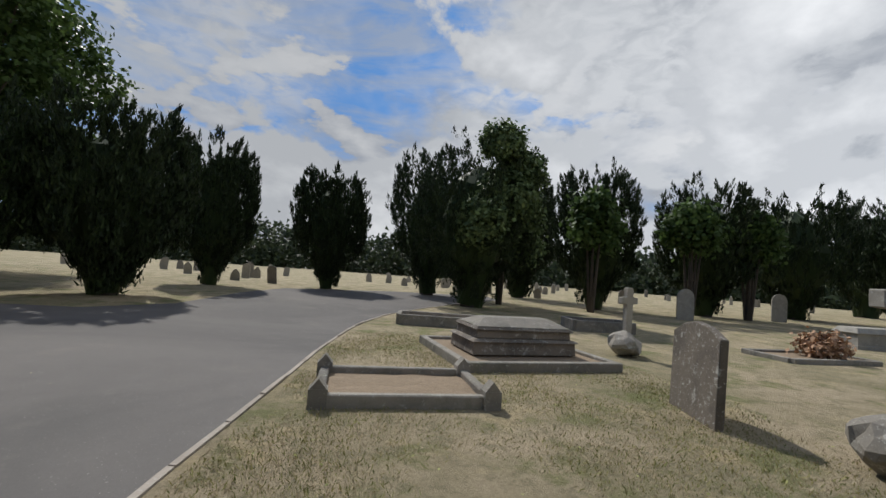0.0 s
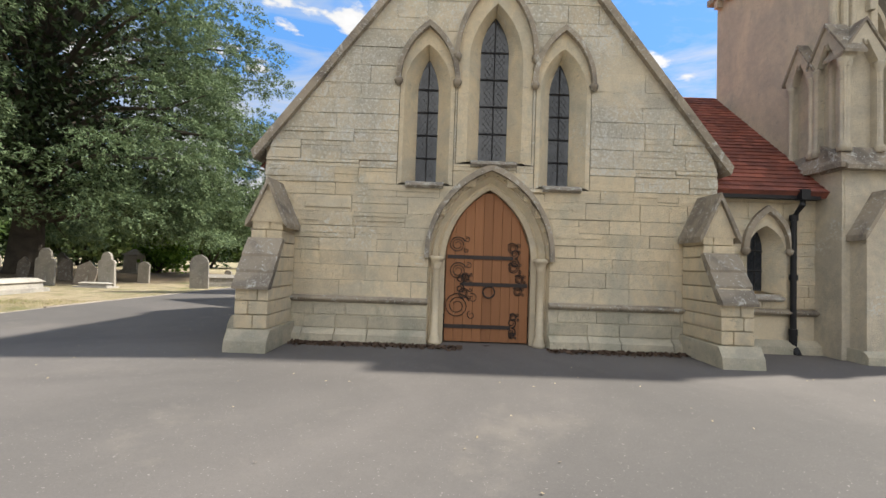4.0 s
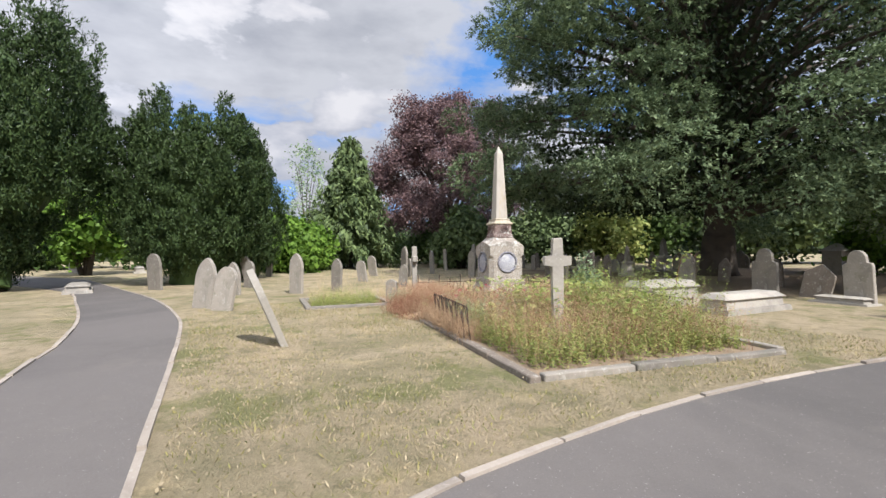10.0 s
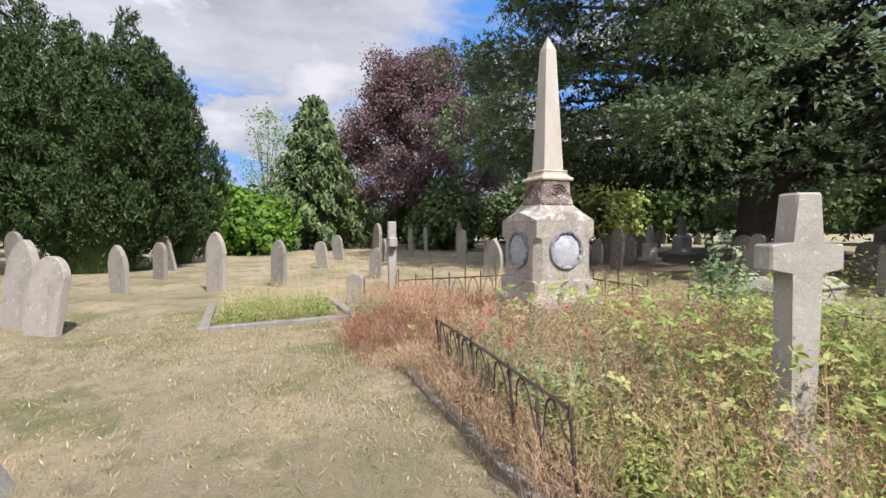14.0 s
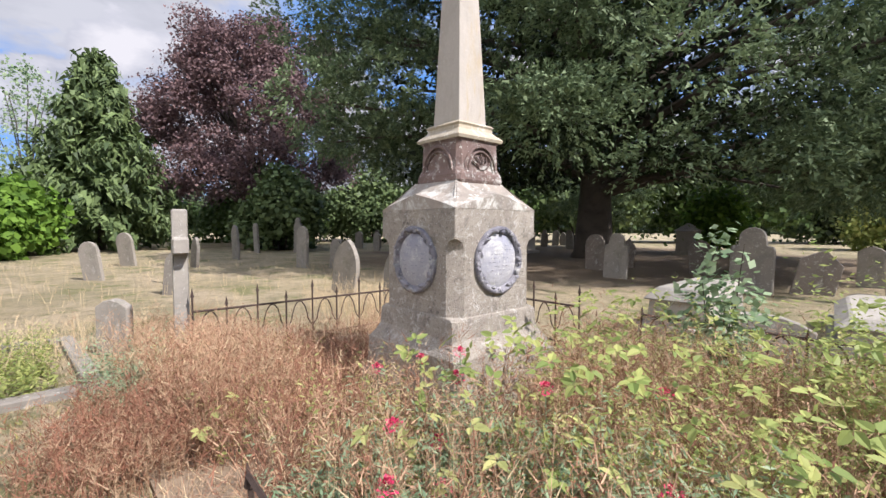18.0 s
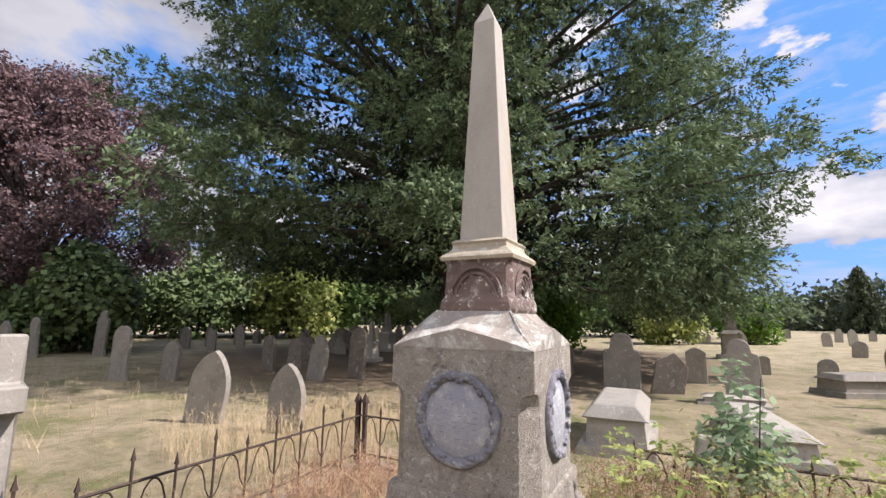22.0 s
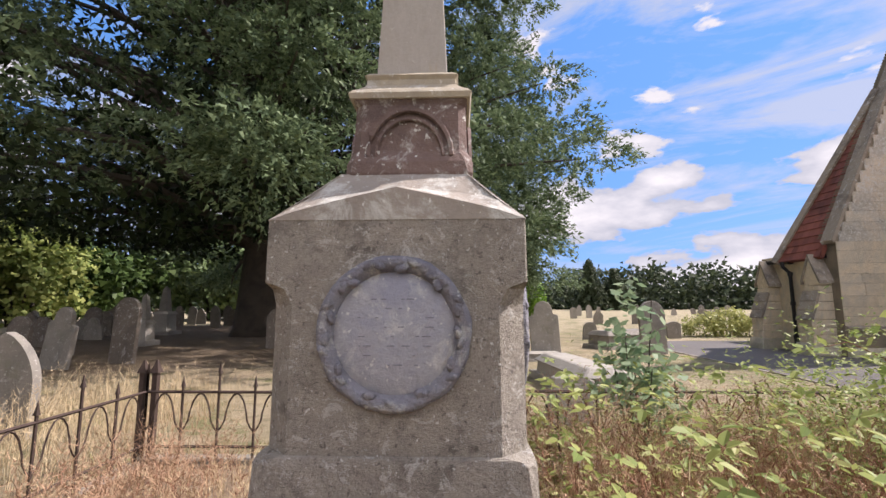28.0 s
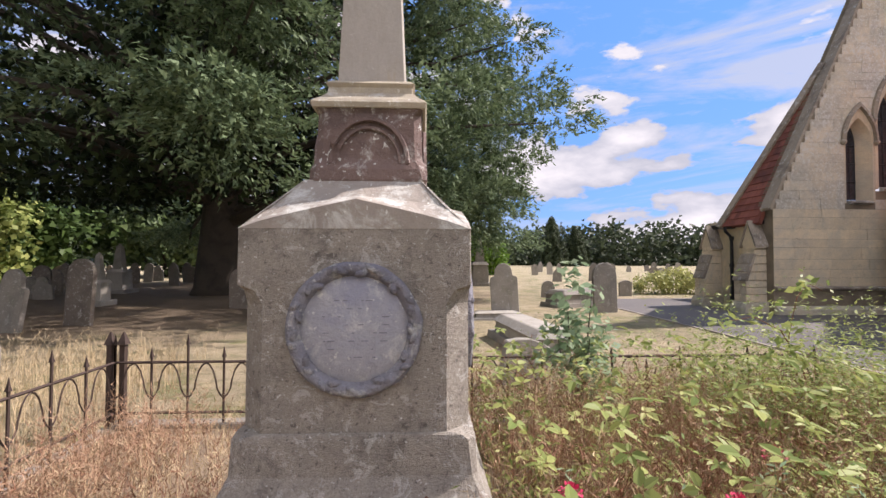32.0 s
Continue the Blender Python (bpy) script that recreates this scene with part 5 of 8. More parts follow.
def yew(name, label, x, y, height, radius, seed, material, count=520, foot=0.34, tuft=None, leaves_2=None, waist=0.17, group="yew trees", per=44, dome=False):
    """A fastigiate yew: narrow foot, full body of upright shoots and a ragged rounded top."""
    rng = np.random.default_rng(seed)
    t = thing(name, label, "tree", x, y, 0, 0 if tuft else rng.uniform(0, 360), group)
    b = bmesh.new()
    tube(b, [(0, 0, -0.1), (0.02, 0, height * 0.2), (0, 0.05, height * 0.55)], radius * 0.16, radius * 0.05, 8)
    part("trunk", b, BARK, t)
    n = 84
    ids = np.arange(n)
    f0 = 0.02 + 0.74 * ((ids + 0.5) / n) ** 0.9 + rng.uniform(-0.04, 0.04, n)
    a0 = ids * 2.399963 + rng.uniform(-0.35, 0.35, n)
    long = rng.uniform(0.17, 0.27, n)
    fat = radius * rng.uniform(0.13, 0.20, n)
    wob = np.array([1 + 0.30 * noise.noise(Vector((seed + math.cos(a) * 1.2, math.sin(a) * 1.2, q * 2.0))) for a, q in zip(a0, f0)])
    pick = rng.integers(0, n, count)
    s = rng.uniform(0, 1, count)
    fz = np.minimum(f0[pick] + long[pick] * s, 1.0)
    low = f0[pick] < waist
    fz = np.where(low, np.minimum(fz, waist + 0.05), fz)
    prof = np.interp(np.where(low, np.minimum(f0[pick] + 0.6 * long[pick] * s, waist), f0[pick] + 0.6 * long[pick] * s), (0, 0.08, waist, waist + 0.09, 0.52, 0.78, 0.92, 1.0), (foot * 0.9, foot, foot * 1.25, 0.86, 1.0, 0.80 if dome else 0.90, 0.45 if dome else 0.64, 0.14 if dome else 0.34))
    around = rng.uniform(0, 2 * math.pi, count)
    shell = rng.uniform(0, 1, count) < 0.42
    spin = fat[pick] * np.sin(np.pi * np.clip(s, 0.0, 0.97) ** 0.75) ** 0.7 * rng.uniform(0.75, 1.05, count)
    rr = radius * prof * wob[pick] * np.where(shell, 0.86, 0.88)
    ang = np.where(shell, around, a0[pick])
    spin = np.where(shell, 0.0, spin)
    fz = np.where(shell, np.minimum(f0[pick] + 0.6 * long[pick] * s, 0.97), fz)
    base = np.stack([rr * np.cos(ang) + spin * np.cos(around), rr * np.sin(ang) + spin * np.sin(around), fz * height * 0.95 + 0.05], 1)
    out = unit(np.stack([np.cos(around) + np.cos(ang), np.sin(around) + np.sin(ang), np.full(count, 0.6)], 1))
    size = (0.028 + radius * 0.009) * (1.4 if per <= 30 else 1.0)
    length = height * (rng.uniform(0.015, 0.045, count) if dome else rng.uniform(0.025, 0.06, count))
    k = rng.uniform(0, 1, (count, per))
    c = base[:, None, :] + out[:, None, :] * (0.06 * radius * (k[..., None] - 0.5)) + np.array((0, 0, 1.0)) * (length[:, None] * k)[..., None]
    c = c + rng.normal(0, 1, c.shape) * (radius * (0.042 if dome else 0.034) * (1.12 - k))[..., None]
    c = c.reshape(-1, 3)
    face = unit(np.repeat(out, per, 0) + rng.normal(0, 0.6, c.shape))
    up = unit(np.array((0, 0, 1.3)) + rng.normal(0, 0.9 if dome else 0.45, c.shape) + np.repeat(out, per, 0) * 0.4)
    u = unit(np.cross(face, up))
    s = size * rng.uniform(0.6, 1.3, (len(c), 1))
    needles("crown", c, u * s * 0.5, up * s * (1.35 if per > 40 else 1.8), material, t)
    # dark inner mass that keeps the crown from being seen through
    b = bmesh.new()
    lathe(b, [(radius * foot * 0.6, 0.02), (radius * foot * 0.7, height * 0.12), (radius * 0.46, height * 0.32), (radius * 0.52, height * 0.5), (radius * 0.34, height * 0.70), (radius * 0.08, height * 0.80)], 14)
    roughen(b, radius * 0.10, 1.3)
    part("inner_mass", b, material, t)
    if tuft:
        sel = [(radius * 0.70 * math.cos(a) * w, radius * 0.70 * math.sin(a) * w, zz * height, radius * q * 0.8, radius * q * 0.8, radius * q * 0.7) for a, w, zz, q in tuft]
        c, d = clumps(rng, sel, 170 * len(sel))
        quads("climber", *leaves(rng, c, radius * 0.05, 22, radius * 0.026, d, 0.0), leaves_2 or CONIFER, t, "bright broad-leaved climber growing through it")
    return t


def shrub(name, label, x, y, rx, ry, h, material, seed, count=500, per=20, size=0.12, z0=0.0, category="shrub", spread=0.28):
    rng = np.random.default_rng(seed)
    t = thing(name, label, category, x, y, 0)
    blobs = []
    for k in range(9):
        a, q = k * 2.4, math.sqrt((k + 0.5) / 9)
        zz = z0 + (h - z0) * rng.uniform(0.3, 0.75) * (1.1 - 0.5 * q)
        blobs.append((rx * 0.62 * q * math.cos(a), ry * 0.62 * q * math.sin(a), zz, rx * 0.42, ry * 0.42, (h - z0) * 0.28))
    c, d = clumps(rng, blobs, count)
    c[:, 2] = np.maximum(c[:, 2], 0.1)
    (needles if category == "hedge" else quads)("foliage", *leaves(rng, c, spread, per, size, d), material, t)
    for q in blobs[:6]:
        b = bmesh.new()
        tube(b, [(q[0] * 0.2, q[1] * 0.2, -0.05), (q[0] * 0.6, q[1] * 0.6, q[2] * 0.5), (q[0], q[1], q[2])], 0.05 * h / 3, 0.015, 5)
        part("stem", b, BARK, t)
    return t


def conifer(name, label, x, y, h, r, seed, material=CONIFER, tiers=22, group=""):
    rng = np.random.default_rng(seed)
    t = thing(name, label, "tree", x, y, 0, 0, group)
    b = bmesh.new()
    tube(b, [(0, 0, -0.1), (0, 0, h * 0.5), (0, 0, h * 0.97)], h * 0.018, 0.02, 7)
    part("trunk", b, BARK, t)
    c, d = [], []
    for k in range(tiers):
        f = k / tiers
        for a in np.arange(0, 6.28, 0.78) + rng.uniform(0, 6):
            w = r * (1 - f) ** 0.85 * rng.uniform(0.55, 1.15)
            for q in (0.35, 0.6, 0.8, 1.0):
                c.append((w * q * math.cos(a), w * q * math.sin(a), h * (0.06 + 0.92 * f) + (0.10 * q - 0.22 * q * q) * w + rng.normal(0, 0.08)))
                d.append((math.cos(a), math.sin(a), 0.5))
    needles("crown", *leaves(rng, np.array(c), r * 0.048, 30, r * 0.024, np.array(d), 0.0, 2.4), material, t)
    return t


# the great tree behind the monument
def pad_tree(name, label, x, y, height, radius, material, seed, trunk_r, limbs, shoots, per, size, skirt=16):
    """A spreading tree whose long limbs carry many separate rounded pads of drooping leaves, with dark gaps between."""
    rng = np.random.default_rng(seed)
    t = thing(name, label, "tree", x, y, 0)
    b = bmesh.new()
    tube(b, [(0, 0, -0.1), (0, 0, 0.3), (0.05, 0.02, height * 0.12), (0.1, 0, height * 0.30), (0, 0.2, height * 0.55), (0, 0, height * 0.8)], trunk_r * 1.35, 0.12, 12)
    part("trunk", b, BARK, t, smooth=True)
    pads = []
    for k in range(limbs):
        f = (k + 0.5) / limbs
        zz = height * (0.14 + 0.82 * f ** 0.92)
        ang = k * 2.399963 + rng.uniform(-0.35, 0.35)
        if math.cos(ang + 2.5) > 0.1:
            zz = max(zz, height * 0.22 + rng.uniform(0, 1.4))
        wide = radius * np.interp(zz / height, (0.0, 0.12, 0.25, 0.5, 0.7, 0.86, 1.0), (0.80, 0.92, 1.0, 0.96, 0.80, 0.52, 0.10)) * (1 + 0.18 * noise.noise(Vector((math.cos(ang) * 1.8, math.sin(ang) * 1.8, zz * 0.16 + seed))))
        reach = wide * rng.uniform(0.78, 0.98)
        end = np.array([reach * math.cos(ang), reach * math.sin(ang), zz - 0.12 * reach * (1 - zz / height)])
        start = np.array([0.0, 0.0, max(height * 0.12, zz * 0.66)])
        mid = start + (end - start) * 0.5 + (0, 0, 0.09 * reach)
        b = bmesh.new()
        tube(b, [start, (start + mid) / 2 + (0, 0, 0.02 * reach), mid, (mid + end) / 2 + rng.normal(0, 0.2, 3), end], trunk_r * 0.26, 0.02, 5)
        part("limb", b, BARK, t)
        across = np.array([-math.sin(ang), math.cos(ang), 0.0])
        for q, side, w in ((1.0, 0.0, 1.0), (0.90, 0.13, 0.9), (0.88, -0.13, 0.9), (0.76, 0.05, 0.85)):
            c = start + (end - start) * q + (0, 0, 0.10 * reach * q * (1 - q) + rng.normal(0, 0.18)) + across * reach * (side + rng.normal(0, 0.03))
            r = radius * rng.uniform(0.075, 0.115) * w
            pads.append((*c, r * rng.uniform(0.95, 1.3), r * rng.uniform(0.95, 1.3), r * rng.uniform(0.36, 0.52), ang))
    for k in range(skirt):
        ang, reach = rng.uniform(-1.15, 1.0), radius * rng.uniform(0.62, 0.90)
        r = radius * rng.uniform(0.07, 0.11)
        pads.append((reach * math.cos(ang), reach * math.sin(ang), rng.uniform(2.4, 4.8), r, r, r * 0.6, ang))
    p = np.array(pads)
    n = len(p)
    k = np.repeat(np.arange(n), shoots)
    d = unit(rng.normal(0, 1, (len(k), 3)) + np.stack([np.cos(p[k, 6]) * 0.35, np.sin(p[k, 6]) * 0.35, np.full(len(k), 0.35)], 1))
    rag = np.array([1 + 0.45 * noise.noise(Vector(v)) for v in (d * 1.9 + p[k, :3]).tolist()])[:, None]
    base = p[k, :3] + d * p[k, 3:6] * rng.uniform(0.62, 1.0, (len(k), 1)) * rag
    out = unit(d * (1, 1, 0.5) + (0, 0, 0.15))
    run = rng.uniform(0, 1, (len(k), per, 1))
    c = base[:, None] + out[:, None] * run * 0.34 - np.array((0, 0, 0.20)) * run ** 2 + rng.normal(0, 0.055, (len(k), per, 3))
    c = c.reshape(-1, 3)
    far = np.repeat(out, per, 0)
    face = unit(np.repeat(d, per, 0) * 0.5 + (0, 0, 0.75) + rng.normal(0, 0.42, c.shape))
    v = unit(far + rng.normal(0, 0.55, c.shape) - (0, 0, 0.45))
    u = unit(np.cross(face, v))
    s = size * rng.uniform(0.65, 1.35, (len(c), 1))
    needles("crown", c, u * s * 0.62, v * s * 1.1, material, t)
    # coarse leaves inside, round the limbs; dark yew colour paints the crown's inner shade
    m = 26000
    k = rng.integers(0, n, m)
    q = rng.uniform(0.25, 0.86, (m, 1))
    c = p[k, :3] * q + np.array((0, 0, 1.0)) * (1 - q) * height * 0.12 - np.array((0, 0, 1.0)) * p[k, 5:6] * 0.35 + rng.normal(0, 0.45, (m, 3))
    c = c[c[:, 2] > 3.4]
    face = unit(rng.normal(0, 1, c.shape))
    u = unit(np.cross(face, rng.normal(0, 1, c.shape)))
    needles("inner_shade_foliage", c, u * 0.11, np.cross(face, u) * 0.16, YEW_SHADED, t)
    return t


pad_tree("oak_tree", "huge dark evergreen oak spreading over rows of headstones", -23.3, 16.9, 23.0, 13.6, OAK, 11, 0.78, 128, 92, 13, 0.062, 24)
limb_tree("beech_tree", "tall copper beech with purple-brown leaves", -46.5, 9.6, 16.3, 8.2, COPPER, 12, 0.4, 2.6, 4600, 32, 0.085, 0.32, 64, None, 0.3, 0.7, 0.0, False, (0.14, 0.22))
limb_tree("oak_tree", "broad dark oak rising behind the yews", 27.0, 9.5, 16.5, 7.5, IVY, 14, 0.4, 2.5, 2400, 30, 0.14, 0.45, 40, None, 0.3)
limb_tree("birch_tree", "thin pale young birch with sparse leaves", -62.0, -3.0, 15.0, 2.6, WEED_COOL, 15, 0.14, 4.0, 130, 16, 0.12, 0.45, 26)
conifer("spruce_tree", "dark green spiky conifer beside the copper beech", -45.5, 0.6, 11.4, 4.9, 16, CONIFER)
for k, (x, y, h, r) in enumerate(((14, 98, 11.5, 4.2), (20, 100, 9.5, 3.6), (16.5, 104, 10.5, 4.2))):
    conifer("spruce_tree", "distant dark spruce beyond the gravestones", x, y, h, r, 20 + k, FAR_WOOD, 18, "distant spruces")

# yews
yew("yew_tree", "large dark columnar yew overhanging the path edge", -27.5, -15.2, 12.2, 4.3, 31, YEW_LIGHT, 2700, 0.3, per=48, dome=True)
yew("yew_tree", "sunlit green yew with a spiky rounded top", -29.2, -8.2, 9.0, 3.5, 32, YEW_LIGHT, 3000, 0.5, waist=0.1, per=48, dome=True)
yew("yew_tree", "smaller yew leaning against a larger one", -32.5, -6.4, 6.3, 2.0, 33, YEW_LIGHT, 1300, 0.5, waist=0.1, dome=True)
dark = "near-black clipped yew narrowing to its foot beside the drive"
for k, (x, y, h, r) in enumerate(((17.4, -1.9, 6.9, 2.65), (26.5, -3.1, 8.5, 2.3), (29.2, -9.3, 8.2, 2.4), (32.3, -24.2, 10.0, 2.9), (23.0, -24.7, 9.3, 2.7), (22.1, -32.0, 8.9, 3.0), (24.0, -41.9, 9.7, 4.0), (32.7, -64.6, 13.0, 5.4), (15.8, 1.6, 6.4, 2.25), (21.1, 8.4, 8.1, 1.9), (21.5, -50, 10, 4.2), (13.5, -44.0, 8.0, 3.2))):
    yew("yew_tree", dark, x, y, h, r, 40 + k, YEW_SHADED, 1500 if k < 4 else 1000, 0.30, per=30)
yew("yew_tree", "dark yew overgrown with a bright broad-leaved climber", 20.2, -15.9, 8.5, 3.2, 60, YEW_SHADED, 1100, 0.30, [(3.6, 0.9, 0.62, 0.5), (2.9, 1.0, 0.45, 0.42), (3.9, 1.0, 0.75, 0.4), (4.3, 1.0, 0.5, 0.4), (3.3, 0.9, 0.88, 0.35), (4.6, 1.1, 0.35, 0.35)])
yew("yew_tree", "tall dark yew behind an overgrown one", 28.7, -15.8, 10.2, 3.0, 61, YEW_SHADED, 800, 0.30, per=30)
for k, (x, y, r, h) in enumerate(((20.5, -22.8, 1.2, 6.6), (19.8, -28.6, 1.4, 6.9), (20.4, -33.5, 1.5, 6.8), (23.0, -18.6, 1.1, 5.8))):
    shrub("elder_bush", "bright green elder growing among the yews", x, y, r, r, h, IVY, 70 + k, 330, 16, 0.13, 3.6)

# shrubs, hedges and the far wood
shrub("maple_tree", "bright lime-green young maple behind the yews", -42.0, -17.5, 3.0, 3.0, 9.5, BRIGHT, 80, 700, 20, 0.17, 0.8, "tree")
shrub("laurel_bush", "low bright green laurel thicket", -40.5, -4.2, 4.2, 3.2, 4.6, BRIGHT, 81, 800, 20, 0.15)
shrub("laurel_bush", "dull green rounded bush", -39.0, 8.6, 3.0, 2.6, 4.6, CONIFER, 82, 700, 20, 0.14)
shrub("elder_bush", "yellow-green elder beyond the great tree", -42.0, 25.2, 3.6, 3.4, 9.4, WEED, 83, 700, 18, 0.16)
shrub("elder_bush", "yellow-green elder sapling by the trunk", -20.6, 24.0, 1.6, 1.6, 3.6, BRIGHT, 84, 260, 18, 0.12)
shrub("hawthorn_bush", "dull yellow-green thorn bush in the dry field", -14.8, 35.6, 2.6, 2.4, 5.2, WEED, 86, 560, 18, 0.12)
shrub("holly_tree", "dark rounded tree beyond the dry field", -17.5, 49.4, 4.2, 3.6, 9.5, FAR_WOOD, 87, 800, 18, 0.2, 0.5, "tree")
shrub("holly_tree", "dark green tree beyond the chapel", -16.6, 53.7, 3.4, 3.2, 8.6, CONIFER, 88, 700, 18, 0.2, 0.5, "tree")
shrub("laurel_bush", "pale green bush beyond the great tree", -9.5, 40.0, 2.4, 2.2, 4.2, BRIGHT, 85, 500, 18, 0.13)
for k, (x, y, rx, ry, h) in enumerate(((-56, -16, 6, 5, 6.5), (-56, -6, 6, 5, 5.5), (-54, 13, 7, 6, 6.8), (-50, 22, 7, 6, 7), (-45, 30, 8, 6, 10), (-36, 36, 8, 5, 9.5), (-27, 42, 8, 5, 9), (-17, 50, 8, 5, 8), (-60, -28, 8, 7, 9), (-52, -38, 8, 7, 11), (-64, 4, 7, 6, 6))):
    shrub("hedge_bush", "dark overgrown boundary hedge behind the graves", x, y, rx, ry, h, CONIFER if k % 2 else IVY, 90 + k, 620, 16, 0.22, 0, "hedge", 0.5)
rng = np.random.default_rng(7)
pts, out = [], []
for k in range(5600):
    a = rng.uniform(radians(-100), radians(245))
    R = rng.uniform(118, 140)
    h = 9.5 + 3.5 * noise.noise(Vector((math.cos(a) * 6, math.sin(a) * 6, 0))) + 2.0 * noise.noise(Vector((math.cos(a) * 21, math.sin(a) * 21, 3)))
    pts.append((R * math.cos(a) * 1.0, R * math.sin(a), h * rng.uniform(0.02, 1.0) ** 1.35))
    out.append((-math.cos(a), -math.sin(a), 0.4))
far_wood = tagged(needles("far_wood", *leaves(rng, np.array(pts), 1.3, 20, 0.58, np.array(out)), FAR_WOOD), "distant dark belt of trees round the cemetery", "wood", kind="stuff")

# solid band added behind the far leaves in place of their shaded depth
body, rise = [], []
for k in range(240):
    a = radians(-100 + 345 * k / 239)
    h = 6.2 + 3.2 * noise.noise(Vector((math.cos(a) * 6, math.sin(a) * 6, 0))) + 1.6 * noise.noise(Vector((math.cos(a) * 21, math.sin(a) * 21, 3)))
    r = 137 + 2.5 * noise.noise(Vector((math.cos(a) * 30, math.sin(a) * 30, 9)))
    body.append((r * math.cos(a), r * math.sin(a), -0.2))
    rise.append(((r + 2) * math.cos(a), (r + 2) * math.sin(a), h))
me = bpy.data.meshes.new("far_wood")
me.from_pydata(body + rise, [], [(i, i + 1, i + 241, i + 240) for i in range(239)])
tagged(shape("far_wood", me, FAR_WOOD), "solid band standing in for shaded depth behind the distant leaves", "wood", kind="stuff")

# ---- graves ----
STONES = {}


def headstone_mesh(kind, w, h, d=0.1):
    key = (kind, round(w, 1), round(h, 1))
    if key in STONES:
        return STONES[key]
    a = w / 2
    if kind == "round":
        o = [(-a, 0)] + [(-a * math.cos(math.pi * k / 12), h - a + a * math.sin(math.pi * k / 12)) for k in range(13)] + [(a, 0)]
    elif kind == "gothic":
        o = arch(a, h - w * 0.85, w * 0.85, 0, 7)
    elif kind == "shoulder":
        s = a * 0.62
        o = [(-a, 0), (-a, h - a * 1.15), (-a * 0.93, h - a * 0.98), (-s, h - a * 0.95)] + [(-s * math.cos(math.pi * k / 10), h - s + s * math.sin(math.pi * k / 10)) for k in range(1, 10)] + [(s, h - a * 0.95), (a * 0.93, h - a * 0.98), (a, h - a * 1.15), (a, 0)]
    elif kind == "low":
        o = [(-a, 0), (-a, h * 0.86), (-a * 0.5, h * 0.96), (0, h), (a * 0.5, h * 0.96), (a, h * 0.86), (a, 0)]
    else:
        o = [(-a, 0), (-a, h * 0.72), (0, h), (a, h * 0.72), (a, 0)]
    b = bmesh.new()
    prism(b, [(x, z - (0.15 if z == 0 else 0)) for x, z in o], -d / 2, d / 2)
    bmesh.ops.bevel(b, geom=[e for e in b.edges], offset=0.012, segments=1, affect="EDGES", clamp_overlap=True)
    bmesh.ops.recalc_face_normals(b, faces=b.faces)
    me = bpy.data.meshes.new("headstone")
    b.to_mesh(me)
    b.free()
    STONES[key] = me
    return me


WORDS = {"round": "grey weathered round-topped headstone", "gothic": "grey lichened headstone with a pointed top", "shoulder": "weathered headstone with a shouldered arch top", "low": "low worn headstone with a bowed top", "point": "dark gabled headstone"}


def headstone(kind, x, y, h, w=0.62, turn=0, rx=0, ry=0, material=GRAVE, note=" in parched grass", group="headstones"):
    me = headstone_mesh(kind, w, h)
    if me.materials and me.materials[0] != material:
        me = me.copy()
        me.materials.clear()
    ob = shape("headstone", me, material)
    ob.matrix_world = pose(x, y, 0, rx, ry, turn)
    tone = " leaning" if abs(rx) + abs(ry) > 8 else ""
    return tagged(ob, (WORDS[kind] + tone + note), "headstone", group)


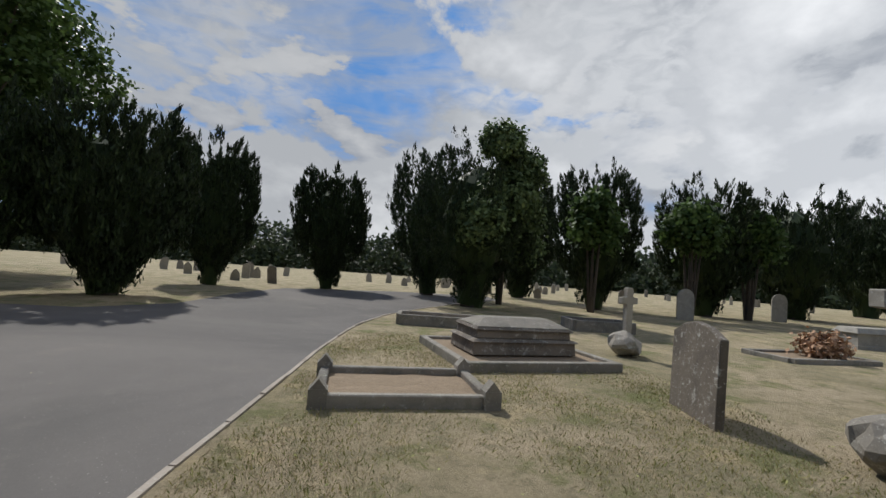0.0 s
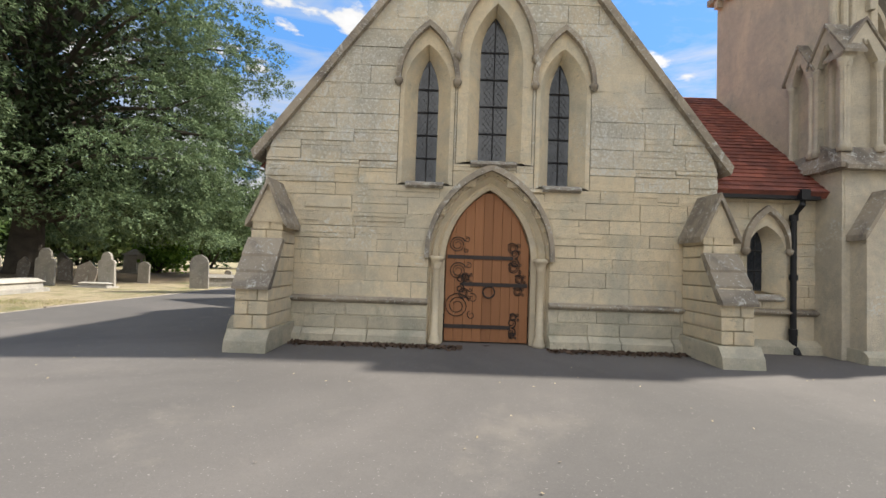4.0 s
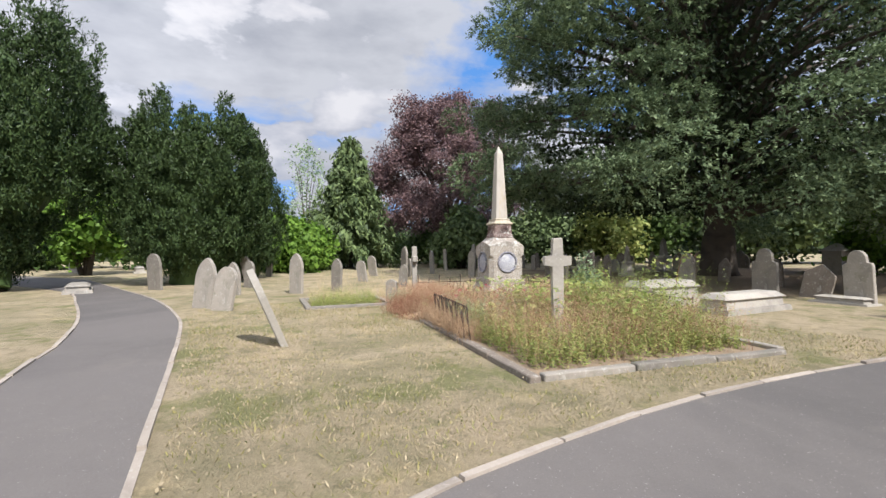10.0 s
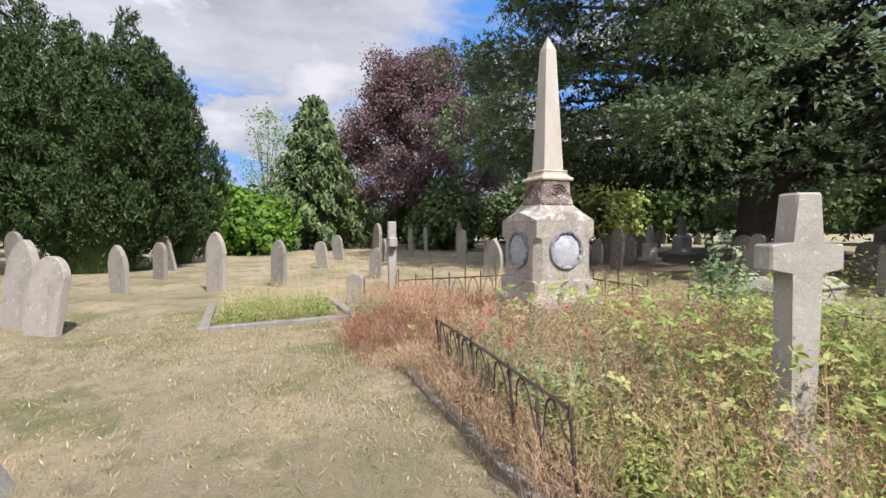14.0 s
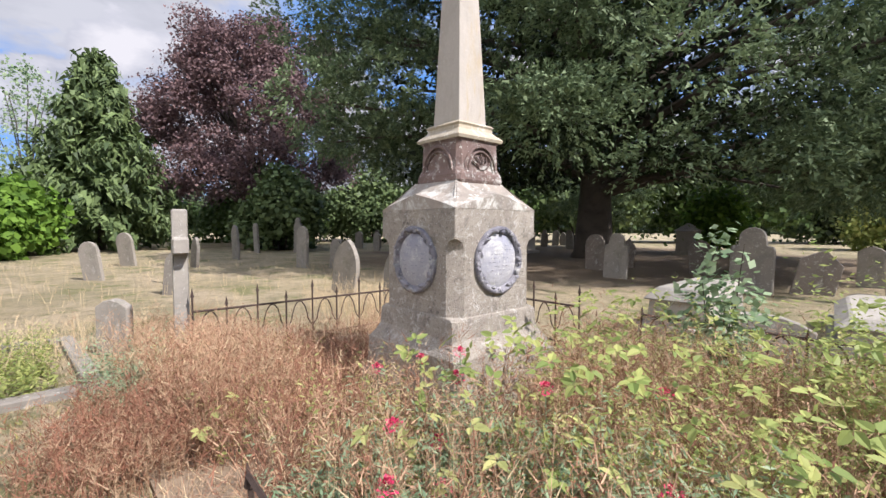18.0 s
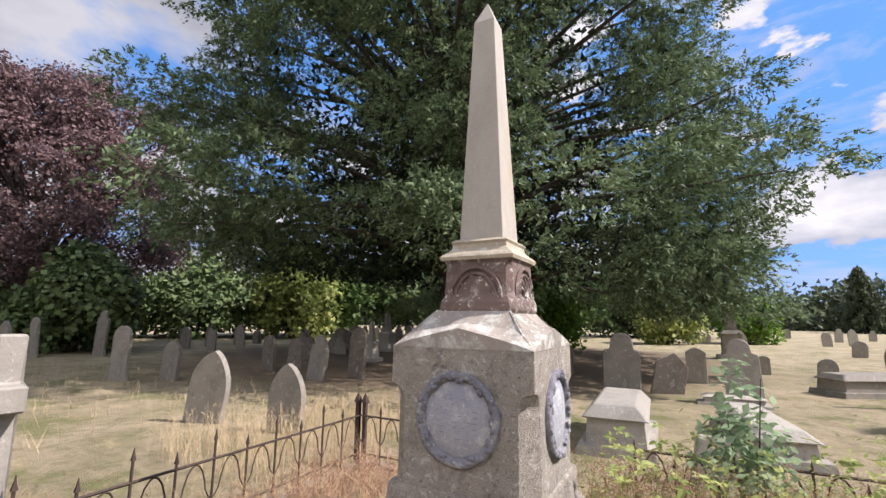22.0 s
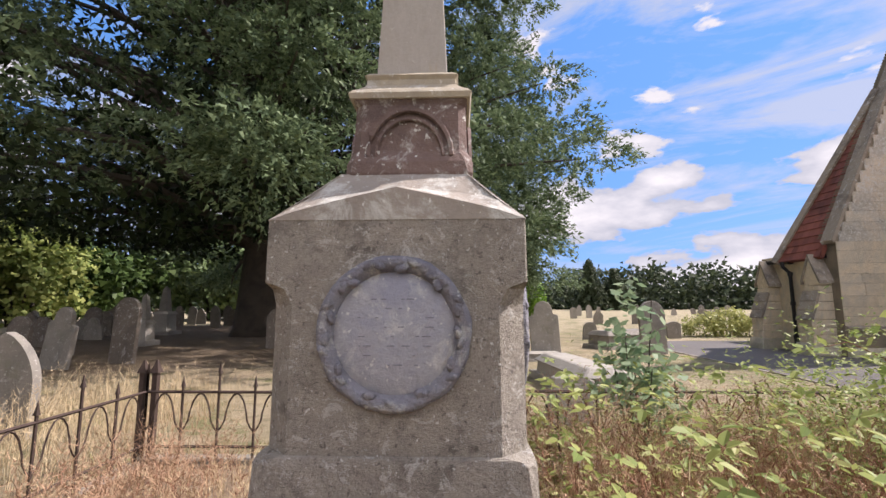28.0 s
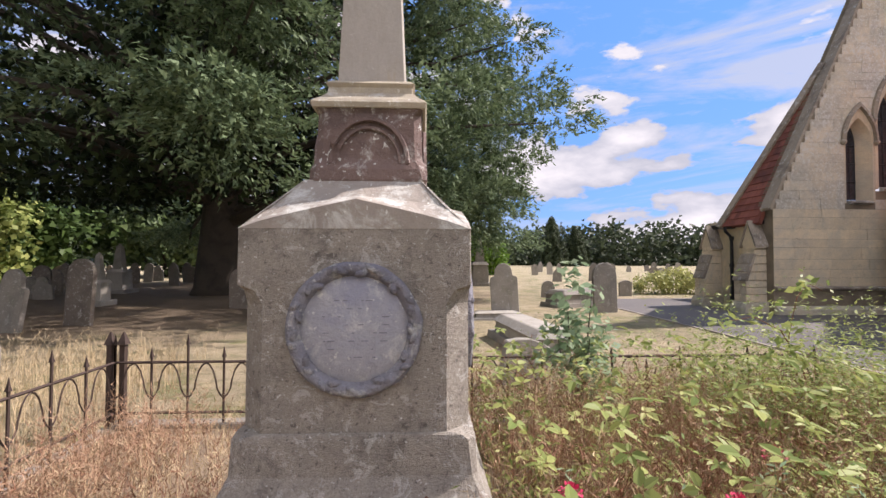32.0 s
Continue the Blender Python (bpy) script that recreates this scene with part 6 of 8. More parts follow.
for row in (
    ("gothic", -18.6, -6.0, 1.30, 0.66, 14, -4, 6), ("round", -17.9, -5.45, 1.08, 0.60, 18, -6, 8), ("gothic", -22.3, -5.75, 1.10, 0.6, 10, 2, 1), ("round", -25.4, -5.6, 1.10, 0.6, 5, 0, 2), ("round", -28.5, -5.9, 1.3, 0.6, 8, 4, -14),
    ("gothic", -33.8, -5.4, 1.25, 0.6, 0, 3, 8), ("gothic", -21.8, -3.75, 1.38, 0.58, 8, 0, 1), ("round", -25.8, -9.0, 1.42, 0.8, 12, 2, -2), ("gothic", -22.0, -2.4, 1.18, 0.45, 6, 0, 2), ("round", -31.6, 0.4, 1.17, 0.6, 5, 3, -6),
    ("gothic", -24.6, 0.6, 1.63, 0.5, 12, 0, 7), ("low", -18.6, -1.1, 0.6, 0.36, 10, 0, 0), ("gothic", -20.95, 2.92, 1.15, 0.70, 12, 4, 13), ("gothic", -19.33, 3.08, 0.98, 0.62, 4, 0, 2), ("round", -27.0, 4.7, 1.40, 0.6, 8, 0, 2),
    ("gothic", -32.4, 4.2, 1.47, 0.55, 6, 0, -5), ("shoulder", -35.5, 8.2, 1.88, 0.7, 6, 0, 3), ("round", -26.0, 5.4, 1.0, 0.6, 5, 0, 5), ("gothic", -40.0, 9.2, 1.67, 0.6, 0, 0, 8), ("round", -36.7, 6.5, 1.58, 0.6, 0, 0, -8),
    ("low", -37.6, 13.2, 1.10, 0.85, 0, 0, 0), ("low", -34.3, 12.4, 1.07, 0.62, 0, 0, 1), ("round", -25.9, 8.5, 1.12, 0.56, -8, 0, 2), ("round", -25.1, 8.8, 0.98, 0.6, -6, 0, 9), ("shoulder", -22.9, 7.45, 1.22, 0.66, -10, 0, 11),
    ("gothic", -24.9, 9.8, 1.0, 0.58, -5, 0, 4), ("round", -22.2, 8.3, 1.36, 0.62, -8, 0, 4), ("round", -23.7, 10.35, 1.11, 0.5, -5, 0, 3), ("point", -14.5, 10.0, 0.95, 0.7, 14, 0, 12), ("low", -13.8, 12.4, 0.95, 0.5, 0, 0, 0),
    ("shoulder", -13.05, 9.3, 1.31, 0.66, -6, 0, -3), ("shoulder", -15.4, 9.35, 1.38, 0.8, -6, 2, 2), ("round", -10.2, 10.3, 1.32, 0.68, 10, 0, -2), ("low", -7.2, 15.6, 0.62, 0.5, 0, 0, 0), ("low", -11.8, 15.9, 0.6, 0.4, 0, 0, 0),
    ("round", -10.4, 15.1, 0.62, 0.48, 0, 0, 4), ("round", -20.2, 11.6, 1.15, 0.66, 0, 0, 0), ("point", -20.0, 13.3, 1.0, 0.5, 5, 0, 6), ("shoulder", -18.6, 9.8, 1.2, 0.66, 0, 0, 3), ("round", -17.4, 12.6, 1.0, 0.6, 0, 0, -3),
    ("round", -27.6, 12.0, 0.9, 0.5, 0, 0, 5), ("gothic", -29.5, 2.0, 1.05, 0.5, 8, 0, 12), ("round", -27.0, -0.8, 1.0, 0.5, 10, 0, -10), ("gothic", -23.0, 0.2, 0.9, 0.35, 14, 0, 6),
):
    kind, x, y, h, w, turn, rx, ry = row
    turn += 35 if x < -16 and y < 0.5 else 0
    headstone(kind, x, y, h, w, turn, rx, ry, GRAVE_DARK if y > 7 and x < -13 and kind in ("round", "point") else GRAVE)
headstone("gothic", -13.22, -3.87, 1.22, 0.60, 10, 22, 4, GRAVE_PALE, " over dry lawn", "")

# far headstones, beyond the road and behind the yews
rnd = random.Random(77)
for k in range(46):
    x, y = rnd.uniform(-14, 18), rnd.uniform(18, 62)
    headstone(rnd.choice(("round", "shoulder", "low", "gothic")), x, y, rnd.choice((0.8, 1.0, 1.2)), 0.6, rnd.uniform(-10, 10), rnd.uniform(-3, 3), rnd.uniform(-6, 6), rnd.choice((GRAVE, GRAVE_PALE, GRAVE)), " in the far dry field", "far headstones")
for k in range(64):
    x, y = rnd.uniform(31, 70), rnd.uniform(-75, 14)
    headstone(rnd.choice(("round", "shoulder", "low", "gothic")), x, y, rnd.choice((0.8, 1.0, 1.2)), 0.6, 90 + rnd.uniform(-12, 12), rnd.uniform(-3, 3), rnd.uniform(-6, 6), rnd.choice((GRAVE_PALE, GRAVE_PALE, GRAVE)), " in the far dry field", "far headstones")
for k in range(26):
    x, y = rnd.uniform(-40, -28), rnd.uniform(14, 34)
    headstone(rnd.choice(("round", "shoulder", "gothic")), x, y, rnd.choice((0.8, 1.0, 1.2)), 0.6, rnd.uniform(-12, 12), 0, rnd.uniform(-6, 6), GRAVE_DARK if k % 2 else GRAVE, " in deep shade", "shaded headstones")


def stone_cross(x, y, h, turn, label, arm=0.26, thick=0.17, base=True, material=GRAVE_PALE, rocky=False):
    t = thing("cross_monument", label, "cross", x, y, 0, turn)
    z0 = 0.0
    if rocky:
        b = bmesh.new()
        bmesh.ops.create_icosphere(b, subdivisions=3, radius=0.36)
        for v in b.verts:
            v.co.z = v.co.z * 0.75 + 0.22
        roughen(b, 0.12, 2.6)
        roughen(b, 0.07, 7.0)
        part("rock_base", b, GRAVE, t, "rough hewn rock base")
        z0 = 0.40
    elif base:
        b = bmesh.new()
        frustum(b, 0, 0, -0.05, 0.22, 0.26, 0.22, 0.19, 0.15)
        part("base", b, material, t)
        z0 = 0.2
    b = bmesh.new()
    za = z0 + (h - z0) * 0.74
    o = [(-thick / 2 * 1.1, z0), (-thick / 2, za - thick / 2), (-arm, za - thick / 2), (-arm, za + thick / 2), (-thick / 2, za + thick / 2), (-thick / 2, h), (thick / 2, h), (thick / 2, za + thick / 2), (arm, za + thick / 2), (arm, za - thick / 2), (thick / 2, za - thick / 2), (thick / 2 * 1.1, z0)]
    prism(b, o, -thick * 0.45, thick * 0.45)
    soften(b, 0.012)
    part("cross", b, material, t)
    return t


stone_cross(-12.05, 0.25, 1.58, 72, "tall plain pale stone cross standing in weeds", 0.215, 0.15)
stone_cross(-17.61, -0.66, 1.53, -8, "weathered grey stone cross among dry stems", 0.22, 0.145)
stone_cross(8.35, -15.4, 1.5, 95, "pale stone cross on a rough rock base", 0.22, 0.14, rocky=True)
stone_cross(2.75, -13.9, 2.0, 80, "carved stone cross on a rough rock base beside the lawn", 0.30, 0.17, rocky=True)
headstone("round", -47.5, -20.5, 1.40, 0.8, 60, 0, 0, GRAVE_PALE, " beside the path", "")


def obelisk_monument(x, y, h, label, material=GRAVE, w=0.3):
    t = thing("obelisk_monument", label, "monument", x, y)
    b = bmesh.new()
    frustum(b, 0, 0, -0.05, 0.16, w * 1.5, w * 1.5, w * 1.5, w * 1.5)
    frustum(b, 0, 0, 0.16, h * 0.42, w, w, w * 0.9, w * 0.9)
    part("pedestal", b, material, t)
    b = bmesh.new()
    frustum(b, 0, 0, h * 0.42, h * 0.48, w * 1.1, w * 1.1, w * 0.8, w * 0.8)
    part("cap", b, material, t)
    b = bmesh.new()
    frustum(b, 0, 0, h * 0.48, h * 0.93, w * 0.55, w * 0.55, w * 0.3, w * 0.3)
    frustum(b, 0, 0, h * 0.93, h, w * 0.3, w * 0.3, 0.01, 0.01)
    part("needle", b, material, t)


obelisk_monument(-12.0, 22.6, 2.7, "grey obelisk on a broad pedestal by the road", GRAVE, 0.42)
obelisk_monument(-27.6, 17.6, 2.05, "pale obelisk monument in tree shade", GRAVE_PALE, 0.33)
obelisk_monument(-24.8, 12.5, 1.6, "slim pale obelisk among dark headstones", GRAVE_PALE, 0.22)
t = thing("pedestal_tomb", "pale gabled pedestal tomb in sunlight", "tomb", -21.2, 22.4)
b = bmesh.new()
frustum(b, 0, 0, 0, 0.2, 0.62, 0.62, 0.56, 0.56)
frustum(b, 0, 0, 0.2, 1.2, 0.45, 0.45, 0.43, 0.43)
part("pedestal", b, GRAVE_PALE, t)
b = bmesh.new()
frustum(b, 0, 0, 1.2, 1.6, 0.55, 0.55, 0.05, 0.05)
part("cap", b, GRAVE_PALE, t)


def chest(x, y, length, width, h, turn, label, material=GRAVE_PALE, plinth=0.12):
    t = thing("chest_tomb", label, "tomb", x, y, 0, turn)
    b = bmesh.new()
    frustum(b, 0, 0, -0.05, plinth, length / 2, width / 2, length / 2 - 0.03, width / 2 - 0.03)
    part("base", b, material, t)
    b = bmesh.new()
    frustum(b, 0, 0, plinth, h * 0.72, length / 2 - 0.14, width / 2 - 0.12, length / 2 - 0.16, width / 2 - 0.14)
    part("body", b, material, t)
    b = bmesh.new()
    frustum(b, 0, 0, h * 0.72, h, length / 2 - 0.08, width / 2 - 0.07, length / 2 - 0.22, width / 2 - 0.22)
    soften(b, 0.02)
    roughen(b, 0.01, 3)
    part("lid", b, material, t)


chest(-15.0, 5.15, 2.0, 0.95, 0.60, 92, "long pale chest tomb with a sloping lid")
chest(-13.3, 5.75, 2.3, 0.85, 0.42, 97, "low pale coped ledger tomb beside the lawn")
chest(-13.3, 9.1, 1.3, 0.6, 0.2, 0, "flat pale grave slab", plinth=0.05)
chest(-10.3, 12.2, 2.2, 1.0, 0.5, 30, "stepped grey grave ledger by the road", GRAVE)
chest(10.6, -27.0, 2.2, 1.1, 0.7, 80, "pale coped chest tomb beneath the yews")
chest(-44.0, -15.0, 1.6, 0.8, 0.5, 20, "distant pale ledger tomb")
chest(-25.8, -11.5, 2.0, 0.9, 0.35, 20, "low pale ledger beside the path")
headstone("low", -13.9, 3.75, 0.5, 0.6, 20, 0, 12, GRAVE_PALE, " broken in two", "")


def kerbed_grave(x, y, length, width, turn, label, posts=True, h=0.2, fill=GRAVEL, material=GRAVE):
    t = thing("kerbed_grave", label, "grave", x, y, 0, turn)
    b = bmesh.new()
    box(b, -length / 2 + 0.05, length / 2 - 0.05, -width / 2 + 0.05, width / 2 - 0.05, -0.02, h * 0.45)
    bmesh.ops.subdivide_edges(b, edges=b.edges, cuts=5, use_grid_fill=True)
    roughen(b, 0.025, 4)
    part("infill", b, fill, t, "gravel and dead leaves")
    for x0, x1, y0, y1 in ((-length / 2, length / 2, -width / 2 - 0.06, -width / 2 + 0.06), (-length / 2, length / 2, width / 2 - 0.06, width / 2 + 0.06), (-length / 2 - 0.06, -length / 2 + 0.06, -width / 2 + 0.06, width / 2 - 0.06), (length / 2 - 0.06, length / 2 + 0.06, -width / 2 + 0.06, width / 2 - 0.06)):
        b = bmesh.new()
        box(b, x0, x1, y0, y1, -0.05, h)
        soften(b, 0.015)
        roughen(b, 0.006, 5)
        part("kerb", b, material, t)
    if posts:
        for sx in (-1, 1):
            for sy in (-1, 1):
                b = bmesh.new()
                box(b, sx * length / 2 - 0.10, sx * length / 2 + 0.10, sy * width / 2 - 0.10, sy * width / 2 + 0.10, -0.05, h + 0.06)
                prism(b, [(sx * length / 2 - 0.09, h + 0.06), (sx * length / 2 + 0.09, h + 0.06), (sx * length / 2, h + 0.17)], sy * width / 2 - 0.09, sy * width / 2 + 0.09)
                part("corner_post", b, material, t)
    return t


kerbed_grave(5.6, -9.85, 1.95, 1.35, 86, "small kerbed grave with corner posts and dead leaves", True, 0.15)
kerbed_grave(12.6, -12.4, 2.6, 1.1, 76, "low stone-walled grave by the drive", False, 0.30)
kerbed_grave(8.4, -21.0, 2.8, 1.3, 88, "sunken kerbed grave in the lawn", False, 0.12)
kerbed_grave(12.8, -17.8, 2.0, 1.2, 80, "grey ledger grave with raised kerb", False, 0.35)
# stepped tomb on its own kerbed slab
t = thing("stepped_tomb", "dark lichened stepped tomb with a coped lid on a kerbed slab", "tomb", 8.05, -12.5, 0, 92)
for z0, z1, a0, c0, a1, c1 in ((0.12, 0.36, 1.06, 0.62, 1.04, 0.60), (0.36, 0.41, 1.10, 0.66, 1.02, 0.58), (0.41, 0.56, 0.98, 0.54, 0.96, 0.52), (0.56, 0.62, 1.02, 0.58, 0.96, 0.52), (0.62, 0.76, 0.97, 0.53, 0.70, 0.16)):
    b = bmesh.new()
    frustum(b, 0, 0, z0, z1, a0, c0, a1, c1)
    soften(b, 0.014)
    roughen(b, 0.012, 3.5)
    part("tomb_course" if z0 < 0.6 else "coped_lid", b, GRAVE_DARK if z0 < 0.6 else GRAVE, t)
b = bmesh.new()
box(b, -1.4, 1.4, -1.25, 1.25, -0.02, 0.10)
part("slab", b, GRAVEL, t)
for x0, x1, y0, y1 in ((-1.5, 1.5, -1.4, -1.24), (-1.5, 1.5, 1.24, 1.4), (-1.5, -1.36, -1.24, 1.24), (1.36, 1.5, -1.24, 1.24)):
    b = bmesh.new()
    box(b, x0, x1, y0, y1, -0.02, 0.16)
    soften(b, 0.015)
    part("kerb", b, GRAVE, t)
headstone("low", 4.45, -13.3, 1.16, 1.12, 161, -2, -1, GRAVE_DARK, " standing alone on the lawn", "")
headstone("round", 18.5, -27.0, 1.6, 0.85, 70, 0, 0, GRAVE_PALE, " beneath the yews", "")
headstone("round", 20.6, -36.2, 1.7, 0.9, 70, 0, 0, GRAVE_PALE, " beneath the yews", "")
shrub("dead_bush", "dry red-brown dead shrub on a sunken grave", 8.3, -21.3, 0.55, 0.55, 0.85, TAN_STEM, 130, 160, 12, 0.05, 0.0, "shrub", 0.08)


# ---- the monument ----
OX, OY = -15.245, 0.755
mon = thing("obelisk_monument", "tall grey stone obelisk on a carved pedestal with round medallions, lichen-spotted", "monument", OX, OY)


def ring8(h, z, c):
    """Eight points of a square of half size h with corners cut by c."""
    return [Vector(p) for p in ((-h + c, -h, z), (h - c, -h, z), (h, -h + c, z), (h, h - c, z), (h - c, h, z), (-h + c, h, z), (-h, h - c, z), (-h, -h + c, z))]


def stack(b, rings, cap=True):
    rows = [[b.verts.new(p) for p in r] for r in rings]
    for p, q in zip(rows, rows[1:]):
        for i in range(len(p)):
            j = (i + 1) % len(p)
            b.faces.new((p[i], p[j], q[j], q[i]))
    if cap:
        b.faces.new(rows[0][::-1]), b.faces.new(rows[-1])


b = bmesh.new()
stack(b, [ring8(0.53, -0.05, 0.004), ring8(0.53, 0.24, 0.004), ring8(0.52, 0.28, 0.004)])
part("foundation", b, GRANITE, mon)
b = bmesh.new()
stack(b, [ring8(0.50, 0.26, 0.004), ring8(0.49, 0.52, 0.006), ring8(0.455, 0.58, 0.02), ring8(0.432, 0.63, 0.02), ring8(0.428, 0.75, 0.03), ring8(0.424, 0.766, 0.05), ring8(0.418, 0.772, 0.08)])
part("plinth", b, GRANITE, mon, "weathered moulded plinth")
b = bmesh.new()
stack(b, [ring8(0.410, 0.770, 0.085), ring8(0.408, 1.22, 0.085), ring8(0.41, 1.27, 0.06), ring8(0.412, 1.29, 0.006), ring8(0.410, 1.49, 0.004)])
part("die", b, GRANITE, mon, "grey lichened block with chamfered corners")
# low gablets over each face, sweeping up to the frieze
b = bmesh.new()
for k in range(4):
    m = Matrix.Rotation(k * math.pi / 2, 4, "Z")
    h = 0.412
    n = 10
    lo, hi = [], []
    for i in range(n + 1):
        x = -h + 2 * h * i / n
        lo.append(b.verts.new(m @ Vector((x, -h, 1.488))))
        hi.append(b.verts.new(m @ Vector((x, -h, 1.49 + 0.105 * max(0.0, 1 - abs(x) / h) ** 0.85))))
    top = [b.verts.new(m @ Vector((x * 0.56, -0.225, 1.695))) for x in (-h + 2 * h * i / n for i in range(n + 1))]
    mid = [b.verts.new(m @ Vector((x * 0.80, -0.315, 1.585 + 0.035 * (1 - abs(x) / h)))) for x in (-h + 2 * h * i / n for i in range(n + 1))]
    for p, q in ((lo, hi), (hi, mid), (mid, top)):
        for i in range(n):
            b.faces.new((p[i], p[i + 1], q[i + 1], q[i]))
bmesh.ops.remove_doubles(b, verts=b.verts, dist=0.002)
part("gabled_cap", b, PALE_CAP, mon, "sloping cap white with lichen")
for k in range(4):
    m = Matrix.Rotation(k * math.pi / 2, 4, "Z")
    b = bmesh.new()
    prof = [(0.232, -0.408), (0.238, -0.428), (0.222, -0.442), (0.205, -0.436), (0.192, -0.420), (0.186, -0.410)]
    n = 40
    rows = []
    for i in range(n):
        a = 2 * math.pi * i / n
        wob = 1 + 0.022 * math.sin(a * 20) + 0.03 * noise.noise(Vector((a * 3, k, 0)))
        rows.append([b.verts.new(m @ Vector((r * wob * math.cos(a), y - (0.010 * math.sin(a * 20) if 0 < q < 5 else 0), 1.135 + r * wob * math.sin(a)))) for q, (r, y) in enumerate(prof)])
    for i in range(n):
        p, q = rows[i], rows[(i + 1) % n]
        for j in range(len(prof) - 1):
            b.faces.new((p[j], q[j], q[j + 1], p[j + 1]))
    wreath = part("wreath", b, WREATH, mon, "carved round wreath", smooth=True)
    for q in range(26):
        a = 2 * math.pi * (q + 0.4 * (q % 2)) / 26
        r0 = 0.208 + 0.012 * ((q % 3) - 1)
        lobe = bmesh.new()
        bmesh.ops.create_icosphere(lobe, subdivisions=1, radius=0.5)
        for v in lobe.verts:
            v.co = Vector((v.co.x * 0.030, v.co.y * 0.022, v.co.z * 0.052))
        lobe.transform(m @ Matrix.Translation((r0 * math.cos(a), -0.436, 1.135 + r0 * math.sin(a))) @ Matrix.Rotation(-a + (0.5 if q % 2 else -0.4), 4, "Y"))
        part("carved_leaf", lobe, WREATH, wreath, smooth=True)
    b = bmesh.new()
    centre = b.verts.new(m @ Vector((0, -0.436, 1.135)))
    old = None
    rr = [(0.07, -0.434), (0.13, -0.428), (0.170, -0.420), (0.190, -0.410)]
    loops = [[b.verts.new(m @ Vector((r * math.cos(2 * math.pi * i / 32), y, 1.135 + r * math.sin(2 * math.pi * i / 32)))) for i in range(32)] for r, y in rr]
    for i in range(32):
        j = (i + 1) % 32
        b.faces.new((centre, loops[0][i], loops[0][j]))
        for p, q in zip(loops, loops[1:]):
            b.faces.new((p[i], q[i], q[j], p[j]))
    part("medallion", b, SLATE, mon, "worn pale inscribed disc", smooth=True)
    worn = random.Random(60 + k)
    b = bmesh.new()
    for q in range(8):
        zz = 1.135 + 0.10 - q * 0.028
        w = math.sqrt(max(0.0, 0.15 ** 2 - (zz - 1.135) ** 2)) * worn.uniform(0.5, 0.9)
        x = -w
        while x < w:
            n = x + worn.uniform(0.006, 0.03)
            if worn.random() < 0.45:
                b.faces.new([b.verts.new(m @ Vector(p)) for p in ((x, -0.4363, zz), (n, -0.4363, zz), (n, -0.4363, zz + 0.003), (x, -0.4363, zz + 0.003))])
            x = n + worn.uniform(0.004, 0.012)
    tagged(part("worn_lettering", b, LETTER, wreath), kind="stuff")
TOP = Matrix.Translation((0.02, 0.0, -0.012))   # upper stones set over a little on the cap to fit the camera's view
b = bmesh.new()
stack(b, [ring8(0.225, 1.69, 0.02), ring8(0.234, 1.71, 0.02), ring8(0.234, 1.75, 0.03), ring8(0.214, 1.80, 0.03), ring8(0.208, 1.98, 0.03), ring8(0.215, 2.0, 0.01)])
b.transform(TOP)
part("frieze", b, SANDSTONE, mon, "dark red sandstone frieze streaked white")
for k in range(4):
    m = Matrix.Rotation(k * math.pi / 2, 4, "Z")
    b = bmesh.new()
    for r, rad in ((0.155, 0.011), (0.125, 0.008)):
        tube(b, [m @ Vector((r * math.cos(a), -0.222, 1.775 + r * 1.15 * math.sin(a))) for a in (math.pi * i / 14 for i in range(15))], rad, n=5)
    b.transform(TOP)
    part("arch_carving", b, SANDSTONE, mon)
    b = bmesh.new()
    if k % 2:
        for a in (0.5, 1.0, 1.57, 2.1, 2.6):
            tube(b, [m @ Vector((0.02 * math.cos(a), -0.222, 1.79)), m @ Vector((0.065 * math.cos(a) + 0.02, -0.226, 1.80 + 0.05 * math.sin(a))), m @ Vector((0.10 * math.cos(a), -0.222, 1.79 + 0.11 * math.sin(a)))], 0.011, 0.006, 5)
    else:
        lathe(b, [(0.0, -0.012), (0.07, -0.010), (0.085, 0.0)], 12)
        bmesh.ops.transform(b, matrix=m @ Matrix.Translation((0, -0.216, 1.82)) @ Matrix.Rotation(math.pi / 2, 4, "X"), verts=b.verts)
    b.transform(TOP)
    part("leaf_carving", b, SANDSTONE, mon)
b = bmesh.new()
stack(b, [ring8(0.226, 2.0, 0.004), ring8(0.232, 2.02, 0.004), ring8(0.220, 2.035, 0.004), ring8(0.200, 2.05, 0.004), ring8(0.176, 2.075, 0.004), ring8(0.172, 2.10, 0.004), ring8(0.182, 2.115, 0.004), ring8(0.165, 2.13, 0.004)])
b.transform(TOP)
part("cornice", b, YELLOW_CAP, mon, "stepped moulding with yellow lichen")
b = bmesh.new()
stack(b, [ring8(0.140, 2.125, 0.003), ring8(0.072, 3.63, 0.003), ring8(0.004, 3.80, 0.001)])
b.transform(TOP)
part("shaft", b, SHAFT, mon, "tapering obelisk shaft")

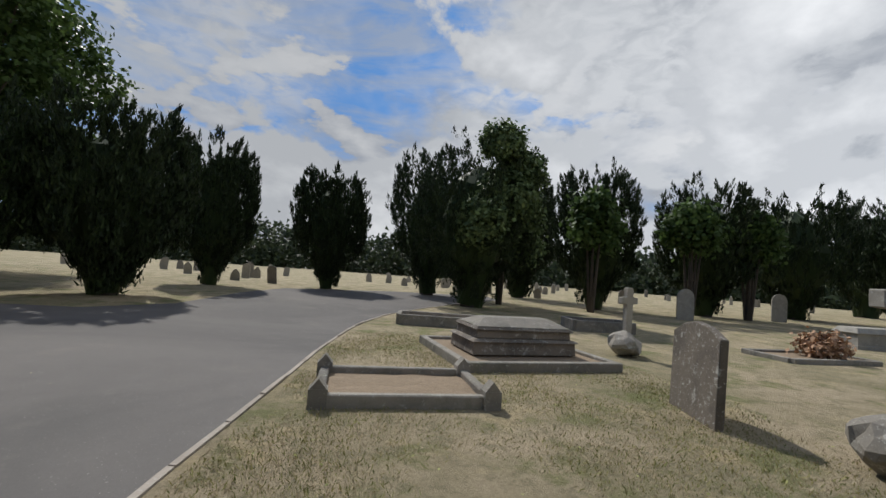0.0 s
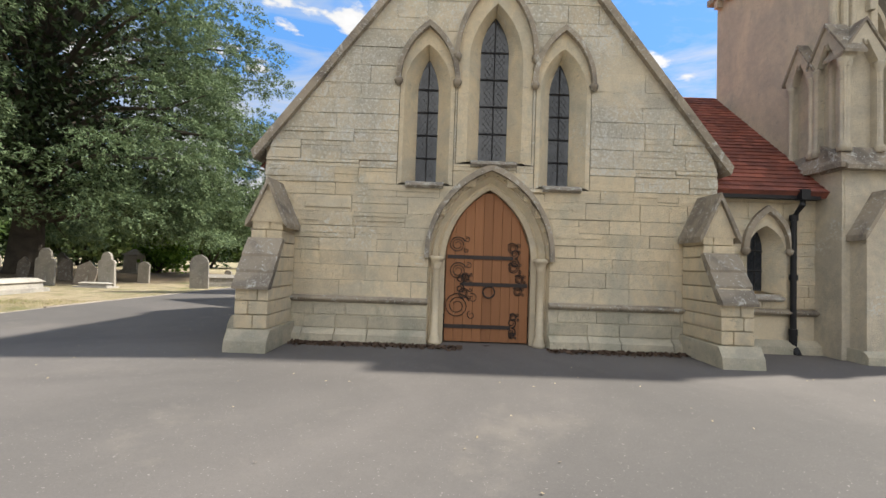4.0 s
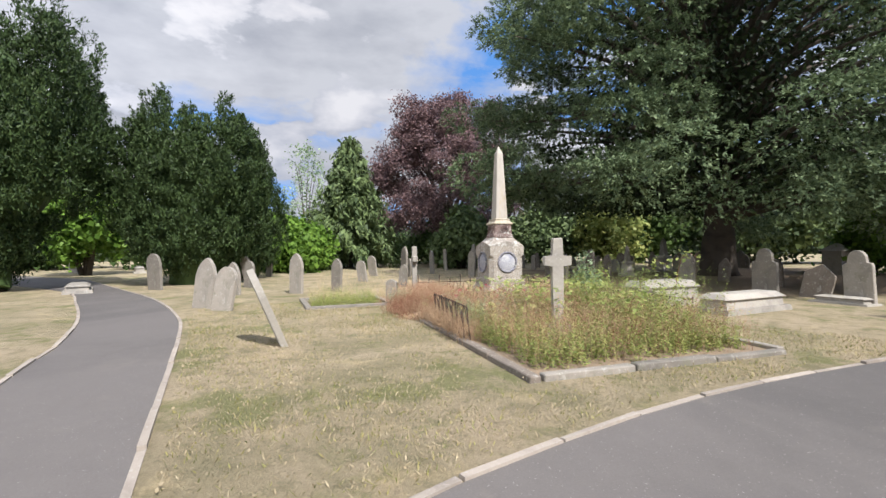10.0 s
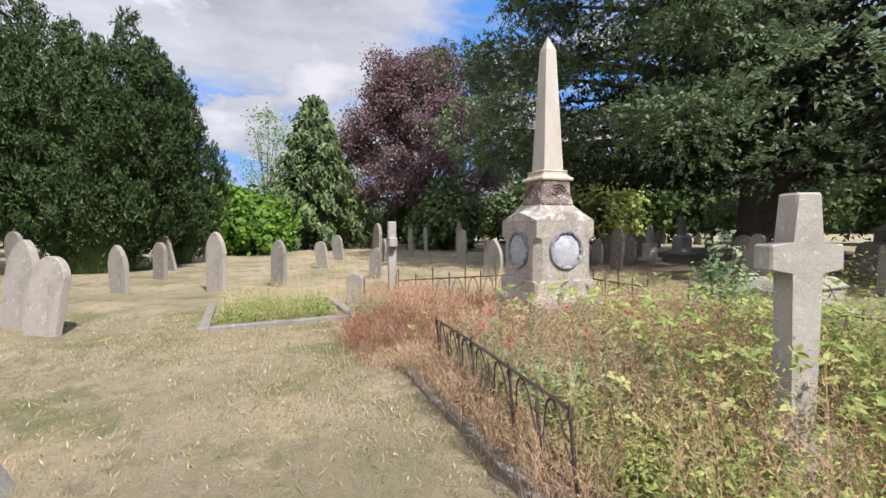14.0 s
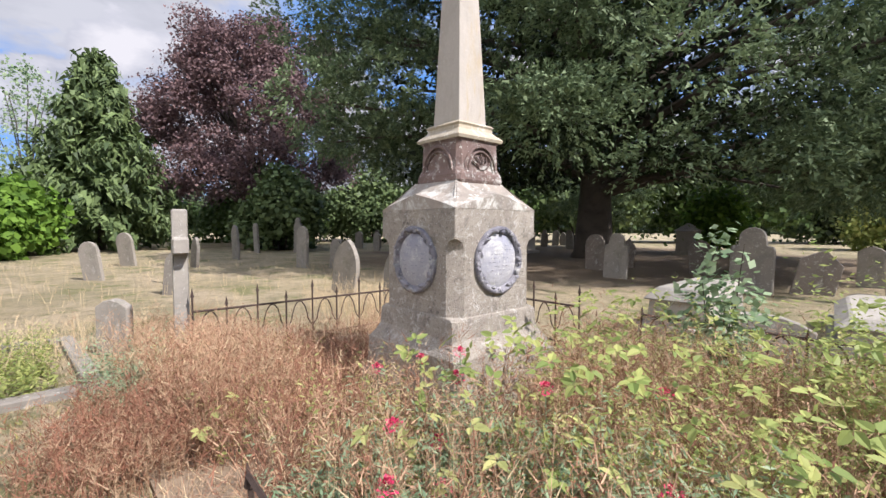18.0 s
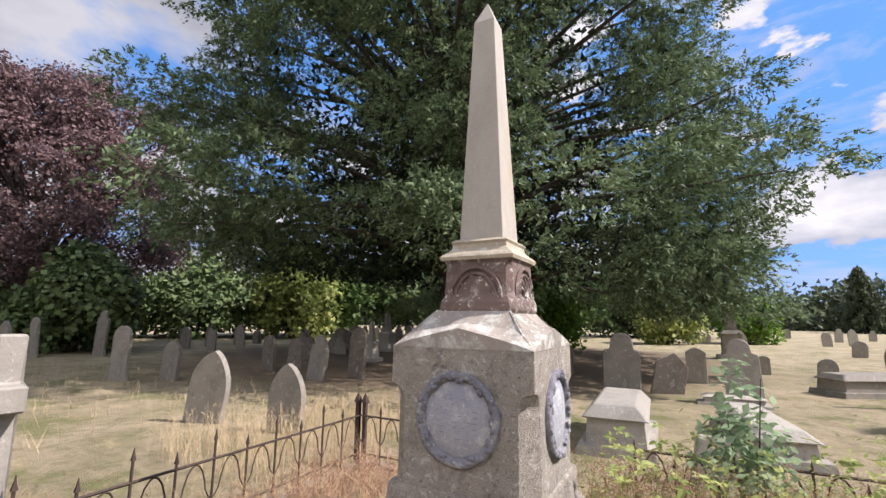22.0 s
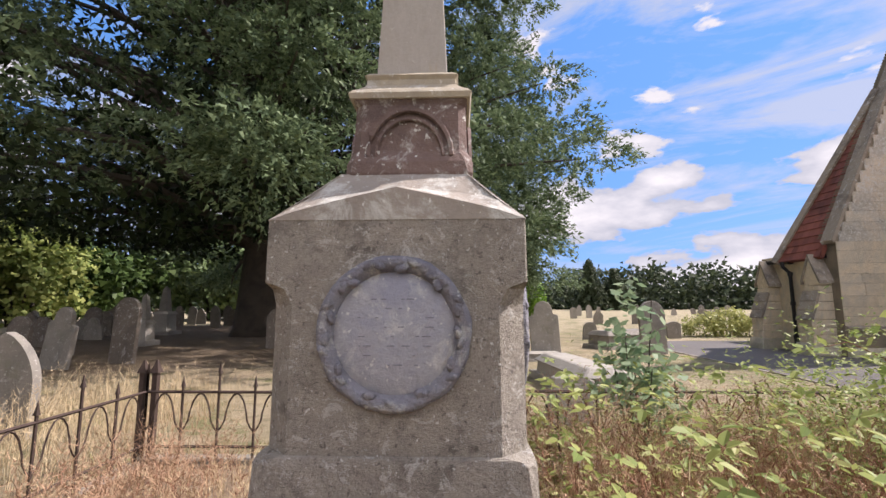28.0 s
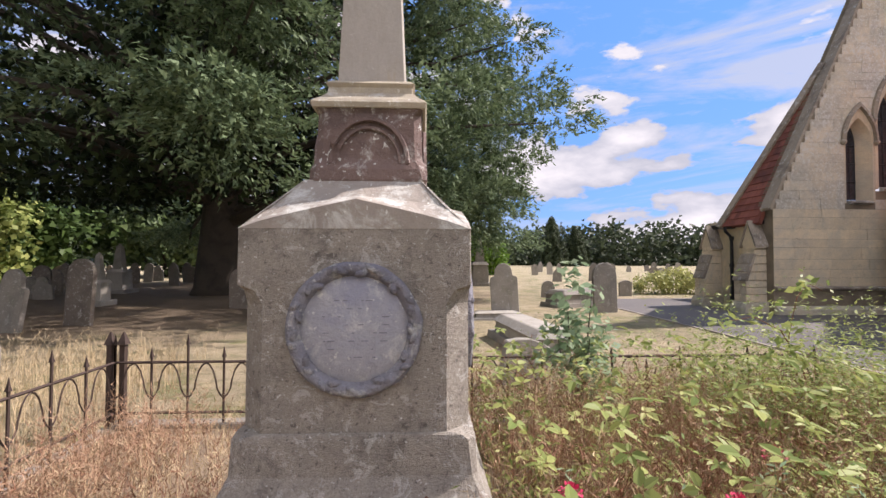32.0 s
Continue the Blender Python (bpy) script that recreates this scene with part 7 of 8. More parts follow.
# kerb of the plot
plot = thing("plot_kerb", "lichened stone kerb round an overgrown plot", "kerb", 0, 0)
for (x0, y0), (x1, y1) in (((-10.08, -1.26), (-14.55, -1.28)), ((-10.16, -1.16), (-10.16, 2.45)), ((-17.45, -1.02), (-17.5, 2.45)), ((-17.5, 2.45), (-10.16, 2.45))):
    n = max(2, round(math.dist((x0, y0), (x1, y1)) / 1.25))
    for k in range(n):
        a, c = (k + 0.01) / n, (k + 0.99) / n
        p, q = Vector((x0 + (x1 - x0) * a, y0 + (y1 - y0) * a, 0)), Vector((x0 + (x1 - x0) * c, y0 + (y1 - y0) * c, 0))
        d = (q - p).normalized()
        s = Vector((-d.y, d.x, 0)) * 0.072
        b = bmesh.new()
        lo = [b.verts.new(v + Vector((0, 0, -0.05))) for v in (p - s, q - s, q + s, p + s)]
        hi = [b.verts.new(v + Vector((0, 0, 0.06 + 0.02 * math.sin(k * 5 + x0)))) for v in (p - s * 0.9, q - s * 0.9, q + s * 0.9, p + s * 0.9)]
        b.faces.new(hi)
        for i in range(4):
            j = (i + 1) % 4
            b.faces.new((lo[i], lo[j], hi[j], hi[i]))
        soften(b, 0.012)
        bmesh.ops.subdivide_edges(b, edges=b.edges, cuts=2, use_grid_fill=True)
        roughen(b, 0.010, 4.0)
        part("kerb_stone", b, GRAVE_DARK if y0 == -1.26 else GRAVE, plot)
b = bmesh.new()
box(b, -17.42, -10.2, -1.22, 2.42, -0.08, 0.03)
bmesh.ops.subdivide_edges(b, edges=b.edges, cuts=14, use_grid_fill=True)
roughen(b, 0.02, 1.7)
tagged(part("plot_soil", b, GRAVEL), "bare gravelly soil of the plot", "soil", kind="structure")
t = thing("grave_plot", "small kerbed plot filled with low yellow-green weeds", "grave", -18.4, -2.45, 0, 4)
for x0, x1, y0, y1 in ((-1.15, 1.15, -1.12, -0.98), (-1.15, 1.15, 0.98, 1.12), (-1.15, -1.0, -0.98, 0.98), (1.0, 1.15, -0.98, 0.98)):
    b = bmesh.new()
    box(b, x0, x1, y0, y1, -0.05, 0.07)
    soften(b, 0.012)
    part("kerb", b, GRAVE, t)

def railing(points, label, lean=0.0, h=0.78, skip=()):
    """Wrought railing of pointed bars with interlaced arches."""
    t = thing("iron_railing", label, "railing", points[0][0], points[0][1])
    o = Vector((points[0][0], points[0][1], 0))
    for (x0, y0), (x1, y1) in zip(points, points[1:]):
        L = math.dist((x0, y0), (x1, y1))
        n = max(2, round(L / 0.30))
        d = Vector((x1 - x0, y1 - y0, 0)) / n
        side = Vector((-d.y, d.x, 0)).normalized() * lean
        at = lambda k, z: Vector((x0, y0, 0)) - o + d * k + Vector((0, 0, z)) + side * z
        for z in (0.16, 0.56):
            b = bmesh.new()
            tube(b, [at(0, z), at(n, z)], 0.011, n=4)
            part("rail", b, IRON, t)
        for k in range(n + 1):
            b = bmesh.new()
            tall = h if k % 2 == 0 else h - 0.10
            tube(b, [at(k, -0.02), at(k, tall - 0.08)], 0.010, n=5)
            tube(b, [at(k, tall - 0.08), at(k, tall - 0.05), at(k, tall)], 0.020, 0.002, 5)
            part("bar", b, IRON, t)
        for k in range(n):
            b = bmesh.new()
            pts = [at(k + q, z) for q, z in ((0.0, 0.27), (0.10, 0.30), (0.19, 0.35), (0.22, 0.41), (0.30, 0.49), (0.40, 0.535), (0.50, 0.55), (0.60, 0.535), (0.70, 0.49), (0.78, 0.41), (0.81, 0.35), (0.90, 0.30), (1.0, 0.27))]
            tube(b, pts, 0.007, n=4)
            part("arch", b, IRON, t)
    return t


railing([(-17.45, -0.6), (-17.45, 2.40), (-15.2, 2.42)], "rusty iron railing with pointed arches round the plot")
railing([(-14.6, 2.44), (-11.6, 2.44)], "rusty iron railing leaning in weeds", 0.1, 0.64)
railing([(-14.25, -1.06), (-13.4, -1.10), (-12.1, -1.20)], "rusted bent iron railing tangled in dead stems", -0.10, 0.60)
b = bmesh.new()
for dx in (-0.05, 0.05):
    box(b, -17.47 + dx, -17.43 + dx, 2.40, 2.44, 0, 0.70)
    frustum(b, -17.45 + dx, 2.42, 0.70, 0.80, 0.035, 0.035, 0.004, 0.004)
tagged(part("railing_post", b, IRON), "rusty square iron corner post", "post")


# ---- weeds and grass ----
def stems(name, rng, x, y, h, r, material, label, lean=0.22, bend=0.25, sides=3):
    """Thin upright stems as three-sided blades in one mesh."""
    n = len(x)
    ang = rng.uniform(0, 6.28, n)
    ln = lean * rng.uniform(0, 1, n) * h
    ts = np.array((0.0, 0.4, 0.75, 1.0))
    pts = np.zeros((n, 4, 3))
    for i, q in enumerate(ts):
        pts[:, i, 0] = x + np.cos(ang) * ln * (q + bend * q * q)
        pts[:, i, 1] = y + np.sin(ang) * ln * (q + bend * q * q)
        pts[:, i, 2] = h * q * (1 - 0.06 * q)
    wd = np.array((1.0, 0.8, 0.5, 0.12))
    co = np.zeros((n, 4, 2, 3))
    ax = rng.uniform(0, 6.28, n)
    off = np.stack([np.cos(ax), np.sin(ax), 0 * ax], 1)
    co[:, :, 0] = pts - off[:, None] * (r * wd)[None, :, None]
    co[:, :, 1] = pts + off[:, None] * (r * wd)[None, :, None]
    base = np.arange(n)[:, None] * 8
    f = np.stack([base + np.array((2 * i, 2 * i + 1, 2 * i + 3, 2 * i + 2)) for i in range(3)], 1).reshape(-1, 4)
    me = bpy.data.meshes.new(name)
    me.from_pydata(co.reshape(-1, 3).tolist(), [], f.tolist())
    return tagged(shape(name, me, material), label, "weeds", kind="stuff"), pts


rng = np.random.default_rng(101)


def inside(n, x0, x1, y0, y1):
    x, y = rng.uniform(x0, x1, n), rng.uniform(y0, y1, n)
    keep = (np.abs(x - OX) > 0.62) | (np.abs(y - OY) > 0.62)
    keep &= ~((np.abs(x + 12.05) < 0.2) & (np.abs(y - 0.25) < 0.2))
    keep &= np.hypot(x + 15.02, y + 1.12) > 0.40
    return x[keep], y[keep]


def sprigs(name, n_stem, area, h0, h1, per, size, material, label, dens=None, slim=0.36, droop=0.15, lean=0.18):
    """Leafy stems: narrow leaves set all round each leaning stem, shorter towards its tip."""
    x, y = inside(n_stem, *area)
    if dens is not None:
        keep = rng.uniform(0, 1, len(x)) < dens(x, y)
        x, y = x[keep], y[keep]
    n = len(x)
    h = rng.uniform(h0, h1, n) * (0.8 + 0.35 * np.array([noise.noise(Vector((a * 1.1, q * 1.1, 7.7))) + 0.5 for a, q in zip(x, y)]))
    k = rng.uniform(0.06, 1.0, (n, per))
    way = rng.normal(0, lean, (n, 2))
    a = rng.uniform(0, 6.28, (n, per))
    rise = rng.normal(0.28 - droop, 0.38, (n, per))
    v = unit(np.stack([np.cos(a), np.sin(a), rise], -1).reshape(-1, 3))
    s = (size * rng.uniform(0.5, 1.4, (n, per)) * (1.15 - 0.6 * k)).reshape(-1, 1)
    c = np.stack([x[:, None] + way[:, :1] * k * h[:, None], y[:, None] + way[:, 1:] * k * h[:, None], h[:, None] * k], -1).reshape(-1, 3) + v * s
    face = unit(rng.normal(0, 0.35, c.shape) + (0, 0, 1.0))
    u = unit(np.cross(face, v))
    return tagged(quads(name, c, u * s * slim, v * s, material), label, "weeds", kind="stuff")


def bramble_leaves(name, n, area, h0, h1, size, material, label):
    """Compound leaves of three to five toothed leaflets spread like fingers."""
    x, y = inside(n, *area)
    n = len(x)
    z = rng.uniform(h0, h1, n)
    tilt = unit(rng.normal(0, 0.38, (n, 3)) + (0.12, -0.2, 1.0))
    first = unit(np.cross(tilt, rng.normal(0, 1, (n, 3))))
    second = np.cross(tilt, first)
    co, faces = [], []
    for j, ang in enumerate((-1.25, 0.0, 1.25, -2.3, 2.3)):
        pick = np.arange(n) if j < 3 else np.nonzero(rng.uniform(0, 1, n) < 0.4)[0]
        s = (size * rng.uniform(0.7, 1.3, len(pick)) * (1.15 if j == 1 else 0.9))[:, None]
        d = first[pick] * math.cos(ang) + second[pick] * math.sin(ang)
        w = np.cross(tilt[pick], d)
        o = np.stack([x, y, z], 1)[pick] + d * size * 0.25
        up = tilt[pick]
        ring = [o, o + d * s * 0.45 + w * s * 0.50 + up * s * 0.16, o + d * s * 1.15 + w * s * 0.42 + up * s * 0.10, o + d * s * 1.8 - up * s * 0.12, o + d * s * 1.15 - w * s * 0.42 + up * s * 0.10, o + d * s * 0.45 - w * s * 0.50 + up * s * 0.16]
        base = sum(len(q) for q in co)
        co.append(np.stack(ring, 1).reshape(-1, 3))
        q = base + np.arange(len(pick))[:, None] * 6
        faces += [q + (0, 1, 2, 3), q + (0, 3, 4, 5)]
    me = bpy.data.meshes.new(name)
    me.from_pydata(np.concatenate(co).tolist(), [], np.concatenate(faces).tolist())
    return tagged(shape(name, me, material), label, "weeds", kind="stuff")


E1 = (-13.4, -10.26, -1.06, 2.3)
E2 = (-15.0, -13.2, -0.95, 2.3)
thin = lambda x, y: np.clip((-10.24 - x) / 0.45, 0.12, 1) * np.clip((y + 1.25) / 0.3, 0.3, 1)
patchy = lambda x, y: np.clip([0.45 + 1.5 * noise.noise(Vector((a * 1.5, q * 1.5, 4.0))) for a, q in zip(x, y)], 0.08, 1)
other = lambda x, y: 1.05 - patchy(x, y)
both = lambda x, y: thin(x, y) * patchy(x, y)
sprigs("weeds", 2700, E1, 0.22, 0.66, 20, 0.026, WEED, "dense yellow-green weeds filling the plot", thin)
sprigs("weeds", 2100, E1, 0.25, 0.72, 16, 0.025, WEED_YELLOW, "yellowing weed leaves in the plot", both)
sprigs("weeds", 620, (-13.2, -10.7, 0.9, 2.35), 0.6, 1.2, 28, 0.028, WEED, "taller growth behind the cross")
sprigs("weeds", 1500, E2, 0.22, 0.66, 18, 0.024, WEED, "green weeds among red-brown stems", patchy)
sprigs("weeds", 900, E2, 0.20, 0.60, 16, 0.024, WEED_YELLOW, "yellow-green weeds among red-brown stems", patchy)
sprigs("weeds", 1300, (-14.6, -11.8, -0.2, 2.35), 0.42, 0.92, 20, 0.026, WEED, "leafy green growth beside the monument", patchy)
sprigs("weeds", 700, (-14.6, -12.6, -0.95, 0.5), 0.30, 0.62, 18, 0.024, WEED_YELLOW, "fresh yellow-green leaves among dry stems", patchy, slim=0.30)
sprigs("weeds", 950, (-14.45, -12.6, -1.0, 0.15), 0.40, 0.72, 26, 0.030, WEED_COOL, "fresh blue-green leaves round the flowers", slim=0.24)
sprigs("weeds", 420, (-17.2, -15.5, -1.0, 0.0), 0.2, 0.5, 14, 0.022, WEED_YELLOW, "yellow-green weeds among tall dry stems", patchy)
sprigs("weeds", 420, (-17.3, -15.3, -1.0, 0.2), 0.15, 0.42, 12, 0.022, WEED, "low weeds among dry stems")
sprigs("weeds", 520, (-19.4, -17.4, -3.35, -1.6), 0.12, 0.40, 18, 0.026, WEED, "low weeds filling a small plot")
sprigs("weeds", 260, (-19.4, -17.4, -3.35, -1.6), 0.2, 0.5, 14, 0.022, WEED_YELLOW, "seeding weeds in a small plot")
sprigs("weeds", 240, (-17.6, -16.6, -1.45, -0.7), 0.2, 0.5, 16, 0.024, WEED_COOL, "green weeds at the plot's corner")
bramble_leaves("bramble_leaves", 520, (-14.7, -11.4, -0.3, 2.3), 0.42, 0.86, 0.030, WEED, "light green bramble leaves beside the monument")
bramble_leaves("bramble_leaves", 150, (-14.6, -11.6, -0.8, 2.3), 0.36, 0.70, 0.028, WEED_YELLOW, "pale yellow-green bramble leaves")
bramble_leaves("bramble_leaves", 26, (-16.2, -12.8, -1.05, -0.75), 0.15, 0.4, 0.034, WEED_YELLOW, "yellowing bramble leaves at the plot's edge")
for n, area, h0, h1, r, material, label in (
    (1500, E1, 0.35, 0.80, 0.0018, DRY_STEM, "dry brown stems standing among weeds"), (900, E1, 0.45, 0.86, 0.0018, TAN_STEM, "tan seeding stems above the weeds"), (700, E1, 0.40, 0.80, 0.0018, RED_STEM, "rusty stems above the weeds"),
    (1000, E2, 0.40, 0.88, 0.0018, RED_STEM, "red-brown seeding stems"), (1500, E2, 0.36, 0.80, 0.0018, TAN_STEM, "tan dry stems crowding the plot"),
    (1400, E2, 0.35, 0.74, 0.0016, STRAW, "straw grass among weeds"), (900, (-16.3, -14.5, -1.0, 0.1), 0.22, 0.55, 0.0017, TAN_STEM, "tan dock stems before the monument"), (1100, (-16.6, -14.4, -1.05, 0.0), 0.25, 0.70, 0.0017, RED_STEM, "rust-red dock stems before the monument"), (420, (-17.3, -15.9, -0.95, 2.0), 0.15, 0.42, 0.0017, RED_STEM, "red-brown dry dock stems"),
    (1900, (-17.35, -15.8, -0.95, 2.2), 0.10, 0.36, 0.0018, STRAW, "straw-coloured dry grass"), (1500, (-19.9, -17.6, 1.4, 4.6), 0.25, 0.62, 0.0022, STRAW, "tall pale dry grass behind the railing"), (1000, (-15.75, -1.25), 0.12, 0.46, 0.0017, RED_STEM, "rusty dead plants at the plot's corner"), (700, (-15.6, -1.2), 0.12, 0.42, 0.0017, DRY_STEM, "brown dead plants at the plot's corner"),
    (900, (-14.4, -12.3, -0.85, 1.6), 0.5, 0.88, 0.0018, TAN_STEM, "tan seeding stems above green leaves"), (260, (-14.4, -12.3, -0.85, 1.6), 0.45, 0.84, 0.0018, RED_STEM, "rusty stems above green leaves"),
    (600, (-17.3, -16.5, 0.2, 2.2), 0.22, 0.55, 0.0017, TAN_STEM, "tan dry stems along the railing"),
    (1300, (-16.9, -15.7, -1.0, -0.25), 0.35, 0.72, 0.0017, TAN_STEM, "tall tan seeding stems hiding the railing"), (700, (-16.9, -15.7, -1.0, -0.25), 0.35, 0.68, 0.0017, STRAW, "tall straw-coloured grass in the plot"),
    (800, (-14.9, -12.0, -1.36, -1.05), 0.2, 0.50, 0.0022, DRY_STEM, "dead grey-brown stems tangled in the railing"), (350, (-16.6, 0.35), 0.15, 0.45, 0.0017, TAN_STEM, "tan dead dock beside the monument"), (600, (-16.5, 0.2), 0.15, 0.46, 0.0017, RED_STEM, "rusty dead dock beside the monument"), (900, (-17.6, -0.7), 0.25, 0.62, 0.0017, TAN_STEM, "tan dead stems round the cross"), (700, (-20.0, -18, -3.4, -0.6), 0.2, 0.5, 0.0022, STRAW, "dry grass tufts"), (900, (-34, -21, -3, 6), 0.12, 0.32, 0.004, STRAW, "long dry grass between far graves"),
):
    x, y = inside(n, *area) if len(area) == 4 else (rng.normal(area[0], 0.42, n), rng.normal(area[1], 0.26, n))
    if area == E1:
        keep = rng.uniform(0, 1, len(x)) < thin(x, y) * (other(x, y) if material is RED_STEM else 1.0)
        x, y = x[keep], y[keep]
    elif area == E2 and material is not STRAW:
        keep = rng.uniform(0, 1, len(x)) < other(x, y) + 0.25
        x, y = x[keep], y[keep]
    keep = np.hypot(x + 15.02, y + 1.12) > 0.40
    x, y = x[keep], y[keep]
    n = len(x)
    ob, pts = stems("dry_stems", rng, x, y, rng.uniform(h0, h1, n), r, material, label, 0.42, 0.4)
    tops = 9 if material is not STRAW else 5
    k = rng.uniform(0.35, 1.0, (n, tops))
    c = (pts[:, 0][:, None] + (pts[:, 3] - pts[:, 0])[:, None] * k[..., None]).reshape(-1, 3)
    a = rng.uniform(0, 6.28, len(c))
    v = unit(np.stack([np.cos(a), np.sin(a), rng.normal(0.9, 0.6, len(c))], 1)) * rng.uniform(0.012, 0.045, (len(c), 1))
    u = unit(np.cross(v, rng.normal(0, 1, c.shape))) * rng.uniform(0.0012, 0.0032, (len(c), 1))
    tagged(needles("side_twigs", c + v, u, v, material), "fine side twigs and dry leaves on dead stems", "weeds", kind="stuff")
    if material is not STRAW:
        c = c[::2] + 2 * v[::2] + rng.normal(0, 0.006, (len(c[::2]), 3))
        f = unit(rng.normal(0, 1, c.shape))
        u = unit(np.cross(f, rng.normal(0, 1, c.shape)))
        tagged(needles("seed_heads", c, u * 0.0038, np.cross(f, u) * 0.006, material), "rusty seed clusters on dry stems", "weeds", kind="stuff")

# short stems in the circle kept clear of growth for the camera before the monument
for n, material, label in ((420, RED_STEM, "short rusty stems where growth is cleared for the camera"), (420, TAN_STEM, "short tan stems where growth is cleared for the camera"), (260, STRAW, "short straw on soil cleared for the camera")):
    a, q = rng.uniform(0, 6.28, n), 0.55 * np.sqrt(rng.uniform(0, 1, n))
    stems("dry_stems", rng, -15.02 + q * np.cos(a), -1.12 + q * np.sin(a), rng.uniform(0.04, 0.10, n), 0.003, material, label, 2.2, 0.4)


def flower(x, y, z, size=0.036):
    t = thing("red_flower", "crimson flower head on a thin green stem", "flower", x, y, 0, 0, "crimson flowers")
    b = bmesh.new()
    tube(b, [(0, 0, 0), (0.01, 0, z * 0.6), (0, 0, z)], 0.004, 0.003, 4)
    part("stem", b, WEED_COOL, t)
    r5 = random.Random(int(x * 100))
    b = bmesh.new()
    for k in range(70):
        a, q = r5.uniform(0, 6.28), r5.uniform(-0.5, 1.0)
        w = math.sqrt(1 - q * q)
        w *= r5.uniform(0.2, 1.0)
        p = Vector((w * size * math.cos(a), w * size * math.sin(a), z + q * size * 0.8))
        d = Vector((w * math.cos(a), w * math.sin(a), q)) * size * 0.4
        s = Vector((-math.sin(a), math.cos(a), r5.uniform(-0.5, 0.5))) * size * 0.22
        b.faces.new([b.verts.new(v) for v in (p - s * 0.4, p + d * 0.5 - s, p + d, p + d * 0.5 + s)])
    part("petals", b, PETAL, t)


for x, y, z in ((-14.15, -0.62, 0.60), (-13.95, -0.78, 0.52), (-13.55, -0.75, 0.46), (-14.35, -0.1, 0.62), (-14.75, 0.0, 0.60), (-14.55, 0.12, 0.66), (-14.0, 0.15, 0.60), (-14.25, -0.30, 0.40), (-13.6, 0.5, 0.6), (-14.9, -0.2, 0.55), (-14.05, -0.45, 0.34), (-13.3, -0.2, 0.55)):
    flower(x, y, z)

# sapling and brambles beside the monument
t = thing("ash_sapling", "young ash sapling with pale blue-green leaves", "sapling", -13.85, 2.1)
for a, l in ((0, 1.25), (1.2, 0.9), (2.6, 0.85), (4.0, 1.0), (5.2, 0.8)):
    b = bmesh.new()
    tube(b, [(0, 0, 0), (0.08 * math.cos(a), 0.08 * math.sin(a), l * 0.5), (0.14 * math.cos(a), 0.14 * math.sin(a), l)], 0.010, 0.003, 5)
    part("twig", b, BARK, t)
rng2 = np.random.default_rng(5)
c, d = clumps(rng2, [(0, 0, 1.05, 0.14, 0.14, 0.24), (0.10, 0.05, 0.8, 0.18, 0.18, 0.2), (-0.12, -0.05, 0.7, 0.18, 0.18, 0.2), (0.05, -0.1, 0.5, 0.2, 0.2, 0.2)], 64)
quads("leaf_sprays", *leaves(rng2, c, 0.05, 9, 0.024, d + (0, 0, 1.0), 0, 1.6), WEED_COOL, t)
for x, y, dx, dy, h in ((-11.4, 1.9, 0.7, -0.3, 1.35), (-12.3, 2.0, 0.5, 0.2, 1.2), (-12.4, 1.6, -0.6, 0.1, 1.0), (-10.9, 0.6, 0.5, -0.2, 0.8)):
    t = thing("bramble_shoot", "arching bramble shoot with pale green leaves", "bramble", x, y, 0, 0, "bramble shoots")
    b = bmesh.new()
    pts = [(dx * q * q, dy * q * q, h * math.sin(q * 1.9) / math.sin(1.5)) for q in (0, 0.2, 0.4, 0.6, 0.8, 1.0)]
    tube(b, pts, 0.007, 0.002, 5)
    part("shoot", b, RED_STEM, t)
    c = np.repeat(np.array(pts[2:]), 7, 0) + rng.normal(0, 0.05, (28, 3))
    f = unit(rng.normal(0, 0.5, c.shape) + (0, 0, 1.0))
    u = unit(np.cross(f, rng.normal(0, 1, c.shape)))
    quads("leaf_sprays", c, u * 0.028, np.cross(f, u) * 0.045, WEED, t)


def turf(name, n, area, h0, h1, material, label, avoid=None, w=0.004):
    x, y = rng.uniform(area[0], area[1], n), rng.uniform(area[2], area[3], n)
    patch = np.array([noise.noise(Vector((a * 0.8, q * 0.8, 3.3))) for a, q in zip(x, y)])
    keep = rng.uniform(-0.5, 0.6, n) < patch
    if avoid is not None:
        keep &= ~avoid(x, y)
    x, y = x[keep], y[keep]
    c = np.stack([x, y, np.zeros(len(x))], 1)
    h = rng.uniform(h0, h1, len(x))
    c[:, 2] = h * 0.45
    up = np.stack([rng.normal(0, 0.7, len(x)), rng.normal(0, 0.7, len(x)), np.ones(len(x))], 1) * (h * 0.55)[:, None]
    a = rng.uniform(0, 6.28, len(x))
    u = np.stack([np.cos(a), np.sin(a), 0 * a], 1) * w * rng.uniform(0.7, 1.6, (len(x), 1))
    return tagged(quads(name, c, u, up, material), label, "grass", kind="stuff")


def on_road_w(x, y):
    edge = np.interp(y, [p[1] for p in LAWN_EDGE], [p[0] for p in LAWN_EDGE])
    low = np.interp(-x, [-p[0] for p in PATH_NORTH], [p[1] for p in PATH_NORTH])
    plotted = (x > -17.5) & (x < -10.3) & (y > -1.1) & (y < 2.45)
    return (x > edge - 0.16) | (y < low + 0.16) | plotted


def on_road_e(x, y):
    edge = np.interp(x, [p[0] for p in SOUTH_EDGE[24:]], [p[1] for p in SOUTH_EDGE[24:]])
    return y > edge - 0.16


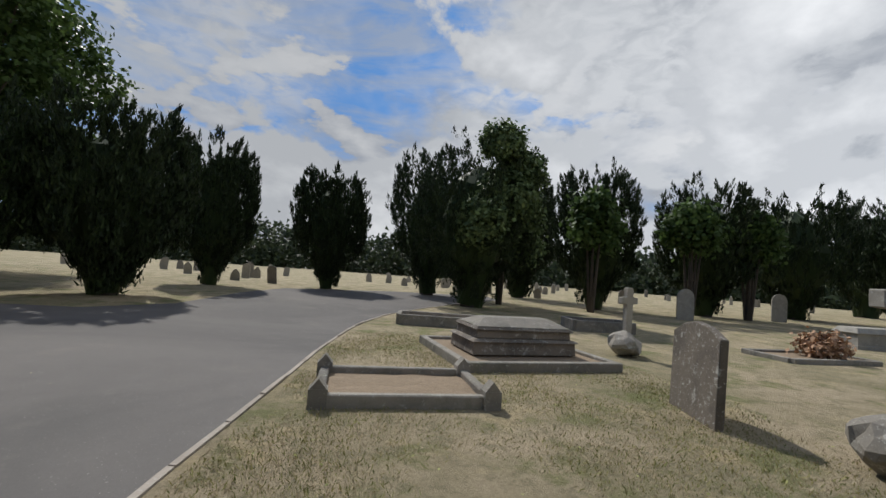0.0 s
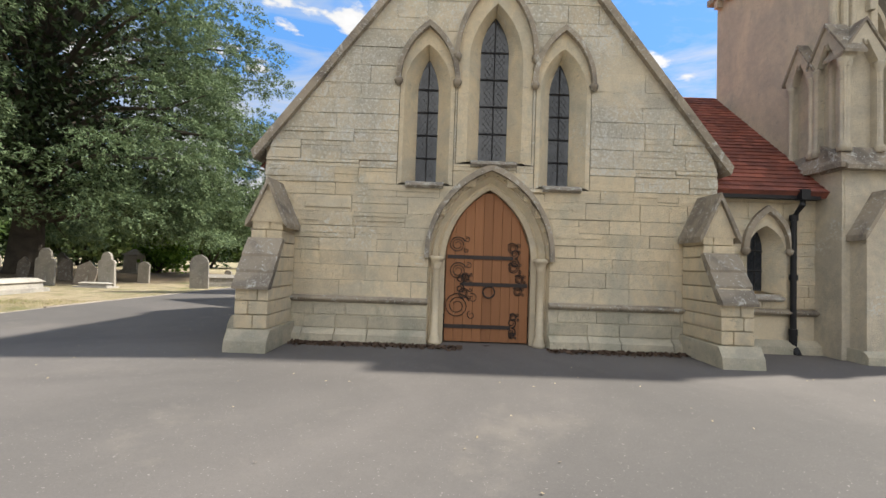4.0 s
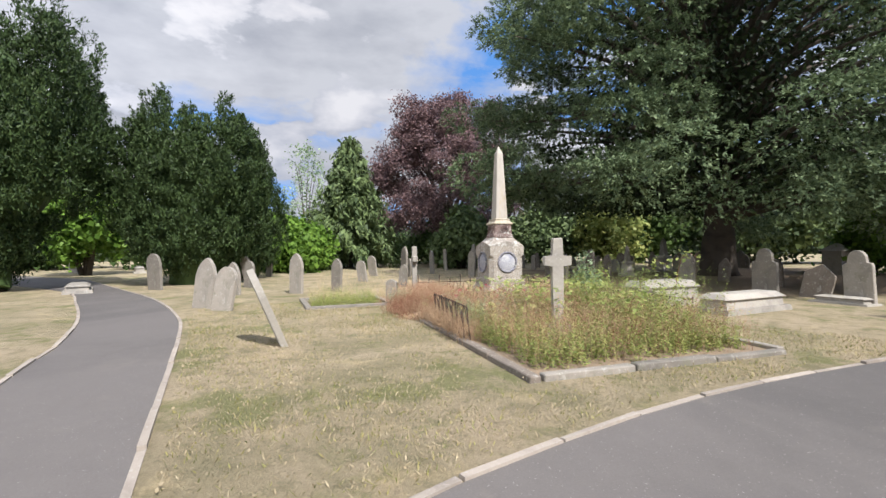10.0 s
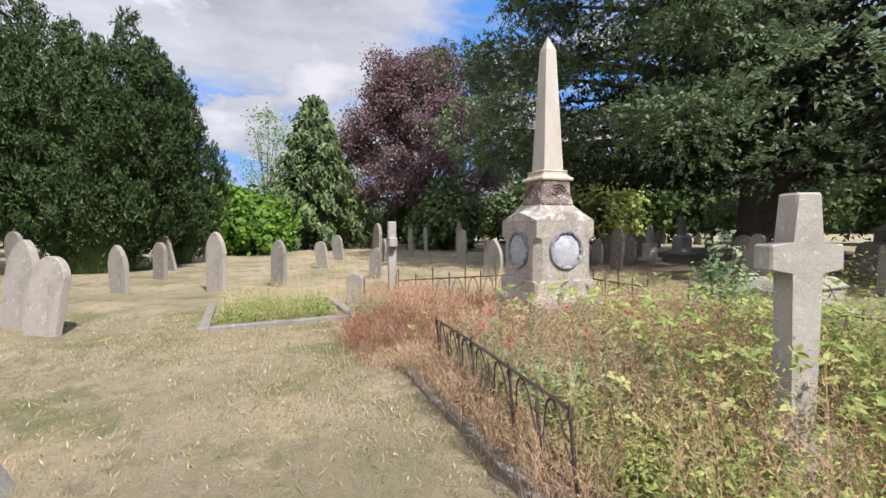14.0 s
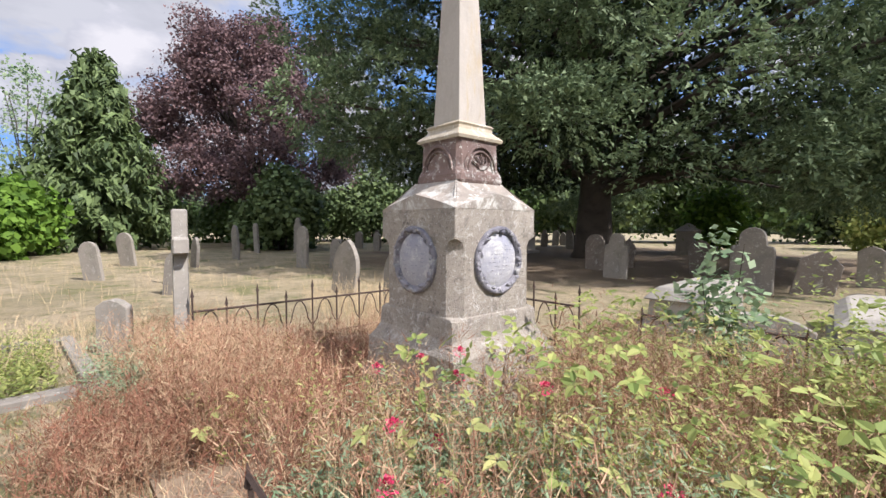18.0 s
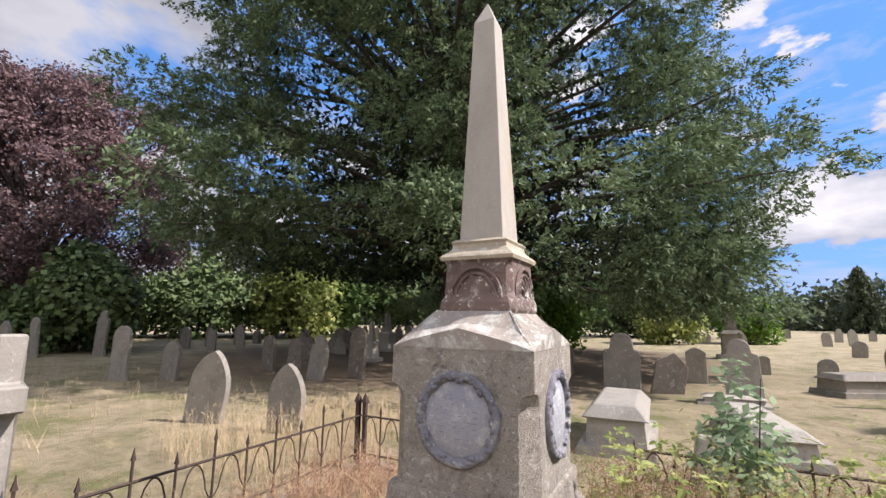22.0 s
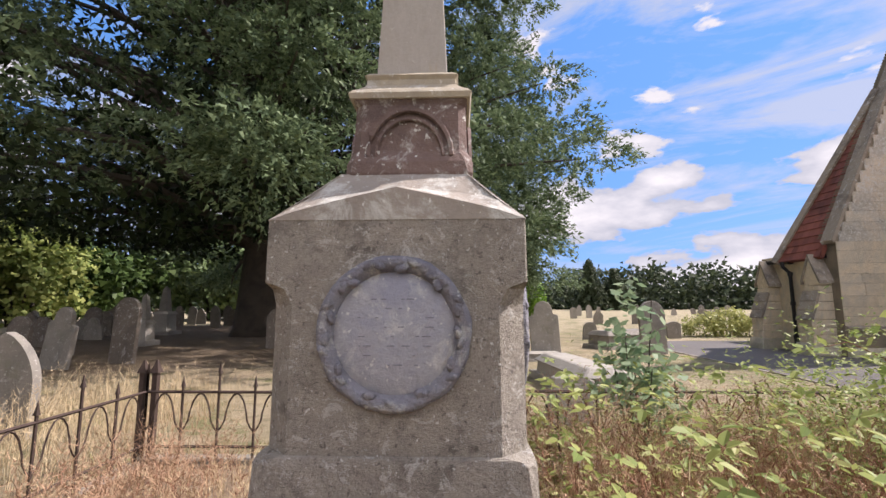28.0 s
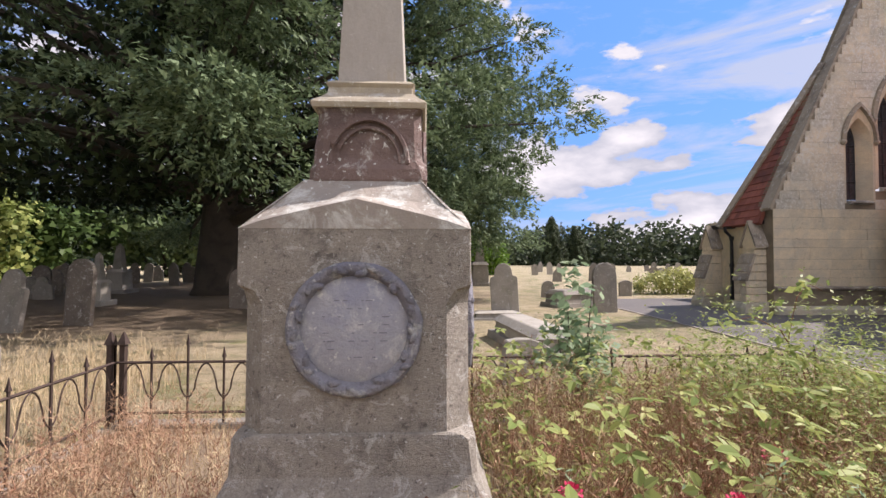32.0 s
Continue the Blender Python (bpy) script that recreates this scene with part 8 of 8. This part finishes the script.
turf("grass", 60000, (-19, -7.8, -6, 4.5), 0.012, 0.045, BLADES, "short dry yellow grass", on_road_w)
turf("grass", 46000, (-19, -7.8, -6, 4.5), 0.012, 0.050, GRASS, "short green-brown grass", on_road_w)
turf("grass", 44000, (1.2, 10.5, -14.5, -7.6), 0.012, 0.045, BLADES, "short dry yellow grass", on_road_e)
turf("grass", 52000, (1.2, 10.5, -14.5, -7.6), 0.012, 0.050, GRASS, "short green-brown grass", on_road_e)
for area in ((1.2, 10.5, -14.5, -7.6), (-18, -8, -5.6, -1.2)):
    x, y = rng.uniform(area[0], area[1], 420), rng.uniform(area[2], area[3], 420)
    keep = ~(on_road_e(x, y) if area[0] > 0 else on_road_w(x, y))
    c = np.stack([x[keep], y[keep], np.full(keep.sum(), 0.035)], 1)
    f = unit(rng.normal(0, 0.5, c.shape) + (0, 0, 1))
    u = unit(np.cross(f, rng.normal(0, 1, c.shape)))
    s = rng.uniform(0.006, 0.014, (len(c), 1))
    tagged(quads("fallen_leaves", c, u * s, np.cross(f, u) * s * 1.3, WEED_YELLOW if area[0] > 0 else BLADES), "scattered small fallen leaves on the lawn", "leaves", kind="stuff")
# litter along the chapel foot and on the asphalt
x = np.concatenate([rng.uniform(-3.0, -0.4, 900), rng.uniform(0.9, 3.1, 700)])
y = -0.22 - np.abs(rng.normal(0, 0.12, len(x)))
c = np.stack([x, y, rng.uniform(0.012, 0.035, len(x))], 1)
f = unit(rng.normal(0, 0.6, c.shape) + (0, 0, 1))
u = unit(np.cross(f, rng.normal(0, 1, c.shape)))
tagged(quads("leaf_litter", c, u * 0.024, np.cross(f, u) * 0.03, LITTER), "dark dead leaves drifted against the chapel foot", "leaves", kind="stuff")
x, y = rng.uniform(-8, 9, 260), rng.uniform(-7.5, 6, 260)
keep = (np.abs(x) > 4.6) | (y < -1.3)
c = np.stack([x[keep], y[keep], np.full(keep.sum(), 0.016)], 1)
f = unit(rng.normal(0, 0.25, c.shape) + (0, 0, 1))
u = unit(np.cross(f, rng.normal(0, 1, c.shape)))
tagged(quads("fallen_leaves", c, u * 0.009, np.cross(f, u) * 0.014, BLADES), "a few pale leaves scattered on the asphalt", "leaves", kind="stuff")

kerb_run("kerb_lawn", LAWN_EDGE, 0.06, 1)
kerb_run("kerb_path_north", PATH_NORTH[:44], 0.06, -1)
kerb_run("kerb_path_south", PATH_SOUTH[12:62], 0.06, -1)
kerb_run("kerb_south", SOUTH_EDGE[18:], 0.055, -1)

t = thing("elder_bush", "low yellow-green bush beyond the road", "shrub", -4.67, 16.64)
rng3 = np.random.default_rng(9)
c, d = clumps(rng3, [(-0.8, 0, 0.4, 0.8, 0.6, 0.4), (0.1, 0.2, 0.5, 0.8, 0.6, 0.5), (0.9, 0, 0.35, 0.7, 0.6, 0.35)], 260)
c[:, 2] = np.maximum(c[:, 2], 0.05)
quads("foliage", *leaves(rng3, c, 0.10, 14, 0.035, d, 0, 1.8), WEED_YELLOW, t)
for k in range(5):
    b = bmesh.new()
    tube(b, [(-0.8 + k * 0.4, 0, -0.02), (-0.9 + k * 0.45, 0.05, 0.4)], 0.015, 0.006, 5)
    part("stem", b, BARK, t)
